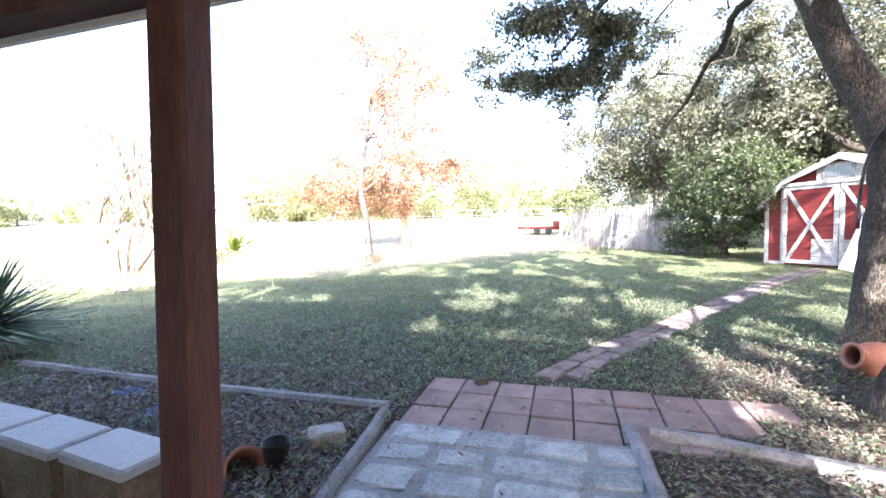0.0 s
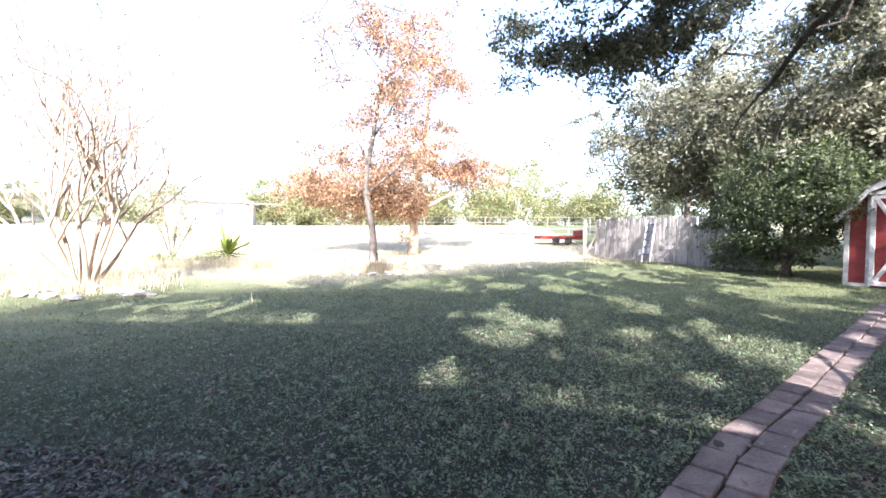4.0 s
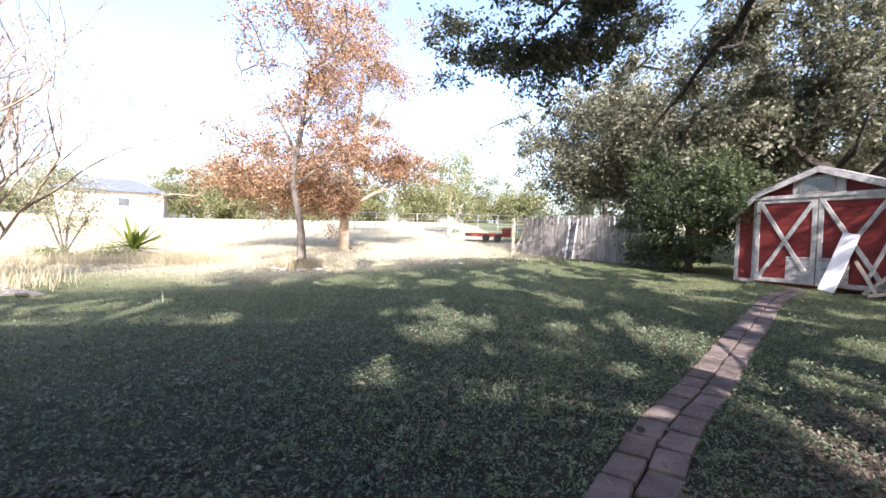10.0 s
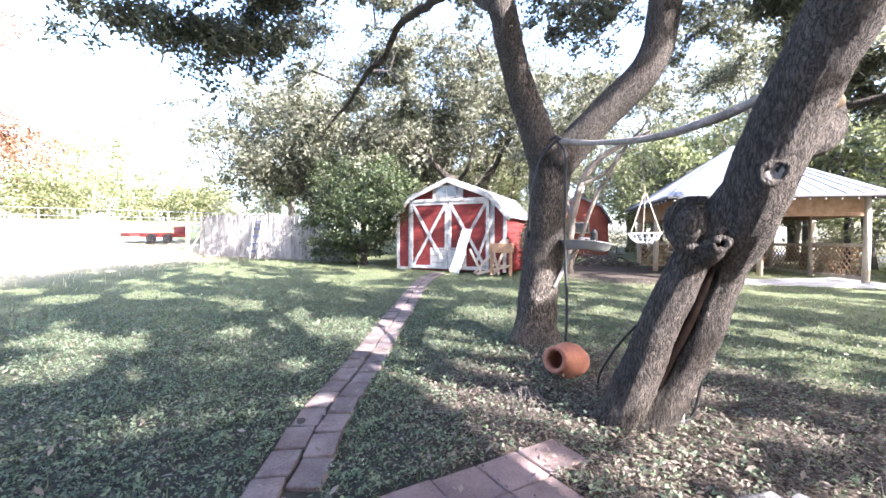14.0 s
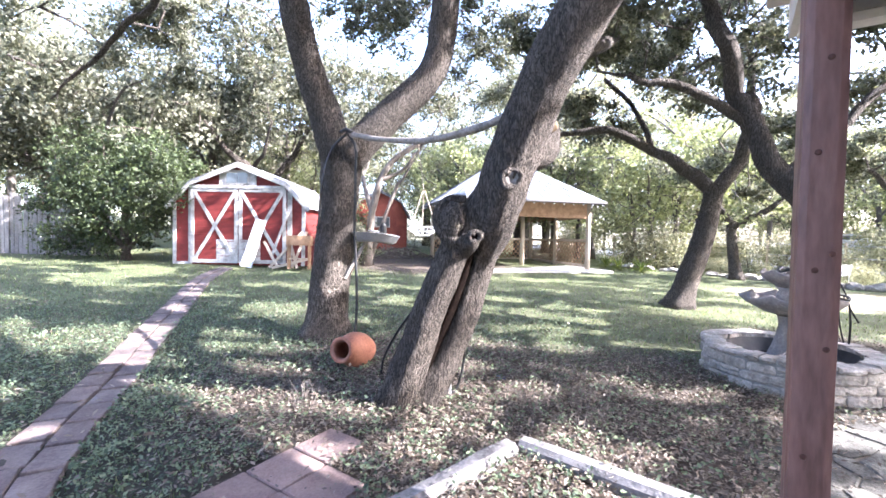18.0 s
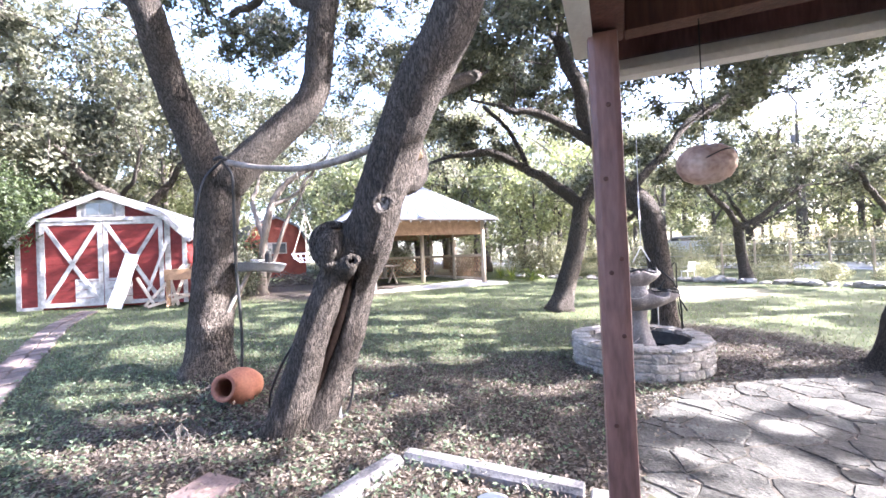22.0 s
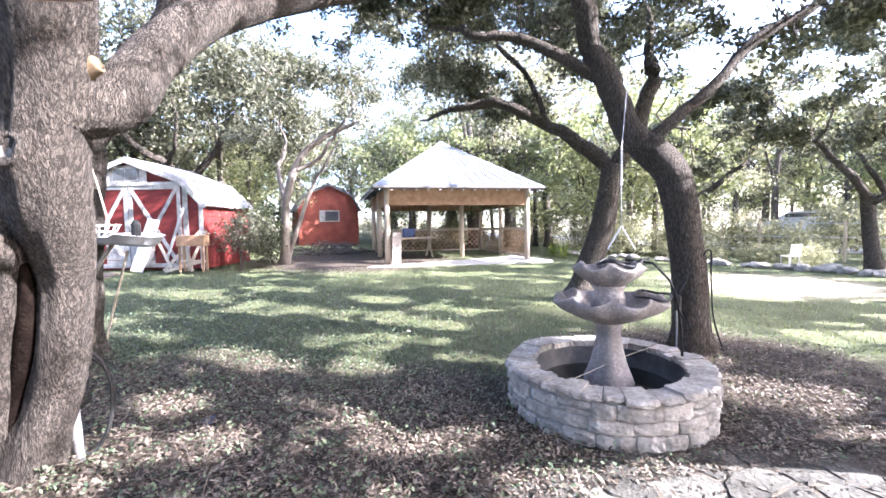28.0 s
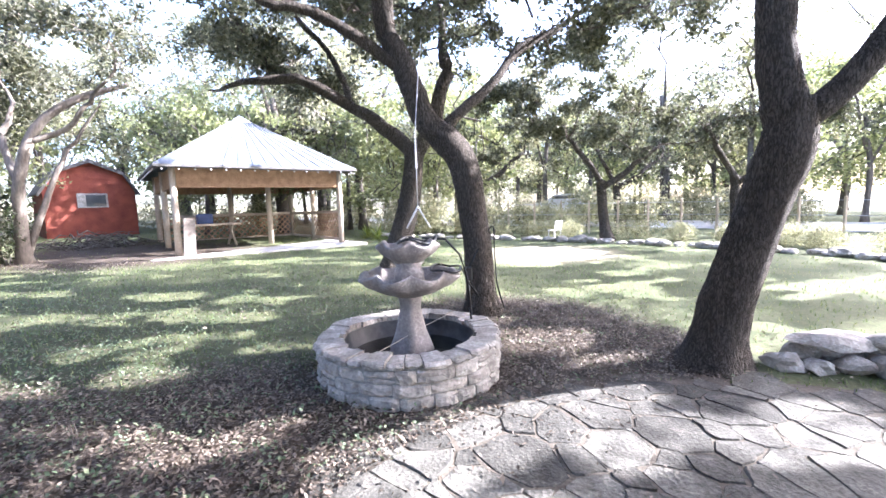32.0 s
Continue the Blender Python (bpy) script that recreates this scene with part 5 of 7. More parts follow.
# the oak by the patio
oak_tree([[(4.92, -2.9, gz(4.9, -2.9), 0.24), (4.86, -2.97, 0.4, 0.2), (4.74, -3.1, 1.05, 0.185), (4.62, -3.24, 1.7, 0.18), (4.62, -3.22, 2.0, 0.17)],
          [(4.62, -3.22, 1.9, 0.15), (4.66, -3.15, 2.4, 0.135), (4.7, -3.1, 3.2, 0.12), (5.1, -2.8, 4.4, 0.09)],
          [(4.6, -3.25, 1.8, 0.1), (4.4, -3.5, 2.1, 0.095), (4.2, -3.85, 2.7, 0.085), (4.0, -4.3, 3.5, 0.06)],
          [(4.7, -3.12, 3.0, 0.09), (5.6, -4.2, 4.4, 0.07), (6.4, -5.8, 5.2, 0.05)]],
         [(5.6, -3.2, 5.4, 2.6, 2.4, 1.0, 2.4), (4.0, -5.4, 5.2, 2.8, 2.4, 1.2, 2.6), (7.0, -6.8, 5.8, 3.4, 3.0, 1.3, 2.6)], 360, 15, "stout live oak beside the flagstone patio", 140, furrow=0.08, high=[over(6.4, 4.2, 6.8), over(8.6, 6.4, 6.8), over(9.6, 3.2, 6.8), over(6.6, 8.0, 6.8), over(7.0, 0.8, 6.4), over(10.6, 0.2, 6.6), over(13.0, 2.4, 6.8), over(9.0, -3.4, 6.4, 1.6, 1.6), over(7.2, -5.4, 6.4, 1.8, 1.6), over(9.2, -7.8, 6.6, 2.0, 1.8), over(11.6, -5.4, 6.6, 1.8, 1.6)])
# unseen oak added south of the patio; its crown reaches over to shade it
oak_tree([[(3.6, -9.6, gz(3.6, -9.6), 0.26), (3.7, -9.5, 1.2, 0.2), (3.8, -9.3, 2.6, 0.18)],
          [(3.8, -9.3, 2.4, 0.13), (4.8, -8.6, 4.0, 0.1), (5.6, -8.0, 5.0, 0.06)], [(3.8, -9.3, 2.4, 0.13), (2.8, -8.6, 4.2, 0.1), (1.6, -7.0, 5.6, 0.07), (0.6, -5.0, 6.5, 0.04)]],
         [(4.8, -9.8, 6.0, 3.2, 2.2, 1.2, 2.0), (0.0, -10.0, 6.2, 2.4, 2.0, 1.0, 1.4), (2.8, -12.2, 6.4, 3.4, 1.9, 1.0, 3.6), (2.6, -8.2, 6.2, 1.2, 0.8, 0.6, 0.8), (1.3, -9.5, 6.3, 1.3, 0.9, 0.6, 1.2), (0.0, -4.2, 6.9, 1.4, 1.6, 0.8, 2.2)], 780, 28, "unseen spreading live oak added to shade the patio", 150, 0.1, 10, high=[over(3.4, -1.4, 6.6, 1.8, 1.8), over(3.2, -4.2, 6.6), over(5.8, -1.6, 6.8, 1.6, 1.6), over(5.6, 1.0, 6.6, 1.8, 1.6), over(3.4, 1.6, 6.4, 1.6, 1.4), over(5.2, -0.4, 6.8, 1.3, 1.3), over(3.0, -2.4, 6.4, 1.6, 1.6)])
# small oaks along the far bed
for k, (x, y, h) in enumerate(((14.2, -6.9, 3.2), (15.8, -3.2, 3.4), (13.5, -10.8, 3.3), (18.0, -9.5, 3.6))):
    z = gz(x, y)
    oak_tree([[(x, y, z, 0.2), (x + 0.1, y + 0.1, z + 0.9, 0.15), (x + 0.05, y + 0.2, z + 1.9, 0.14)],
              [(x, y + 0.15, z + 1.7, 0.1), (x - 0.2, y - 0.6, z + 2.2, 0.08), (x - 0.3, y - 1.5, z + 2.9, 0.05)],
              [(x, y + 0.2, z + 1.8, 0.1), (x - 0.1, y + 0.8, z + 2.6, 0.08), (x, y + 1.3, z + h, 0.05)]],
             [(x - 0.1, y - 1.4, z + 3.5, 2.3, 2.3, 1.0, 1), (x, y + 1.0, z + 4.4, 2.6, 2.4, 1.4, 1.5)], 190, 30 + k, "small spreading oak by the stone-edged bed", 80, 0.12, 10)

# pale twisted oak standing between the two sheds
tree("live_oak", "pale twisted oak standing between the two sheds", [[(12.35, 7.95, gz(12.35, 7.95), 0.15), (12.25, 7.85, 1.3, 0.12), (12.1, 7.65, 2.2, 0.11), (12.35, 7.4, 3.3, 0.1), (12.75, 6.8, 4.0, 0.085), (13.3, 5.9, 4.5, 0.05)],
          [(12.2, 7.7, 1.9, 0.08), (12.6, 8.3, 3.1, 0.07), (12.9, 8.2, 3.9, 0.05), (13.2, 8.8, 4.8, 0.02)], [(12.25, 7.5, 3.0, 0.07), (12.5, 6.9, 3.3, 0.06), (12.6, 6.2, 4.1, 0.045), (12.4, 5.6, 4.9, 0.02)], [(12.35, 7.95, 0.3, 0.09), (12.6, 7.6, 1.6, 0.07), (13.1, 7.3, 2.9, 0.05), (13.4, 6.6, 4.2, 0.02)]],
     [(13.0, 6.4, 5.3, 1.8, 1.8, 0.9, 2), (13.0, 9.2, 5.0, 1.6, 1.6, 0.9, 1.6), (11.2, 6.4, 5.1, 1.3, 1.3, 0.7, 1)], 130, 60, 0.11, LEAF_OAK, BARK_GREY, 27, 0.16, 10, bough=0.3)
tree("evergreen_shrub", "loose leafy shrub growing against the shed's side", [[(10.75, 8.1, gz(10.75, 8.1), 0.04), (10.75, 8.1, 0.8, 0.03), (10.7, 8.2, 1.6, 0.015)], [(10.75, 8.1, 0.4, 0.025), (11.3, 8.0, 1.3, 0.012)]],
     [(10.8, 8.15, 1.35, 0.55, 0.5, 0.6, 1.4), (11.4, 8.0, 1.2, 0.6, 0.4, 0.7, 1)], 60, 50, 0.08, LEAF_OAK, BARK, 29, 0.15, 7, category="shrub", thick=0.015)
# oak behind the shed, its dark limbs over the roof
oak_tree([[(14.2, 13.8, gz(14.2, 13.8), 0.28), (14.0, 13.6, 1.8, 0.22), (13.8, 13.3, 3.0, 0.2)],
          [(13.8, 13.3, 2.8, 0.15), (12.9, 13.0, 3.7, 0.13), (12.0, 13.3, 4.3, 0.1), (11.0, 13.8, 5.4, 0.06)], [(13.8, 13.3, 2.9, 0.14), (14.2, 12.2, 4.2, 0.11), (14.0, 11.2, 5.4, 0.07)], [(13.0, 13.0, 3.6, 0.08), (12.4, 12.0, 4.0, 0.06), (11.8, 11.2, 4.9, 0.03)]],
         [(12.2, 13.6, 6.2, 2.6, 2.6, 1.8, 3), (14.6, 12.0, 6.4, 2.8, 2.6, 1.8, 3), (13.4, 13.6, 8.2, 2.4, 2.4, 1.2, 1.6), (16.0, 10.4, 5.6, 2.2, 2.0, 1.6, 1.6)], 480, 31, "live oak behind the shed with dark curving limbs", 80, 0.15, 10, spread=0.26, bough=0.5, gaps=None)
# big oak behind the picket fence, and the dense evergreen beside the shed
oak_tree([[(10.5, 19.5, gz(10.5, 19.5), 0.3), (10.4, 19.3, 2.2, 0.24), (10.2, 19.0, 3.4, 0.2)],
          [(10.2, 19.0, 3.2, 0.14), (9.2, 20.0, 4.4, 0.1), (8.2, 21.2, 5.4, 0.06)], [(10.3, 19.0, 3.2, 0.14), (11.4, 17.6, 4.6, 0.1), (12.0, 16.4, 5.4, 0.07)]],
         [(8.8, 20.4, 5.2, 2.6, 2.8, 2.0, 3), (11.0, 17.4, 5.8, 2.8, 2.8, 2.2, 3), (9.8, 18.4, 6.6, 2.2, 2.2, 1.3, 1)], 560, 16, "large live oak rising behind the picket fence", 80, 0.16, 10, spread=0.3, bough=0.7, gaps=None)
tree("evergreen_shrub", "dense dark evergreen shrub beside the shed", [[(9.2, 14.0, gz(9.2, 14), 0.12), (9.2, 14.1, 1.4, 0.1), (9.3, 14.0, 3.2, 0.06)], [(9.2, 14, 0.7, 0.07), (8.6, 14.8, 2.0, 0.04)], [(9.2, 14, 0.7, 0.07), (9.8, 13.4, 2.2, 0.04)]],
     [(9.2, 14.3, 2.2, 1.3, 1.6, 1.9, 3), (9.6, 13.3, 2.9, 1.1, 1.1, 1.3, 1.6), (9.0, 15.6, 1.9, 1.1, 1.2, 1.4, 1.4), (9.0, 12.7, 2.5, 0.8, 0.8, 1.3, 1.2), (9.8, 15.4, 3.6, 1.4, 1.6, 1.4, 1.8)], 330, 120, 0.1, LEAF_CEDAR, BARK, 17, 0.2, 8, category="shrub")
tree("evergreen_shrub", "evergreen shrub growing against the shed wall", [[(12.3, 8.4, gz(12.3, 8.4), 0.05), (12.3, 8.4, 1.5, 0.03)]], [(12.2, 8.5, 1.3, 0.7, 0.6, 0.9, 1)], 50, 60, 0.09, LEAF_CEDAR, BARK, 18, 0.16, 7, category="shrub")

# rusty autumn oak, its neighbour, and the bare crape myrtles
tree("autumn_oak", "young oak with sparse rusty autumn leaves in a stone ring", [[(-2.65, 15.5, gz(-2.65, 15.5), 0.14), (-2.72, 15.5, 1.6, 0.11), (-2.95, 15.5, 2.9, 0.09), (-2.75, 15.6, 4.6, 0.07), (-2.5, 15.7, 6.6, 0.04)], [(-2.8, 15.5, 2.5, 0.05), (-3.9, 15.6, 3.7, 0.03)], [(-2.8, 15.5, 2.8, 0.05), (-1.6, 15.6, 3.9, 0.03)], [(-2.85, 15.5, 3.6, 0.05), (-3.7, 15.5, 5.4, 0.03)], [(-2.7, 15.6, 4.6, 0.04), (-1.7, 15.5, 6.2, 0.02)]],
     [(-2.8, 15.6, 4.6, 2.2, 2.0, 1.9, 2), (-2.6, 15.6, 7.2, 2.2, 1.9, 2.0, 2)], 330, 46, 0.085, LEAF_RUST, BARK_FAR, 19, 0.2, 10, slim=0.6, bough=0.35)
tree("autumn_oak", "broad oak with rust-brown leaves and a pale trunk", [[(-2.15, 24.0, gz(-2.15, 24), 0.28), (-2.15, 24.0, 2.2, 0.22), (-2.0, 24, 4.0, 0.18), (-1.6, 24, 7.0, 0.12), (-1.4, 24, 10.0, 0.06)], [(-2.2, 24, 2.2, 0.13), (-4.4, 24, 3.6, 0.09), (-6.6, 24, 4.2, 0.04)], [(-2.1, 24, 2.6, 0.1), (0.2, 24, 3.9, 0.06)], [(-1.9, 24, 4.6, 0.1), (-3.2, 24, 7.4, 0.05)], [(-1.8, 24, 5.2, 0.1), (-0.2, 24.2, 8.0, 0.05)]],
     [(-5.6, 24.0, 4.1, 2.8, 2.3, 1.5, 2.4), (-2.4, 23.8, 4.3, 2.6, 2.2, 1.9, 2.4), (0.4, 24.0, 4.6, 1.6, 1.8, 1.7, 1.2), (-1.6, 24.0, 8.2, 3.1, 2.6, 2.8, 2.8), (-1.3, 24.2, 11.8, 2.4, 2.2, 2.0, 1.3)], 760, 96, 0.11, LEAF_RUST, BARK_PALE, 20, 0.28, 10, slim=0.6, bough=0.5)


def crape(x, y, h, seed, n=9, leaves=0.25, mat=None, label="bare crape myrtle with smooth tan stems and dry seed heads"):
    """Many stems from one root that fork again and again into fine upright twigs."""
    rr = random.Random(seed)
    ob = empty("crape_myrtle", Matrix.Translation(on(x, y, -0.05)), label, "tree", "crape myrtles")
    twigs, ends = Geo(), []

    def shoot(p, way, length, radius, level, geo):
        line, q, d = [p.copy()], p.copy(), way.copy()
        for i in range(4 if level < 2 else 3):
            d = (d + Vector((rr.uniform(-1, 1), rr.uniform(-1, 1), rr.uniform(-0.3, 0.7))) * (0.1 + 0.03 * level)).normalized()
            q = q + d * (length / (4 if level < 2 else 3))
            line.append(q.copy())
        k = len(line) - 1
        geo.tube(line, [radius * (1 - 0.35 * i / k) for i in range(k + 1)], 8 if level == 0 else (5 if level < 3 else 3), cap=False)
        if level == 5:
            ends.append(tuple(q))
            return
        for j in range(3 if level < 3 and rr.random() < 0.55 else 2):
            a = rr.uniform(0, 2 * math.pi)
            spread = rr.uniform(0.4, 0.85)
            side = Vector((math.cos(a), math.sin(a), rr.uniform(-0.1, 0.35)))
            shoot(line[-1 if j < 2 else -2], (d + side * spread).normalized(), length * rr.uniform(0.6, 0.86), max(radius * 0.64, 0.008), level + 1, twigs)

    for k in range(n):
        a = 2 * math.pi * k / n + rr.uniform(-0.3, 0.3)
        o = Vector((math.cos(a), math.sin(a), 0))
        stem = Geo()
        shoot(o * rr.uniform(0.08, 0.2), (o * rr.uniform(0.15, 0.6) + Vector((0, 0, 1))).normalized(), h * rr.uniform(0.22, 0.32), rr.uniform(0.045, 0.065), 0, stem)
        part("stem", stem, BARK_CRAPE, ob, smooth=True)
    tagged(part("twigwork", twigs, BARK_CRAPE, ob, smooth=True), kind="stuff")
    r = np.random.default_rng(seed)
    co = leaf_cloud(np.array(ends), 4, 0.07, r)
    co = co[r.random(len(co)) < leaves]
    tagged(part("seed_haze", cards("seed_haze", co, 0.055, mat or LEAF_DRY, r), None, ob), kind="stuff")


crape(-8.6, 11.5, 6.6, 41, 14)
crape(-17.2, 14.0, 4.6, 42, 8, 0.9, LEAF_WOOD, "crape myrtle with pale stems and a haze of faded leaves")

# ---------- woods round the garden: a few grown once, then set out ----------
def woodland(seed, h, mat, trunk=0.14, bark=None, name="woodland_tree", label="slender woodland tree in thin leaf"):
    rr = np.random.default_rng(seed)
    w = h * 0.26
    return tree(name, label, [[(0, 0, 0, trunk), (0.1, 0.05, h * 0.3, trunk * 0.8), (-0.1, 0.1, h * 0.6, trunk * 0.5)],
                              [(0, 0, h * 0.3, trunk * 0.5), (w * 0.7, 0.3, h * 0.6, 0.03)], [(0, 0.1, h * 0.4, trunk * 0.5), (-w * 0.6, -0.5, h * 0.7, 0.03)]],
                [(0, 0, h * 0.72, w, w, h * 0.27, 2), (w * 0.5, 0.2, h * 0.5, w * 0.8, w * 0.8, h * 0.2, 1), (-w * 0.5, 0, h * 0.42, w * 0.7, w * 0.7, h * 0.2, 0.8)], 80, 74, 0.15, mat, bark or BARK_FAR, seed, 0.26, 8, group="woods round the garden", bough=0.7)


rw = random.Random(21)
def field_tree(seed, h, mat):
    w = h * 0.42
    return tree("field_tree", "full leafy tree on the far side of the field", [[(0, 0, 0, 0.16), (0, 0.1, h * 0.3, 0.13), (0, 0, h * 0.6, 0.07)]],
                [(0, 0, h * 0.55, w, w, h * 0.42, 2), (w * 0.6, 0, h * 0.3, w * 0.8, w * 0.8, h * 0.3, 1.4), (-w * 0.6, 0.3, h * 0.28, w * 0.8, w * 0.8, h * 0.28, 1.4)], 110, 80, 0.26, mat, BARK_FAR, seed, 0.6, 7, group="trees across the field", slim=0.7)


kinds = [woodland(51, 7.0, LEAF_WOOD), woodland(52, 8.0, LEAF_OAK, 0.2, label="dark live oak at the edge of the woods", name="woodland_oak"), woodland(53, 5.5, LEAF_GREEN, 0.09), woodland(54, 8.5, LEAF_WOOD, 0.16), field_tree(55, 9.0, LEAF_FIELD), field_tree(56, 7.0, LEAF_FIELD)]
spots = []
for k in range(92):                                      # north-east round to south-east
    a = math.radians(-62 + 1.4 * k + rw.uniform(-1.2, 1.2))
    d = (20, 25, 31)[k % 3] + rw.uniform(-1.5, 2.5) + (6 if math.degrees(a) > 50 else 0) + (7 if math.degrees(a) < -15 else 0)
    spots.append((1 + d * math.cos(a), 2 + d * math.sin(a)))
for k in range(44):                                       # the far side of the field
    a = math.radians(72 + 2.1 * k + rw.uniform(-0.8, 0.8))
    d = 62 + rw.uniform(-6, 18)
    spots.append((d * math.cos(a), d * math.sin(a)))
used = [False] * 6
for k, (x, y) in enumerate(spots):
    if (abs(x - 20.4) < 3.2 and abs(y - 11.6) < 3.2) or (12 < x < 19.5 and 0 < y < 9.5) or (abs(x + 26) < 8 and abs(y - 48) < 9):
        continue
    far = y > 38 or x < -20
    if far and rw.random() < 0.08:
        continue
    i = (0, 2, 3, 1, 2)[k % 5] if not far else (4, 5, 0, 4, 5, 3, 4)[k % 7]
    sc = rw.uniform(0.5, 1.3) if far else rw.uniform(0.9, 1.35)
    m = Matrix.Translation(on(x, y, -0.05)) @ pose(0, 0, 0, 0, 0, rw.uniform(0, 360)) @ Matrix.Scale(sc, 4)
    if not used[i]:
        kinds[i].matrix_world = m
        used[i] = True
    else:
        o = copy_thing(kinds[i], m)
        o.scale = (sc, sc, sc)
# closer trees behind the gazebo and the far shed
for x, y, i, sc in ((21.2, 4.4, 1, 1.0), (20.3, 7.2, 2, 1.1), (22.2, 1.6, 2, 1.25), (23.6, 6.0, 2, 1.3), (24.0, 9.4, 0, 1.1), (19.4, -1.2, 2, 1.0), (21.6, -3.4, 0, 1.0), (25.4, 3.4, 1, 1.15)):
    m = Matrix.Translation(on(x, y, -0.05)) @ pose(0, 0, 0, 0, 0, rw.uniform(0, 360)) @ Matrix.Scale(sc, 4)
    copy_thing(kinds[i], m).scale = (sc, sc, sc)
# understorey brush
brush = tree("brush", "tangled undergrowth at the edge of the woods", [[(0, 0, 0, 0.02), (0.1, 0, 0.6, 0.012), (0.2, 0.1, 1.2, 0.008)]], [(0, 0, 0.7, 0.9, 0.7, 0.7, 1)], 40, 36, 0.1, LEAF_WOOD, BARK_FAR, 61, 0.2, 6, thick=0.012, category="shrub", group="undergrowth")
first = True
for k in range(88):
    a = math.radians(-48 + 1.42 * k + rw.uniform(-1, 1))
    d = (17.5 if -35 < math.degrees(a) < 10 else 21) + rw.uniform(-0.5, 6)
    x, y = 1 + d * math.cos(a), 1 + d * math.sin(a)
    if (abs(x - 20.4) < 2.2 and abs(y - 11.6) < 2.4) or (12 < x < 19.3 and 0.3 < y < 9.5) or (8 < x < 13 and 8 < y < 13) or y > 19:
        continue
    sc = rw.uniform(0.7, 1.3)
    m = Matrix.Translation(on(x, y, -0.05)) @ pose(0, 0, 0, 0, 0, rw.uniform(0, 360)) @ Matrix.Scale(sc, 4)
    if first:
        brush.matrix_world = m
        first = False
    else:
        copy_thing(brush, m).scale = (sc, sc, sc)

# ---------- rope, pole and hanging things ----------
pole = part("tied_pole", limb_geo([(4.28, 4.02, 2.38, 0.03), (3.95, 3.5, 2.23, 0.028), (3.6, 2.9, 2.12, 0.03), (3.3, 2.4, 2.12, 0.032), (3.12, 2.1, 2.17, 0.03)], 10, 6, 0.08), CUT, smooth=True)
tagged(pole, "bare grey pole tied between two oaks", "pole")
rope = empty("black_rope", Matrix.Translation((4.27, 4.07, 2.4)), "black rope looped over the pole on the forked oak", "rope")
for pts in ([(0, 0, 0), (-0.04, 0.17, -0.2), (-0.06, 0.27, -0.6), (-0.03, 0.32, -1.05)], [(0, 0, 0), (0.01, -0.1, -0.16), (0.02, -0.1, -0.5), (0.05, -0.08, -1.0), (0.08, -0.1, -1.8), (0.08, -0.08, -2.32)]):
    c = spline([(*p, 0) for p in pts], 6)
    part("strand", Geo().tube([p[:3] for p in c], [0.016] * len(c), 7), BLACK, rope, smooth=True)
part("knot", Geo().tube([(-0.05, 0.05, 0.0), (-0.06, -0.02, 0.02), (-0.02, -0.07, 0.0), (0.03, -0.05, -0.02)], [0.02] * 4, 7), BLACK, rope, smooth=True)

tray = empty("hanging_tub", pose(4.72, 3.93, 1.27, 4, 0, 20), "shallow oval galvanised tub fixed beside the forked oak", "tub")
g = Geo().lathe([(0.22, -0.055), (0.27, -0.03), (0.305, 0.04), (0.318, 0.045), (0.3, 0.036), (0.26, -0.02), (0.19, -0.04)], 32, pose(0, 0, 0), lambda i, a: (1.0 + 0.1 * math.cos(2 * a), 0.012 * math.cos(2 * a)))
part("dish", g, GALV, tray, smooth=True)
for s in (-1, 1):
    part("handle", Geo().tube([(s * 0.33, -0.06, 0.05), (s * 0.37, -0.05, 0.075), (s * 0.37, 0.05, 0.075), (s * 0.33, 0.06, 0.05)], [0.008] * 4, 6), GALV, tray, smooth=True)
part("bracket", Geo().tube([(-0.05, 0.1, -0.05), (-0.1, 0.24, -0.35), (-0.12, 0.3, -0.5)], [0.02] * 3, 6), CUT, tray)
sponge = part("bird_bottle", Geo().lathe([(0.03, 0), (0.04, 0.03), (0.04, 0.16), (0.015, 0.2)], 10, pose(4.75, 3.85, 1.25)), BLACK)
tagged(sponge, "dark bottle standing in the tray", "bottle")
cane = part("bamboo_cane", Geo().tube([(5.02, 4.75, 0.08), (4.98, 4.5, 0.6), (4.92, 4.2, 1.15)], [0.012] * 3, 6), POSTWOOD)
tagged(cane, "thin pale cane leaning beside the oak", "cane")

bk = empty("hanging_basket", pose(3.84, 3.02, 1.34) @ Matrix.Scale(0.36, 4), "empty wire hanging basket on pale cords", "basket")
for z, r in ((0.12, 0.36), (0.0, 0.3), (-0.1, 0.16)):
    part("ring", Geo().tube([(r * math.cos(a), r * math.sin(a), z) for a in np.linspace(0, 2 * math.pi, 29)], [0.012] * 29, 6, cap=False), WHITE, bk)
for k in range(14):
    a = 2 * math.pi * k / 14
    part("rib", Geo().tube([(0.36 * math.cos(a), 0.36 * math.sin(a), 0.12), (0.3 * math.cos(a), 0.3 * math.sin(a), 0.0), (0.16 * math.cos(a), 0.16 * math.sin(a), -0.1)], [0.009] * 3, 5), WHITE, bk)
for a in (0.4, 2.5, 4.6):
    part("cord", Geo().tube([(0.36 * math.cos(a), 0.36 * math.sin(a), 0.12), (0.02 * math.cos(a), 0.02 * math.sin(a), 1.05)], [0.014] * 2, 5), ROPE, bk)
part("cord", Geo().tube([(0, 0, 1.05), (-0.2, 0.1, 2.3)], [0.01] * 2, 5), ROPE, bk)

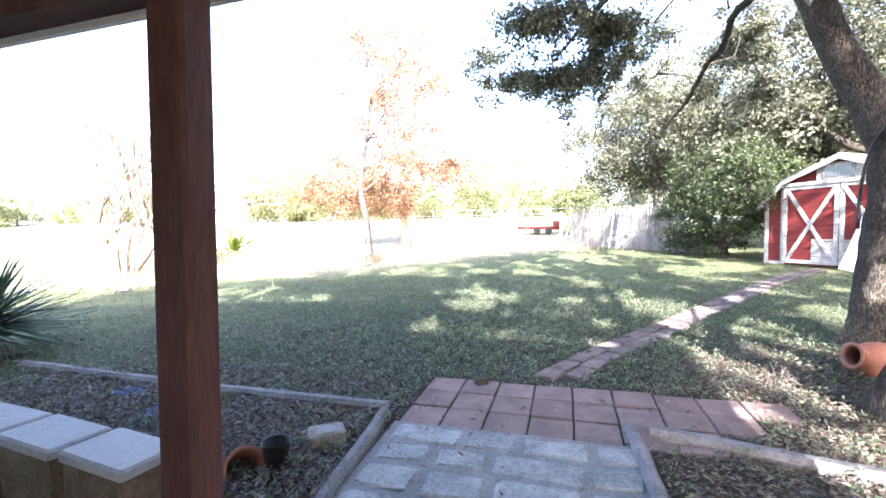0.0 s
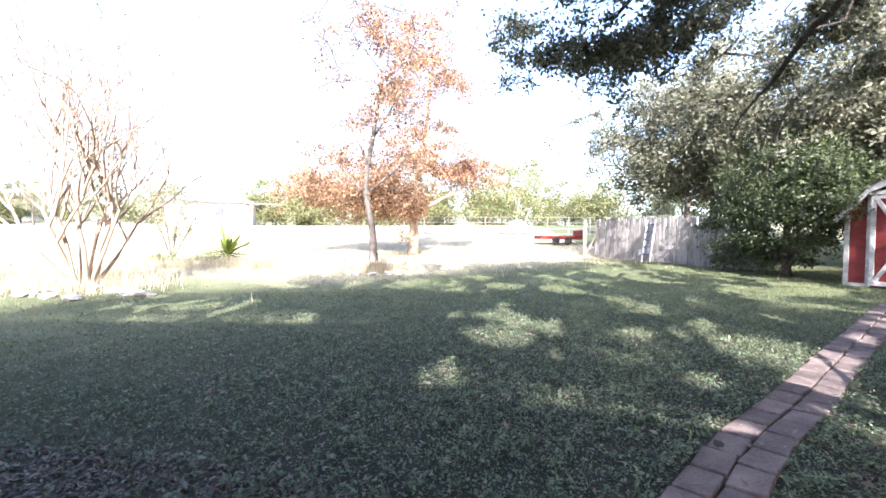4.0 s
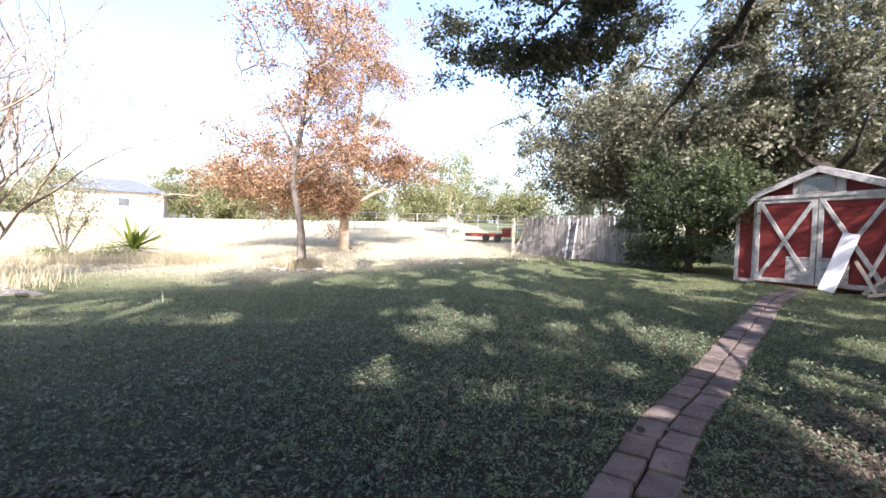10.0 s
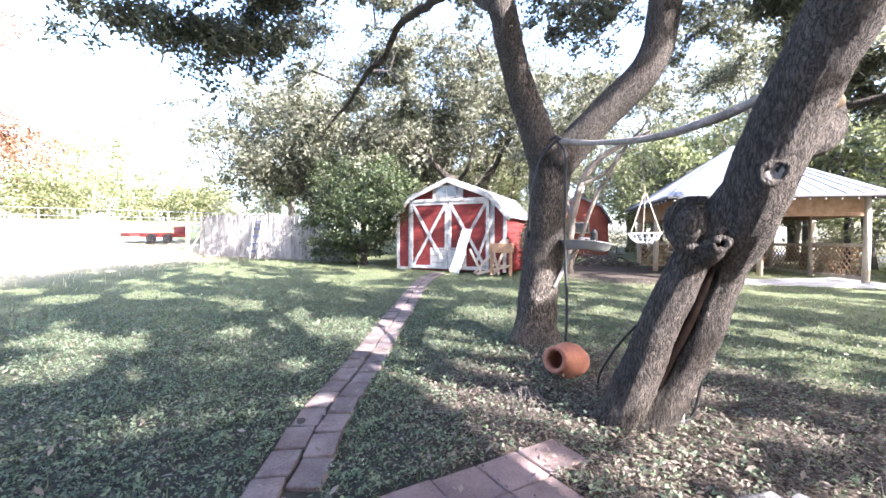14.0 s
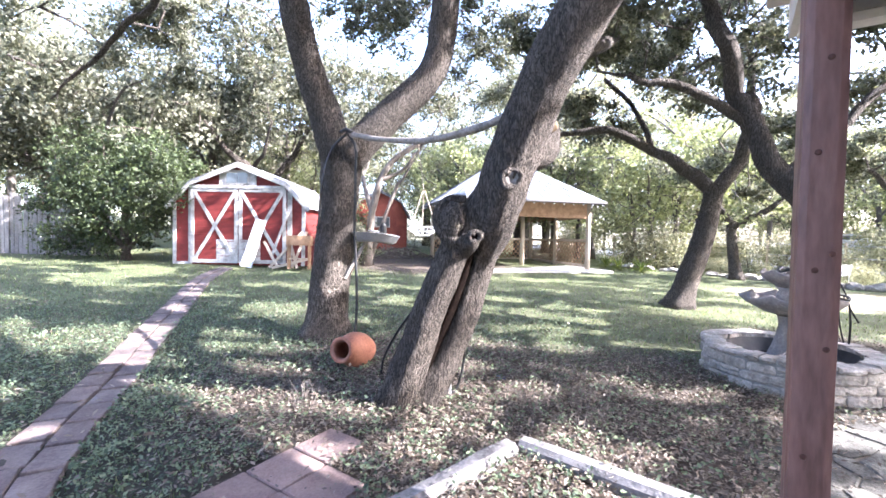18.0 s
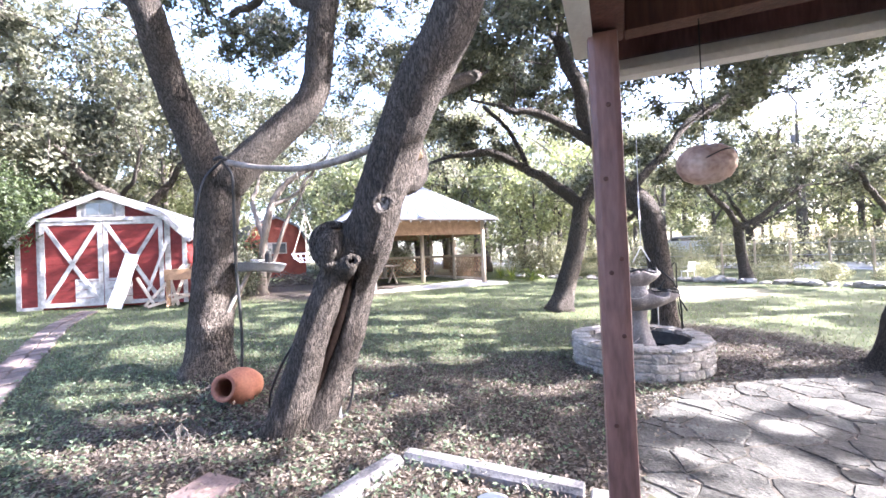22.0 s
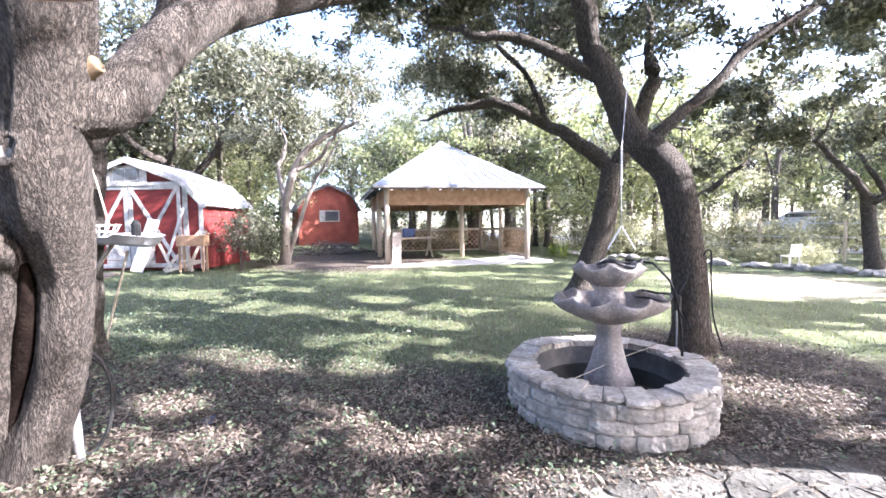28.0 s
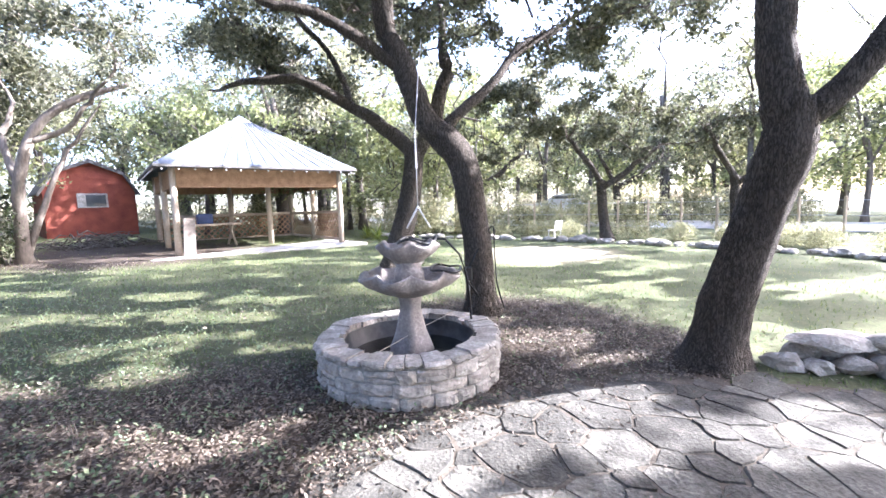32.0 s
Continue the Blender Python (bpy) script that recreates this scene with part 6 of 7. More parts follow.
# standpipe and hose against the leaning oak
tap = empty("standpipe", Matrix.Translation(on(3.4, 2.62)), "grey standpipe tap with a black garden hose", "tap")
part("pipe", Geo().tube([(0.0, 0, -0.03), (-0.01, 0, 0.16), (-0.005, 0.01, 0.3)], [0.026, 0.026, 0.022], 10), GALV, tap, smooth=True)
part("riser", Geo().tube([(-0.005, 0.01, 0.3), (0.02, 0.01, 0.6)], [0.02, 0.018], 8), BLACK, tap, "dark pipe above the sleeve", smooth=True)
part("tap_head", Geo().lathe([(0.02, 0.57), (0.03, 0.6), (0.02, 0.64), (0.03, 0.655), (0.012, 0.67)], 10, pose(0.02, 0.01, 0)), STEEL, tap, smooth=True)
for k in range(2):
    c = spline([(0.02, 0, 0.6, 0), (0.08, -0.05, 0.6 - 0.03 * k, 0), (0.13 + 0.02 * k, -0.09, 0.42, 0), (0.12, -0.08, 0.18, 0), (0.06, -0.04, 0.04, 0), (-0.02, 0.02, 0.02 + 0.02 * k, 0)], 8)
    part("hose", Geo().tube([p[:3] for p in c], [0.011] * len(c), 7), BLACK, tap, smooth=True)
c = spline([(-0.25, 0.06, 0.86, 0), (-0.14, 0.24, 0.72, 0), (0.02, 0.46, 0.48, 0), (0.2, 0.66, 0.2, 0), (0.26, 0.72, 0.02, 0)], 8)
part("hose", Geo().tube([p[:3] for p in c], [0.011] * len(c), 7), BLACK, tap, smooth=True)
line = empty("slack_string", pose(FX, FY, FZ), "slack pale string stretched across the basin", "string")
part("string", Geo().tube([(-0.6, 0.3, 0.362), (-0.2, 0.1, 0.33), (0.1, -0.1, 0.34), (0.4, -0.35, 0.355), (0.55, -0.45, 0.365)], [0.003] * 5, 5), ROPE, line)
part("tail", Geo().tube([(0.12, -0.12, 0.34), (0.14, -0.16, 0.26), (0.13, -0.17, 0.2)], [0.003] * 3, 5), ROPE, line)
# hook and chain over the fountain, and the cable on the oak behind it
chain = empty("hanging_chain", pose(5.28, -0.48, 0), "pale thin chain with a forked hook above the fountain", "chain")
part("chain", Geo().tube([(0.25, -0.1, 2.75), (0.1, -0.04, 2.3), (0.0, 0.0, 1.9), (0.0, 0.0, 1.31)], [0.0035] * 4, 5), STEEL, chain)
for s in (-1, 1):
    part("hook", Geo().tube([(0, 0, 1.31), (0.0, 0.06 * s, 1.2), (0.0, 0.1 * s, 1.13)], [0.007, 0.007, 0.005], 6), WHITE, chain)
part("beads", Geo().tube([(0.0, 0.0, 1.62 + 0.012 * i) for i in range(26)], [0.004 + 0.008 * (i % 2) for i in range(26)], 6), WHITE, chain)
box = empty("cable_box", Matrix.Translation((6.5, -1.12, 0.45)), "black outdoor socket box on a cable by the oak", "socket box")
part("case", Geo().box(0.09, 0.07, 0.15, None, 0.012), BLACK, box)
part("stake", Geo().tube([(0, 0, 0.01), (0, 0, -0.5)], [0.008] * 2, 6), STEEL, box)
c = spline([(0.02, 0, 0.13, 0), (0.1, -0.3, 0.6, 0), (0.14, -0.34, 0.3, 0), (0.2, -0.38, -0.1, 0), (0.3, -0.5, -0.47, 0)], 6)
part("cable", Geo().tube([p[:3] for p in c], [0.009] * len(c), 6), BLACK, box, smooth=True)

# ---------- bed by the porch ----------
rs = random.Random(31)


def block(name, x, y, sx, sy, sz, mat, rz, label, cat, dz=0.0, group=""):
    g = Geo().box(sx, sy, sz, None, min(sx, sy, sz) * 0.12)
    g.v = [(a + rs.uniform(-0.006, 0.006), b + rs.uniform(-0.006, 0.006), c) for a, b, c in g.v]
    ob = new(name, g.mesh(name, mat))
    ob.matrix_world = Matrix.Translation(on(x, y, dz)) @ pose(0, 0, 0, 0, 0, rz)
    return tagged(ob, label, cat, group)


for k in range(5):
    x, y, s = -1.58 - 0.5 * k, 2.06 + 0.19 * k, 0.48
    w = empty("stone_block", Matrix.Translation(on(x, y, -0.05)) @ pose(0, 0, 0, 0, 0, -19 + rs.uniform(-4, 4)), "brown stone block with a pale smooth top", "stone block", "block row by the bed")
    part("body", Geo().box(s, 0.26, 0.4, None, 0.015), BROWNSTONE, w)
    part("top_slab", Geo().box(s + 0.01, 0.29, 0.05, pose(0, 0, 0.402), 0.012), CONCRETE, w, "pale smooth slab")
pt = empty("flower_pot", Matrix.Translation(on(-1.22, 2.52, 0.02)) @ pose(0, 0, 0, 68, 0, 40), "small terracotta pot lying in the bed", "pot")
part("body", Geo().lathe([(0.07, -0.1), (0.1, 0.06), (0.115, 0.06), (0.118, 0.1), (0.1, 0.1), (0.085, 0.02), (0.06, -0.08)], 24), TERRA, pt, smooth=True)
pt = empty("dark_pot", Matrix.Translation(on(-1.02, 2.56, -0.01)), "dark upright nursery pot in the bed", "pot")
part("body", Geo().lathe([(0.06, 0), (0.085, 0.16), (0.09, 0.165), (0.08, 0.16), (0.055, 0.02)], 18), BLACK, pt, smooth=True)
block("grey_stone", -0.78, 2.8, 0.24, 0.16, 0.13, STONE, 25, "grey stone lying in the leaf litter", "stone", -0.02)
g = Geo()
for i in range(9):
    for j in range(7):
        u, v = i / 8, j / 6
        g.v.append((u * 0.26 - 0.13, v * 0.17 - 0.085, 0.01 + 0.05 * abs(noise.noise(Vector((u * 4, v * 4, 2)))) * math.sin(math.pi * u) + 0.02 * math.sin(v * 9)))
g.f = [(i * 7 + j, (i + 1) * 7 + j, (i + 1) * 7 + j + 1, i * 7 + j + 1) for i in range(8) for j in range(6)]
tarp = new("plastic_scrap", g.mesh("plastic_scrap", BLUE, True))
tarp.matrix_world = Matrix.Translation(on(-2.78, 3.75)) @ pose(0, 0, 0, 0, 0, -15)
tagged(tarp, "crumpled dark blue plastic scrap in the bed", "plastic")
tarp2 = new("plastic_scrap", tarp.data)
tarp2.matrix_world = Matrix.Translation(on(-2.25, 3.35)) @ pose(0, 0, 0, 0, 0, 50)
tagged(tarp2, "crumpled dark blue plastic scrap in the bed", "plastic")
block("brick_piece", -0.02 + 0.35, 3.72, 0.11, 0.07, 0.05, MORTAR, 20, "broken dark brick piece on the landing", "brick", 0.025)
lampost = empty("garden_pail", Matrix.Translation(on(2.1, 1.42)), "upturned pale plastic pail in the bed", "pail")
part("body", Geo().lathe([(0.11, 0), (0.09, 0.15), (0.085, 0.162), (0.04, 0.17), (0.01, 0.171)], 24), WHITE, lampost, smooth=True)
block("step_stone", 2.28, 0.82, 0.26, 0.2, 0.1, STONE, -15, "pale stone block at the foot of the post", "stone", -0.03)
blue = block("blue_scrap", 4.0, 2.3, 0.1, 0.06, 0.02, BLUE, 30, "small blue plastic scrap on the leaves", "plastic", 0.0)

# yucca and shrub at the end of the bed
def blades(name, x, y, n, length, width, mat, seed, label, cat, base=0.25, up=0.55, stem=0.0):
    """Sword-shaped leaves in a rosette."""
    r = np.random.default_rng(seed)
    ob = empty(name, Matrix.Translation(on(x, y)), label, cat)
    if stem:
        part("stem", Geo().tube([(0, 0, 0), (0.02, 0, stem)], [0.11, 0.09], 10, wob=0.2), BARK_PALE, ob, smooth=True)
    g = Geo()
    for k in range(n):
        a, e = r.uniform(0, 6.283), math.asin(np.clip(r.uniform(-0.25, 1.0) ** 1.0 if up < 1 else r.uniform(0.1, 1), -0.9, 0.99)) * up * 1.7
        L = length * r.uniform(0.7, 1.1)
        d, s = Vector((math.cos(a) * math.cos(e), math.sin(a) * math.cos(e), math.sin(e))), Vector((-math.sin(a), math.cos(a), 0))
        p0 = Vector((0, 0, stem + r.uniform(-0.15, 0.1) + base * 0.3))
        w, sag = width * r.uniform(0.8, 1.1), r.uniform(0.0, 0.12) * L
        k0 = len(g.v)
        for u, f in ((0.02, 0.7), (0.35, 1.0), (0.7, 0.7), (1.0, 0.04)):
            c = p0 + d * (L * u) - Vector((0, 0, sag * u * u))
            g.v += [tuple(c - s * w * f / 2), tuple(c - Vector((0, 0, w * 0.12))), tuple(c + s * w * f / 2)]
        for i in range(3):
            for j in range(2):
                g.f.append((k0 + i * 3 + j, k0 + i * 3 + j + 1, k0 + (i + 1) * 3 + j + 1, k0 + (i + 1) * 3 + j))
    part("leaves", g, mat, ob)
    return ob


blades("yucca", -5.35, 4.95, 260, 1.0, 0.055, LEAF_YUCCA, 5, "large dark spiky yucca at the end of the bed", "yucca", stem=0.32)
blades("yucca", -6.2, 4.9, 200, 0.95, 0.055, LEAF_YUCCA, 6, "dark spiky yucca behind the timber edging", "yucca", stem=0.36)
blades("sago_palm", -9.7, 19.9, 60, 1.35, 0.16, LEAF_SAGO, 7, "yellow-green sago palm in the far bed", "palm", up=0.5, stem=0.25)
tree("broadleaf_shrub", "tall dark broad-leaved shrub by the house", [[(-6.9, 4.6, gz(-6.9, 4.6), 0.06), (-6.9, 4.7, 1.4, 0.04), (-6.8, 4.8, 2.8, 0.02)], [(-6.9, 4.6, 0.6, 0.04), (-6.2, 5.0, 2.2, 0.015)]],
     [(-6.9, 4.7, 2.2, 0.9, 0.9, 0.9, 2), (-6.9, 4.6, 1.2, 0.8, 0.9, 0.8, 1)], 80, 26, 0.13, LEAF_CEDAR, BARK, 71, 0.16, 7, category="shrub", slim=0.5)
tree("open_shrub", "thin upright grey-leaved shrub in the far bed", [[(-11.6, 19.2, gz(-11.6, 19.2), 0.05), (-11.5, 19.2, 1.4, 0.035), (-11.1, 19.2, 2.9, 0.012)], [(-11.6, 19.2, 0.2, 0.04), (-12.7, 19.2, 2.7, 0.012)], [(-11.6, 19.2, 0.2, 0.04), (-12.0, 19.0, 3.0, 0.012)], [(-11.6, 19.2, 0.3, 0.035), (-10.6, 19.3, 2.2, 0.012)]],
     [(-11.6, 19.2, 2.2, 1.4, 1.1, 1.2, 1)], 190, 18, 0.1, LEAF_WOOD, BARK_FAR, 72, 0.18, 6, category="shrub", thick=0.018)
tree("low_shrub", "low green border planting in the far bed", [[(-10.4, 17.6, gz(-10.4, 17.6), 0.02), (-10.4, 17.6, 0.4, 0.01)]], [(-11.0, 17.8, 0.3, 1.1, 0.5, 0.3, 1), (-9.4, 17.9, 0.3, 1.0, 0.5, 0.3, 1)], 60, 30, 0.1, LEAF_GREEN, BARK_FAR, 73, 0.16, 5, category="shrub", thick=0.01)
tree("young_tree", "slender young tree in yellow-green leaf", [[(4.3, 31.5, gz(4.3, 31.5), 0.1), (4.3, 31.5, 3.2, 0.07), (4.6, 31.5, 6.0, 0.03)], [(4.3, 31.5, 1.4, 0.05), (5.4, 31.5, 4.0, 0.02)]],
     [(4.6, 31.5, 5.4, 1.5, 1.5, 2.4, 1)], 100, 30, 0.16, LEAF_GREEN, BARK_PALE, 74, 0.3, 7, slim=0.6)

# stone rings
def boulder(x, y, s, mat, seed, label, cat="rock", group="", dz=-0.03, flat=0.6):
    r = random.Random(seed)
    bm = bmesh.new()
    bmesh.ops.create_icosphere(bm, subdivisions=2, radius=1)
    o = Vector((r.uniform(0, 50), r.uniform(0, 50), r.uniform(0, 50)))
    for v in bm.verts:
        k = 1 + 0.45 * noise.noise(v.co * 1.1 + o) + 0.15 * noise.noise(v.co * 2.7 + o)
        v.co = Vector((v.co.x * s[0] * k, v.co.y * s[1] * k, (v.co.z * k + 0.9) * s[2] * 0.55))
    me = bpy.data.meshes.new("rock")
    bm.to_mesh(me)
    bm.free()
    me.materials.append(mat)
    ob = new("rock", me)
    ob.matrix_world = Matrix.Translation(on(x, y, dz)) @ pose(0, 0, 0, 0, 0, r.uniform(0, 360))
    return tagged(ob, label, cat, group)


r9 = random.Random(9)
for k in range(9):
    a = 2 * math.pi * k / 9
    boulder(-2.6 + 0.75 * math.cos(a), 15.1 + 0.75 * math.sin(a), (0.16, 0.12, 0.12), STONE, 100 + k, "pale limestone in a ring round the young oak", group="stone ring")
for k in range(16):
    a = 2 * math.pi * k / 16
    boulder(-8.2 + 2.0 * math.cos(a) * (0.7 + 0.3 * math.sin(3 * k)), 10.6 + 0.8 * math.sin(a) * (0.6 + 0.4 * math.sin(5 * k)), (0.2, 0.15, 0.12), STONE, 120 + k, "pale limestone edging the crape myrtle bed", group="bed edging stones")
for k in range(10):
    boulder(-11.8 + 0.45 * k, 17.2 + 0.1 * math.sin(k), (0.22, 0.16, 0.16), STONE, 140 + k, "pale limestone edging the palm bed", group="bed edging stones")
# stacked rocks beside the patio oak
for k, (x, y, sx, sy, sz, dz) in enumerate(((4.72, -3.42, 0.15, 0.12, 0.15, 0), (4.62, -3.62, 0.12, 0.1, 0.12, 0), (4.85, -3.7, 0.17, 0.14, 0.17, 0.0), (4.55, -3.85, 0.15, 0.12, 0.15, 0.0), (4.8, -3.95, 0.2, 0.15, 0.18, 0.0), (4.4, -4.05, 0.2, 0.14, 0.17, 0), (4.65, -4.25, 0.22, 0.17, 0.2, 0.0), (4.72, -3.85, 0.34, 0.2, 0.12, 0.17), (4.5, -4.45, 0.24, 0.18, 0.2, 0.0), (4.55, -4.2, 0.2, 0.16, 0.14, 0.16), (4.3, -4.4, 0.18, 0.14, 0.16, 0))):
    boulder(x, y, (sx, sy, sz), STONE, 200 + k, "grey limestone rock in a low dry-stacked wall", group="dry stone edging", dz=dz - 0.02)
# stones and logs along the far bed
bedline = spline([(18.5, 0.4, 0, 0), (16.2, -3.6, 0, 0), (14.0, -6.2, 0, 0), (11.0, -8.8, 0, 0), (8.6, -9.9, 0, 0), (6.0, -10.8, 0, 0)], 12)
for k, p in enumerate(bedline):
    s = r9.uniform(0.16, 0.3)
    boulder(p[0] + r9.uniform(-0.1, 0.1), p[1] + r9.uniform(-0.1, 0.1), (s, s * 0.7, s * 0.7), STONE, 300 + k, "rough limestone edging the far bed", group="far bed stones")
for k in range(26):
    p = bedline[min(len(bedline) - 1, int(k * len(bedline) / 26))]
    m = Matrix.Translation(on(p[0] + 0.9 + r9.uniform(-0.3, 0.8), p[1] - 0.7 + r9.uniform(-0.4, 0.2), -0.05)) @ pose(0, 0, 0, 0, 0, r9.uniform(0, 360)) @ Matrix.Scale(0.42, 4)
    copy_thing(brush, m).scale = (0.55, 0.55, 0.42)
# green strap-leaved plants by the gazebo
for k, (x, y) in enumerate(((16.9, 0.2), (17.6, 0.6), (16.3, -0.5), (17.2, -0.6))):
    blades("strap_plant", x, y, 50, 0.6, 0.05, LEAF_SAGO, 400 + k, "bright green strap-leaved plant by the gazebo", "plant")
chair = empty("garden_chair", Matrix.Translation(on(15.6, -5.75)) @ pose(0, 0, 0, 0, 0, 110) @ Matrix.Scale(0.66, 4), "white metal garden chair at the far bed", "chair")
part("seat", Geo().box(0.48, 0.46, 0.03, pose(0, 0, 0.4), 0.008), WHITE, chair)
part("backrest", Geo().box(0.48, 0.03, 0.45, pose(0, 0.24, 0.45, -10), 0.008), WHITE, chair)
for sx in (-0.21, 0.21):
    for sy in (-0.2, 0.2):
        part("leg", Geo().box(0.03, 0.03, 0.4, pose(sx, sy, 0), 0.003), WHITE, chair)

# ---------- far off ----------
road_way = spline([(34, 6, 0, 0), (25.5, -5.5, 0, 0), (20.0, -12.0, 0, 0), (13.0, -18.0, 0, 0), (2, -25, 0, 0)], 8)
g = Geo()
for i, p in enumerate(road_way):
    q = road_way[min(i + 1, len(road_way) - 1)]
    o = road_way[max(i - 1, 0)]
    d = Vector((q[0] - o[0], q[1] - o[1])).normalized()
    for s in (-2.4, 2.4):
        x, y = p[0] - d.y * s, p[1] + d.x * s
        g.v.append((x, y, float(ground_z(x, y)) + 0.02))
g.f = [(2 * i, 2 * i + 2, 2 * i + 3, 2 * i + 1) for i in range(len(road_way) - 1)]
tagged(part("road", g, CONCRETE), "pale paved road beyond the bed", "road", kind="structure")


def car(x, y, rz, paint):
    c = empty("parked_car", Matrix.Translation(on(x, y, 0.03)) @ pose(0, 0, 0, 0, 0, rz), "white saloon car parked on the far road", "car")
    g = Geo()
    prof = [(-2.2, 0.35), (-2.25, 0.7), (-2.1, 0.95), (-1.5, 1.0), (-0.9, 1.42), (0.5, 1.45), (1.15, 1.02), (2.0, 0.9), (2.25, 0.65), (2.2, 0.35)]
    for y0, k in ((-0.85, 1.0), (-0.8, 1.0), (0.8, 1.0), (0.85, 1.0)):
        g.v += [(px, y0 * (0.82 if pz > 1.2 else 1), pz) for px, pz in prof]
    n = len(prof)
    for r in range(3):
        g.f += [(r * n + i, r * n + (i + 1) % n, (r + 1) * n + (i + 1) % n, (r + 1) * n + i) for i in range(n)]
    g.f += [tuple(range(n)), tuple(range(4 * n - 1, 3 * n - 1, -1))]
    part("body", g, paint, c)
    for s in (-1, 1):
        part("side_window", Geo().box(1.7, 0.02, 0.3, pose(-0.2, s * 0.79, 1.03), 0.02), GLASS, c)
        for wx in (-1.35, 1.35):
            part("wheel", Geo().lathe([(0.31, -0.1), (0.33, -0.06), (0.33, 0.06), (0.31, 0.1)], 18, pose(wx, s * 0.75, 0.31, 90)), BLACK, c)
    return c


car(27.0, -11.4, -125, WHITE)
# wire fence along the road
wf = empty("wire_fence", Matrix.Translation(on(17, -6)), "thin wire fence on wooden stakes by the road", "fence")
wp = wf.matrix_basis.translation
fl = spline([(21.5, 0.0, 0, 0), (18.6, -5.0, 0, 0), (15.4, -9.0, 0, 0), (11.5, -12.0, 0, 0), (7.0, -13.4, 0, 0)], 5)
for k, p in enumerate(fl):
    b = on(p[0], p[1]) - wp
    part("stake", Geo().box(0.06, 0.06, 1.25, pose(b.x, b.y, b.z - 0.05), 0.004), POSTWOOD, wf)
for h in (0.3, 0.7, 1.1):
    part("wire", Geo().tube([on(p[0], p[1], h) - wp for p in fl], [0.008] * len(fl), 4), STEEL, wf)
fh = empty("neighbour_house", Matrix.Translation(on(-27.5, 50.5)) @ pose(0, 0, 0, 0, 0, 22), "white single-storey house with a low hipped roof", "house")
part("wall", Geo().box(8.4, 7, 2.6, pose(0, 0, -0.3)), HOUSEWALL, fh)
part("roof", Geo().put([(-4.8, -4, 2.3), (4.8, -4, 2.3), (4.8, 4, 2.3), (-4.8, 4, 2.3), (-1.6, 0, 3.8), (1.6, 0, 3.8)], [(0, 1, 5, 4), (1, 2, 5), (2, 3, 4, 5), (3, 0, 4), (3, 2, 1, 0)]), TIN, fh)
for x in (-2.5, 1.0):
    w = part("window", Geo().box(1.1, 0.06, 1.0, pose(x, -3.52, 0.8), 0.01), WHITE, fh)
    part("pane", Geo().box(0.9, 0.02, 0.8, pose(x, -3.56, 0.9)), GLASS, w)
# pale mesh fence across the field and a red trailer
cf = empty("mesh_fence", Matrix.Translation(on(4, 36)), "pale chain-link fence across the field", "fence")
cb = cf.matrix_basis.translation
for k in range(12):
    b = on(-4 + 1.6 * k, 36 - 0.1 * k) - cb
    part("post", Geo().tube([b, b + Vector((0, 0, 1.4))], [0.035] * 2, 6), STEEL, cf)
for h in (0.1, 0.5, 0.95, 1.38):
    part("rail", Geo().tube([on(-4 + 1.6 * k, 36 - 0.1 * k, h) - cb for k in range(12)], [0.02] * 12, 5), STEEL, cf)
tr = empty("red_trailer", Matrix.Translation(on(6.6, 29.5)) @ pose(0, 0, 0, 0, 0, 8) @ Matrix.Scale(0.8, 4), "low red flatbed trailer parked on the grass", "trailer")
part("bed", Geo().box(3.4, 1.6, 0.28, pose(0, 0, 0.4), 0.03), SHED_RED, tr)
part("headboard", Geo().box(0.1, 1.6, 0.5, pose(1.65, 0, 0.66), 0.02), SHED_RED, tr)
for sx in (-0.5, 0.5):
    part("wheel", Geo().lathe([(0.28, -0.08), (0.3, -0.05), (0.3, 0.05), (0.28, 0.08)], 16, pose(sx, -0.86, 0.3, 90)), BLACK, tr)

# dry stalks and twigs among the leaves
r12 = random.Random(12)
for k, (x, y) in enumerate(((2.82, 3.6), (2.7, 3.45), (2.95, 3.5), (3.55, 1.9), (3.2, 1.6), (2.7, 1.3), (4.3, 1.6), (4.8, 3.2), (-1.6, 2.9))):
    g = Geo()
    for j in range(8):
        a, L = r12.uniform(0, 6.28), r12.uniform(0.1, 0.34)
        g.tube([(0.03 * math.cos(a), 0.03 * math.sin(a), 0.0), (0.3 * L * math.cos(a), 0.3 * L * math.sin(a), 0.05 + r12.uniform(0, 0.5) * L), (0.7 * L * math.cos(a + 0.3), 0.7 * L * math.sin(a + 0.3), 0.05 + r12.uniform(0, 0.6) * L), (L * math.cos(a + 0.4), L * math.sin(a + 0.4), 0.03 + 0.2 * L)], [0.003, 0.0025, 0.002, 0.001], 5)
    ob = new("dry_twigs", g.mesh("dry_twigs", BARK_FAR))
    ob.matrix_world = Matrix.Translation(on(x, y))
    tagged(ob, "tuft of dry pale stalks among fallen leaves", "twigs", "dry stalks", "stuff")

# ---------- paving ----------
WALK = pose(0, 0, 0, 0, 0, -16)


def wk(a, b):
    p = WALK @ Vector((a, b, 0))
    return p.x, p.y


def tilt_on(x, y, dz, rz, rr, k=0.6):
    return Matrix.Translation(on(x, y, dz)) @ pose(0, 0, 0, 1.6 + rr.uniform(-k, k), -1.15 + rr.uniform(-k, k), rz)


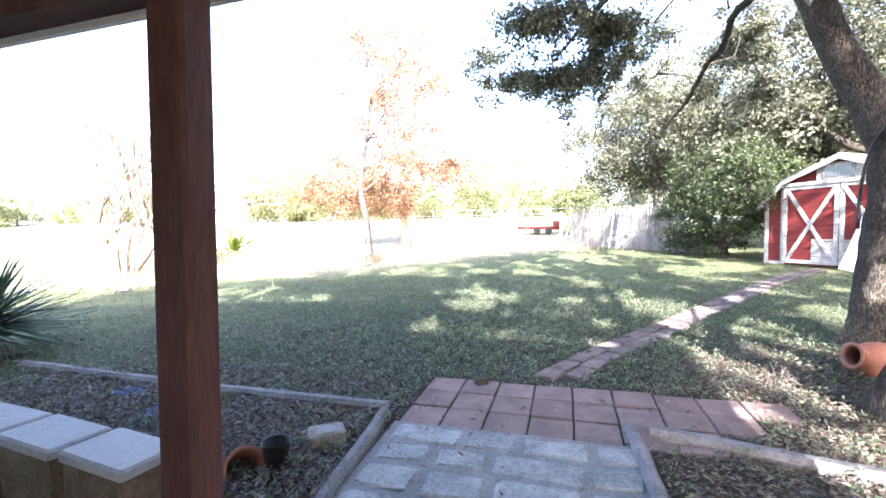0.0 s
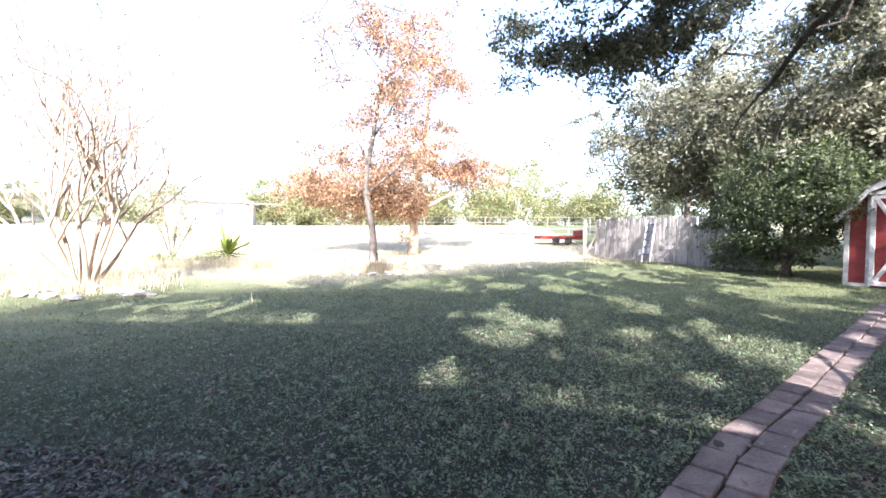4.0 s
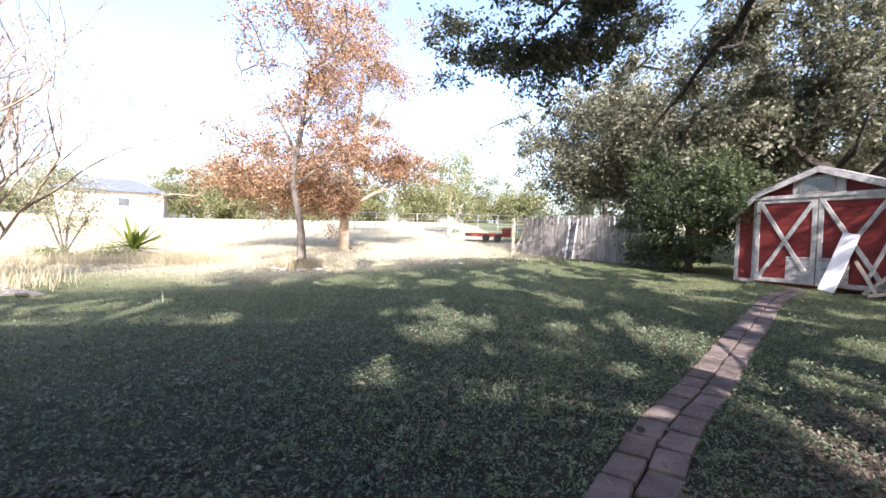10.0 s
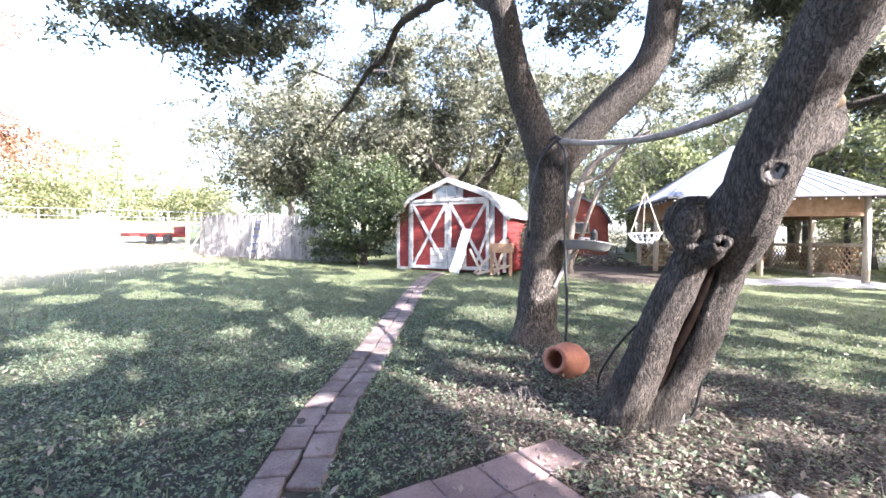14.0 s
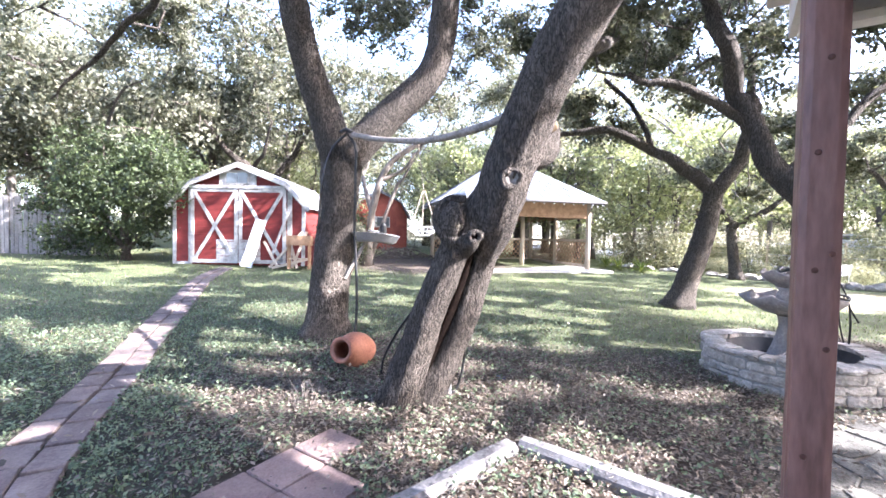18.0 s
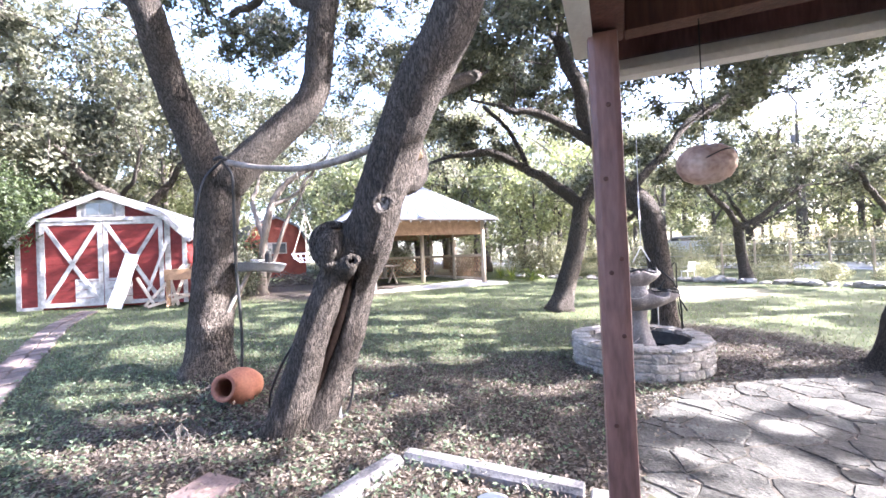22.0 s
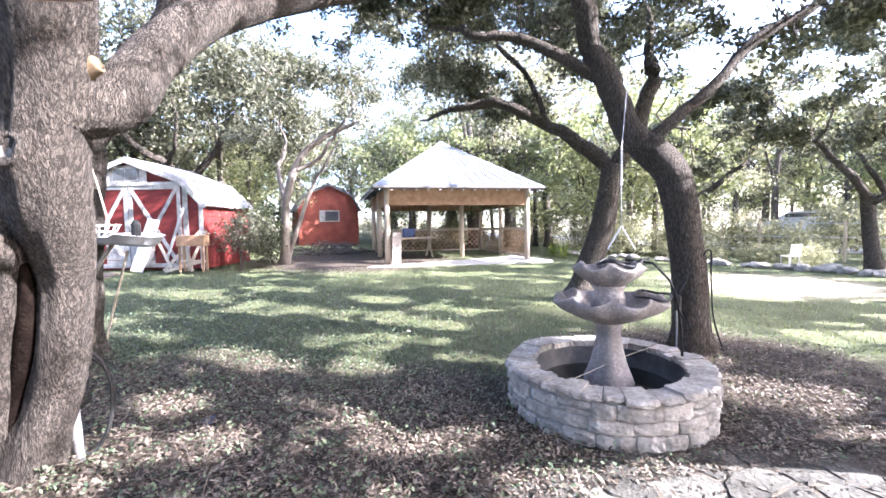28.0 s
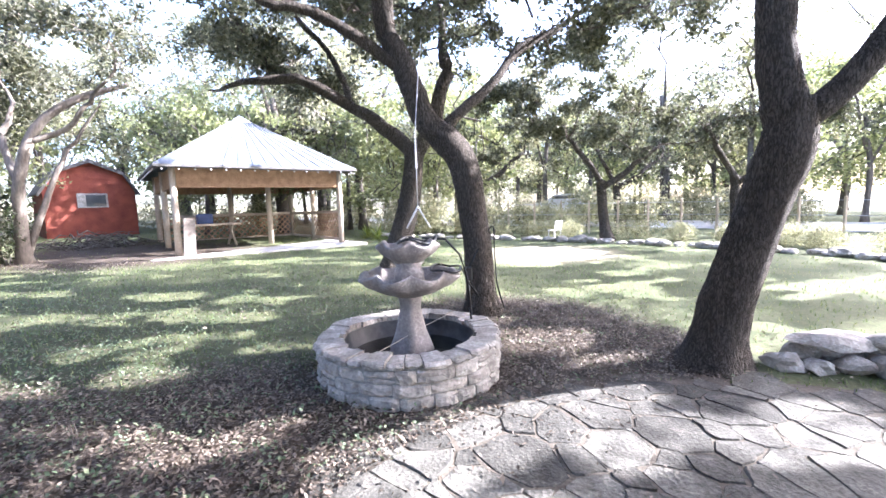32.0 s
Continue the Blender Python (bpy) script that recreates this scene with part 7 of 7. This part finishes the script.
rr = random.Random(7)
pad = empty("paver_landing", Matrix.Translation(on(*wk(0.2, 3.3))), "landing of square rose concrete pavers", "pavement", kind="structure")
tile = Geo().box(0.293, 0.293, 0.05, None, 0.006).mesh("paver", PAVER)
for row in range(3):
    for col in range(9 - row):
        a, b = -1.16 + 0.305 * (col + 0.5), 3.755 - 0.305 * (row + 0.5)
        x, y = wk(a, b)
        p = part("paver", tile, None, pad)
        p.matrix_basis = pad.matrix_basis.inverted() @ (tilt_on(x, y, -0.025 + rr.uniform(-0.005, 0.006), -16 + rr.uniform(-1, 1), rr))
# the narrow path to the shed, two courses wide
path = empty("brick_path", Matrix.Translation(on(2.6, 5.3)), "narrow path of two rows of concrete pavers", "path", kind="structure")
sizes = [Geo().box(0.185, l, 0.05, None, 0.006).mesh("paver", BRICKPATH) for l in (0.275, 0.185)]
cp = spline([(0.93, 3.74, 0, 0), (1.75, 4.55, 0, 0), (2.66, 5.3, 0, 0), (3.8, 6.28, 0, 0), (5.08, 7.36, 0, 0), (7.4, 9.3, 0, 0), (9.4, 10.6, 0, 0)], 40)
cp = np.array([p[:2] for p in cp])
arc = np.concatenate([[0], np.cumsum(np.linalg.norm(np.diff(cp, axis=0), axis=1))])
for side in (-1, 1):
    s = 0.05 + (0.2 if side > 0 else 0)
    while s < arc[-1] - 0.4:
        w = 0 if rr.random() < 0.68 else 1
        l = (0.29, 0.2)[w]
        x, y = np.interp(s + l / 2, arc, cp[:, 0]), np.interp(s + l / 2, arc, cp[:, 1])
        x1, y1 = np.interp(s + l, arc, cp[:, 0]), np.interp(s + l, arc, cp[:, 1])
        an = math.atan2(y1 - y, x1 - x)
        x, y = x + math.sin(an) * side * 0.1, y - math.cos(an) * side * 0.1
        p = part("paver", sizes[w], None, path)
        p.matrix_basis = path.matrix_basis.inverted() @ (tilt_on(x, y, -0.024 + rr.uniform(-0.006, 0.008), math.degrees(an) - 90 + rr.uniform(-3.5, 3.5), rr, 1.4))
        s += l + rr.uniform(0.004, 0.014)


def clip(poly, p, nrm):
    """The part of a polygon on the side of p away from nrm."""
    out = []
    for i in range(len(poly)):
        a, b = poly[i], poly[(i + 1) % len(poly)]
        da, db = (a[0] - p[0]) * nrm[0] + (a[1] - p[1]) * nrm[1], (b[0] - p[0]) * nrm[0] + (b[1] - p[1]) * nrm[1]
        if da <= 0:
            out.append(a)
        if da * db < 0:
            t = da / (da - db)
            out.append((a[0] + (b[0] - a[0]) * t, a[1] + (b[1] - a[1]) * t))
    return out


def inside(poly, x, y):
    c = False
    for i in range(len(poly)):
        (x0, y0), (x1, y1) = poly[i], poly[i - 1]
        if (y0 > y) != (y1 > y) and x < (x1 - x0) * (y - y0) / (y1 - y0) + x0:
            c = not c
    return c


def flags(parent, outline, pitch, mat, rr, joint=0.025, rise=0.03, name="flagstone", dz=0.0):
    """Irregular stones that fill an outline: cells round jittered points, shrunk for the joints, with rough edges."""
    xs, ys = [p[0] for p in outline], [p[1] for p in outline]
    pts = []
    y, row = min(ys), 0
    while y < max(ys) + pitch:
        x = min(xs) + (pitch / 2 if row % 2 else 0)
        while x < max(xs) + pitch:
            pts.append((x + rr.uniform(-0.36, 0.36) * pitch, y + rr.uniform(-0.36, 0.36) * pitch))
            x += pitch * rr.uniform(0.85, 1.25)
        y += pitch * 0.8
        row += 1
    wt = [rr.uniform(0.0, 0.8) * pitch for _ in pts]
    for (px, py), w0 in zip(pts, wt):
        if not inside(outline, px, py):
            continue
        poly = [(px - 1.4 * pitch, py - 1.4 * pitch), (px + 1.4 * pitch, py - 1.4 * pitch), (px + 1.4 * pitch, py + 1.4 * pitch), (px - 1.4 * pitch, py + 1.4 * pitch)]
        for (qx, qy), w1 in zip(pts, wt):
            d = math.hypot(qx - px, qy - py)
            if 0 < d < 2.8 * pitch:
                n = ((qx - px) / d, (qy - py) / d)
                k = d / 2 + (w0 * w0 - w1 * w1) / (2 * d) - joint / 2 * rr.uniform(0.6, 1.8)
                poly = clip(poly, (px + n[0] * k, py + n[1] * k), n)
        if len(poly) < 3:
            continue
        ring = []
        for i in range(len(poly)):
            a, b = poly[i], poly[(i + 1) % len(poly)]
            L = math.hypot(b[0] - a[0], b[1] - a[1])
            for u in ([0.04, 0.3, 0.65, 0.96] if L > 0.18 else [0.12, 0.88]):
                ring.append((a[0] + (b[0] - a[0]) * u + rr.uniform(-1, 1) * 0.013, a[1] + (b[1] - a[1]) * u + rr.uniform(-1, 1) * 0.012))
        n = len(ring)
        h = rise * rr.uniform(0.7, 1.2)
        base = on(px, py, dz)
        v, f = [], []
        for shrink, z in ((1.0, -0.04), (1.0, h - 0.01), (0.955, h)):
            v += [((x - px) * shrink, (y - py) * shrink, z + float(ground_z(x, y)) - base.z + dz + (rr.uniform(-0.003, 0.003) if z > 0 else 0)) for x, y in ring]
        for r in (0, n):
            f += [(r + i, r + (i + 1) % n, r + n + (i + 1) % n, r + n + i) for i in range(n)]
        f.append(tuple(range(2 * n, 3 * n)))
        o = part(name, Geo().put(v, f), mat, parent)
        o.matrix_basis = parent.matrix_basis.inverted() @ (Matrix.Translation(base))


PATIO = [(2.25, 0.75), (2.9, 0.66), (3.38, 0.48), (3.78, 0.22), (4.2, -0.22), (4.55, -0.85), (4.78, -1.5), (4.78, -2.3), (4.4, -3.3), (3.6, -4.6), (2.6, -5.8), (0.6, -5.4), (1.1, -2.4), (1.6, -0.7), (2.0, 0.4)]
patio = empty("flagstone_patio", Matrix.Translation(on(3.2, -1.5)), "patio of irregular grey flagstones with dark joints", "patio", kind="structure")
pc = on(3.2, -1.5)
bm = bmesh.new()
bm.faces.new([bm.verts.new((x, y, 0)) for x, y in PATIO])
bmesh.ops.triangulate(bm, faces=bm.faces[:])
bmesh.ops.subdivide_edges(bm, edges=bm.edges[:], cuts=7, use_grid_fill=True)
for v in bm.verts:
    v.co = Vector((v.co.x, v.co.y, float(ground_z(v.co.x, v.co.y)) + 0.011)) - pc
bm.normal_update()
me = bpy.data.meshes.new("joint_bed")
bm.to_mesh(me)
bm.free()
me.materials.append(MORTAR)
part("joint_bed", me, None, patio)
flags(patio, PATIO, 0.29, FLAG, random.Random(12), 0.008, 0.019)
WALKWAY = [wk(a, b) for a, b in ((-1.18, 2.84), (0.5, 2.84), (0.5, 1.15), (-1.18, 1.15))]
walkway = empty("stone_walkway", Matrix.Translation(on(*wk(-0.3, 2))), "walkway of grey-green cut stones set in mortar", "walkway", kind="structure")
pc = on(*wk(-0.3, 2))
bed = Geo().put([(x - pc.x, y - pc.y, float(ground_z(x, y)) + 0.03 - pc.z) for x, y in WALKWAY], [(3, 2, 1, 0)])
part("mortar_bed", bed, MORTAR_PALE, walkway)
rr = random.Random(17)
b = 2.82
while b > 1.3:
    h, a = rr.uniform(0.22, 0.28), -1.16 + rr.uniform(-0.1, 0.0)
    while a < 0.44:
        w = min(rr.uniform(0.3, 0.56), 0.49 - a)
        if w > 0.1:
            aa = max(a, -1.16)
            g = Geo().box(w - (aa - a) - 0.05, h - 0.05, 0.05, None, 0.018)
            g.v = [(x + rr.uniform(-0.014, 0.014), y + rr.uniform(-0.014, 0.014), z) for x, y, z in g.v]
            o = part("stone", g, WALKSTONE, walkway)
            x, y = wk((aa + a + w) / 2, b - h / 2)
            o.matrix_basis = walkway.matrix_basis.inverted() @ (tilt_on(x, y, -0.008, -16 + rr.uniform(-2, 2), rr, 0.4))
        a += w
    b -= h


def timber(a, b, w=0.1, h=0.11, label="weathered landscape timber edging the bed", seed=1):
    a, b = Vector(a), Vector(b)
    L = (b - a).length
    r2 = random.Random(seed)
    g, n = Geo(), max(3, int(L / 0.25))
    za, zb = float(ground_z(*a)), float(ground_z(*b))
    prof = [(-w / 2, 0.02), (-w / 2, h - 0.03), (-w / 2 + 0.025, h), (w / 2 - 0.025, h), (w / 2, h - 0.03), (w / 2, 0.02)]
    for i in range(n + 1):
        j = r2.uniform(-0.006, 0.006)
        g.v += [(L * i / n, y + j, z - 0.03 + r2.uniform(-0.004, 0.004)) for y, z in prof]
    for i in range(n):
        g.f += [(i * 6 + k, i * 6 + (k + 1) % 6, (i + 1) * 6 + (k + 1) % 6, (i + 1) * 6 + k) for k in range(6)]
    g.f += [tuple(range(5, -1, -1)), tuple(n * 6 + k for k in range(6))]
    ob = new("landscape_timber", g.mesh("landscape_timber", TIMBER))
    d = b - a
    ob.matrix_world = Matrix.Translation((a.x, a.y, za)) @ Matrix.Rotation(math.atan2(d.y, d.x), 4, "Z") @ Matrix.Rotation(-math.atan2(zb - za, L), 4, "Y")
    return tagged(ob, label, "timber edging", "timber edgings")


timber((-4.5, 4.55), (-2.2, 3.77), seed=1)
timber((-2.12, 3.75), (-0.43, 3.25), seed=2)
timber((-0.44, 3.18), (-0.7, 1.78), 0.09, seed=3)
timber((1.26, 2.85), (0.95, 1.5), 0.09, seed=4)
timber((1.36, 2.78), (2.72, 2.02), 0.12, seed=5)
timber((2.78, 1.96), (2.42, 0.92), 0.12, seed=6)

# ---------- ground cover ----------
rng = np.random.default_rng(77)


def scatter(n, x0, x1, y0, y1, centre, reach, want):
    """Random places, thinning out with distance from centre, kept where want(x, y) says so."""
    x, y = rng.uniform(x0, x1, n), rng.uniform(y0, y1, n)
    p = np.exp(-(np.hypot(x - centre[0], y - centre[1]) / reach) ** 2) * want(x, y)
    keep = rng.random(n) < p
    return x[keep], y[keep]


def paved(x, y):
    out = np.zeros(len(x), bool)
    c, s = math.cos(radians(16)), math.sin(radians(16))
    a, b = x * c - y * s, x * s + y * c
    for row in range(3):
        out |= (a > -1.17) & (a < -1.16 + 0.305 * (9 - row)) & (b < 3.765 - 0.305 * row) & (b > 3.44 - 0.305 * row)
    out |= (a > -1.22) & (a < 0.52) & (b <= 2.9) & (b > 1.0)
    d = np.min(np.hypot(x[:, None] - cp[None, 6::4, 0], y[:, None] - cp[None, 6::4, 1]), 1)
    out |= d < 0.2
    for i in range(len(x)):
        if 0.5 < x[i] < 4.9 and y[i] < 0.8 and not out[i]:
            out[i] = inside(PATIO, x[i], y[i]) and inside(PATIO, x[i] + 0.16, y[i] + 0.14)
    out |= np.hypot(x - FX, y - FY) < 0.76
    c, s = math.cos(radians(17)), math.sin(radians(17))
    a, b = x * c - y * s, x * s + y * c
    out |= (a < 1.8) & (b < 1.18)
    return out


def clumpy(x, y, s):
    return np.array([noise.noise(Vector((a * s, b * s, 3.3))) for a, b in zip(x, y)]) * 0.5 + 0.5


x, y = scatter(900000, -8, 9, -3, 14, (0.6, 4.2), 5.2, lambda x, y: 1 - 0.3 * litter_cover(x, y))
k = ~paved(x, y)
x, y = x[k], y[k]
tuft = clumpy(x, y, 11.0)
k = rng.random(len(x)) < 0.12 + 1.5 * clumpy(x, y, 1.3) * clumpy(x, y, 4.5) * smooth_step((tuft - 0.3) / 0.35) * 1.9
x, y, tuft = x[k], y[k], tuft[k]
co = np.stack([x, y, ground_z(x, y) + rng.uniform(0.004, 0.05, len(x)) + 0.05 * smooth_step((tuft - 0.4) / 0.3)], 1)
o = tagged(new("ground_cover", cards("ground_cover", co, 0.031, BLADE, rng, 0.25, 0.55)), "low leafy green ground cover and short grass on the lawn", "grass", kind="stuff")
x, y = scatter(1300000, -7, 12, -4, 12, (3.4, 1.4), 7.0, lambda x, y: 0.07 + 0.93 * litter_cover(x, y))
k = ~paved(x, y) | (rng.random(len(x)) < 0.09)
x, y = x[k], y[k]
k = rng.random(len(x)) < 0.3 + 1.1 * clumpy(x, y, 3.0)
x, y = x[k], y[k]
co = np.stack([x, y, ground_z(x, y) + rng.uniform(0.008, 0.05, len(x))], 1)
tagged(new("leaf_litter", cards("leaf_litter", co, 0.036, LITTER, rng, 0.45, 0.42)), "brown fallen oak leaves scattered on the soil", "leaves", kind="stuff")
# single dry leaves blown over the lawn
x, y = scatter(26000, -9, 9, -1, 14, (0, 5), 5.5, lambda x, y: 1.0 + 0 * x)
k = (rng.random(len(x)) < 0.15 + 1.3 * (clumpy(x, y, 0.9) - 0.2)) & (~paved(x, y) | (rng.random(len(x)) < 0.5))
x, y = x[k], y[k]
co = np.stack([x, y, ground_z(x, y) + rng.uniform(0.03, 0.085, len(x))], 1)
tagged(new("blown_leaves", cards("blown_leaves", co, 0.055, LEAF_BLOWN, rng, 0.5, 0.42)), "pale dry leaves blown over the lawn", "leaves", kind="stuff")
x, y = rng.uniform(-6.5, -0.4, 30000), rng.uniform(1.2, 4.6, 30000)
k = (litter_cover(x, y) > 0.3) & ~paved(x, y)
x, y = x[k], y[k]
co = np.stack([x, y, ground_z(x, y) + rng.uniform(0.004, 0.05, len(x))], 1)
tagged(new("bed_litter", cards("bed_litter", co, 0.05, LITTER, rng, 0.3, 0.34)), "brown fallen leaves lying in the porch bed", "leaves", kind="stuff")
# the close turf in front of the landing
x, y = rng.uniform(-5.5, 6.5, 300000), rng.uniform(1.5, 10.5, 300000)
p = np.exp(-(np.hypot(x - 0.8, y - 4.5) / 4.2) ** 2) * (1 - 0.75 * litter_cover(x, y))
k = rng.random(len(x)) < p
x, y = x[k], y[k]
k = ~paved(x, y)
x, y = x[k], y[k]
k = rng.random(len(x)) < 0.55 + 1.2 * (clumpy(x, y, 5.0) - 0.4)
x, y = x[k], y[k]
co = np.stack([x, y, ground_z(x, y) + rng.uniform(0.004, 0.045, len(x))], 1)
tagged(new("turf", cards("turf", co, 0.024, BLADE, rng, 0.3, 0.5)), "close green turf with tiny round leaves", "grass", kind="stuff")
# straw-coloured grass round the myrtle and in the far bed
def tufts(name, places, n, tall, label):
    v = []
    for x0, y0, sx, sy in places:
        x, y = rng.normal(x0, sx, n), rng.normal(y0, sy, n)
        z, h = ground_z(x, y), rng.uniform(0.3, 1.0, n) * tall
        an, ln, w = rng.uniform(0, 6.28, n), rng.uniform(0.1, 0.6, n) * h, 0.009
        v.append(np.stack([np.stack([x - w * np.cos(an), y - w * np.sin(an), z], 1), np.stack([x + w * np.cos(an), y + w * np.sin(an), z], 1), np.stack([x + ln * np.sin(an), y - ln * np.cos(an), z + h], 1)], 1).reshape(-1, 3))
    v = np.concatenate(v)
    return tagged(new(name, raw(name, v, np.arange(len(v)), 3, STRAW)), label, "grass", kind="stuff")


tufts("dry_grass", ((-8.6, 11.4, 0.8, 0.5), (-9.6, 12.6, 1.2, 0.8), (-8.0, 17.4, 1.2, 0.5), (-6.6, 17.0, 0.7, 0.5), (-10.6, 16.6, 1.4, 0.4), (-2.65, 15.4, 0.5, 0.4)), 1500, 0.42, "tall straw-coloured dry grass in the far bed")
tufts("field_grass", ((-14, 22, 6, 4), (-4, 27, 6, 5), (4, 24, 3, 3), (-22, 20, 6, 6)), 5000, 0.22, "short dry straw-coloured field grass")
# taller blades
x, y = scatter(300000, -12, 22, -12, 24, (4, 4), 10.5, lambda x, y: (1 - 0.9 * litter_cover(x, y)) * (1 - 0.85 * worn(x, y)))
k = ~paved(x, y)
x, y = x[k], y[k]
z = ground_z(x, y)
n = len(x)
h = rng.uniform(0.025, 0.055, n)
an, ln = rng.uniform(0, 6.28, n), rng.uniform(0, 0.04, n)
w = 0.0035 + 0.0003 * np.hypot(x - 1, y - 3)
v = np.stack([np.stack([x - w * np.cos(an), y - w * np.sin(an), z], 1), np.stack([x + w * np.cos(an), y + w * np.sin(an), z], 1), np.stack([x + ln * np.sin(an), y - ln * np.cos(an), z + h], 1)], 1).reshape(-1, 3)
tagged(new("lawn_grass", raw("lawn_grass", v, np.arange(3 * n), 3, LAWN)), "short green lawn grass", "grass", kind="stuff")
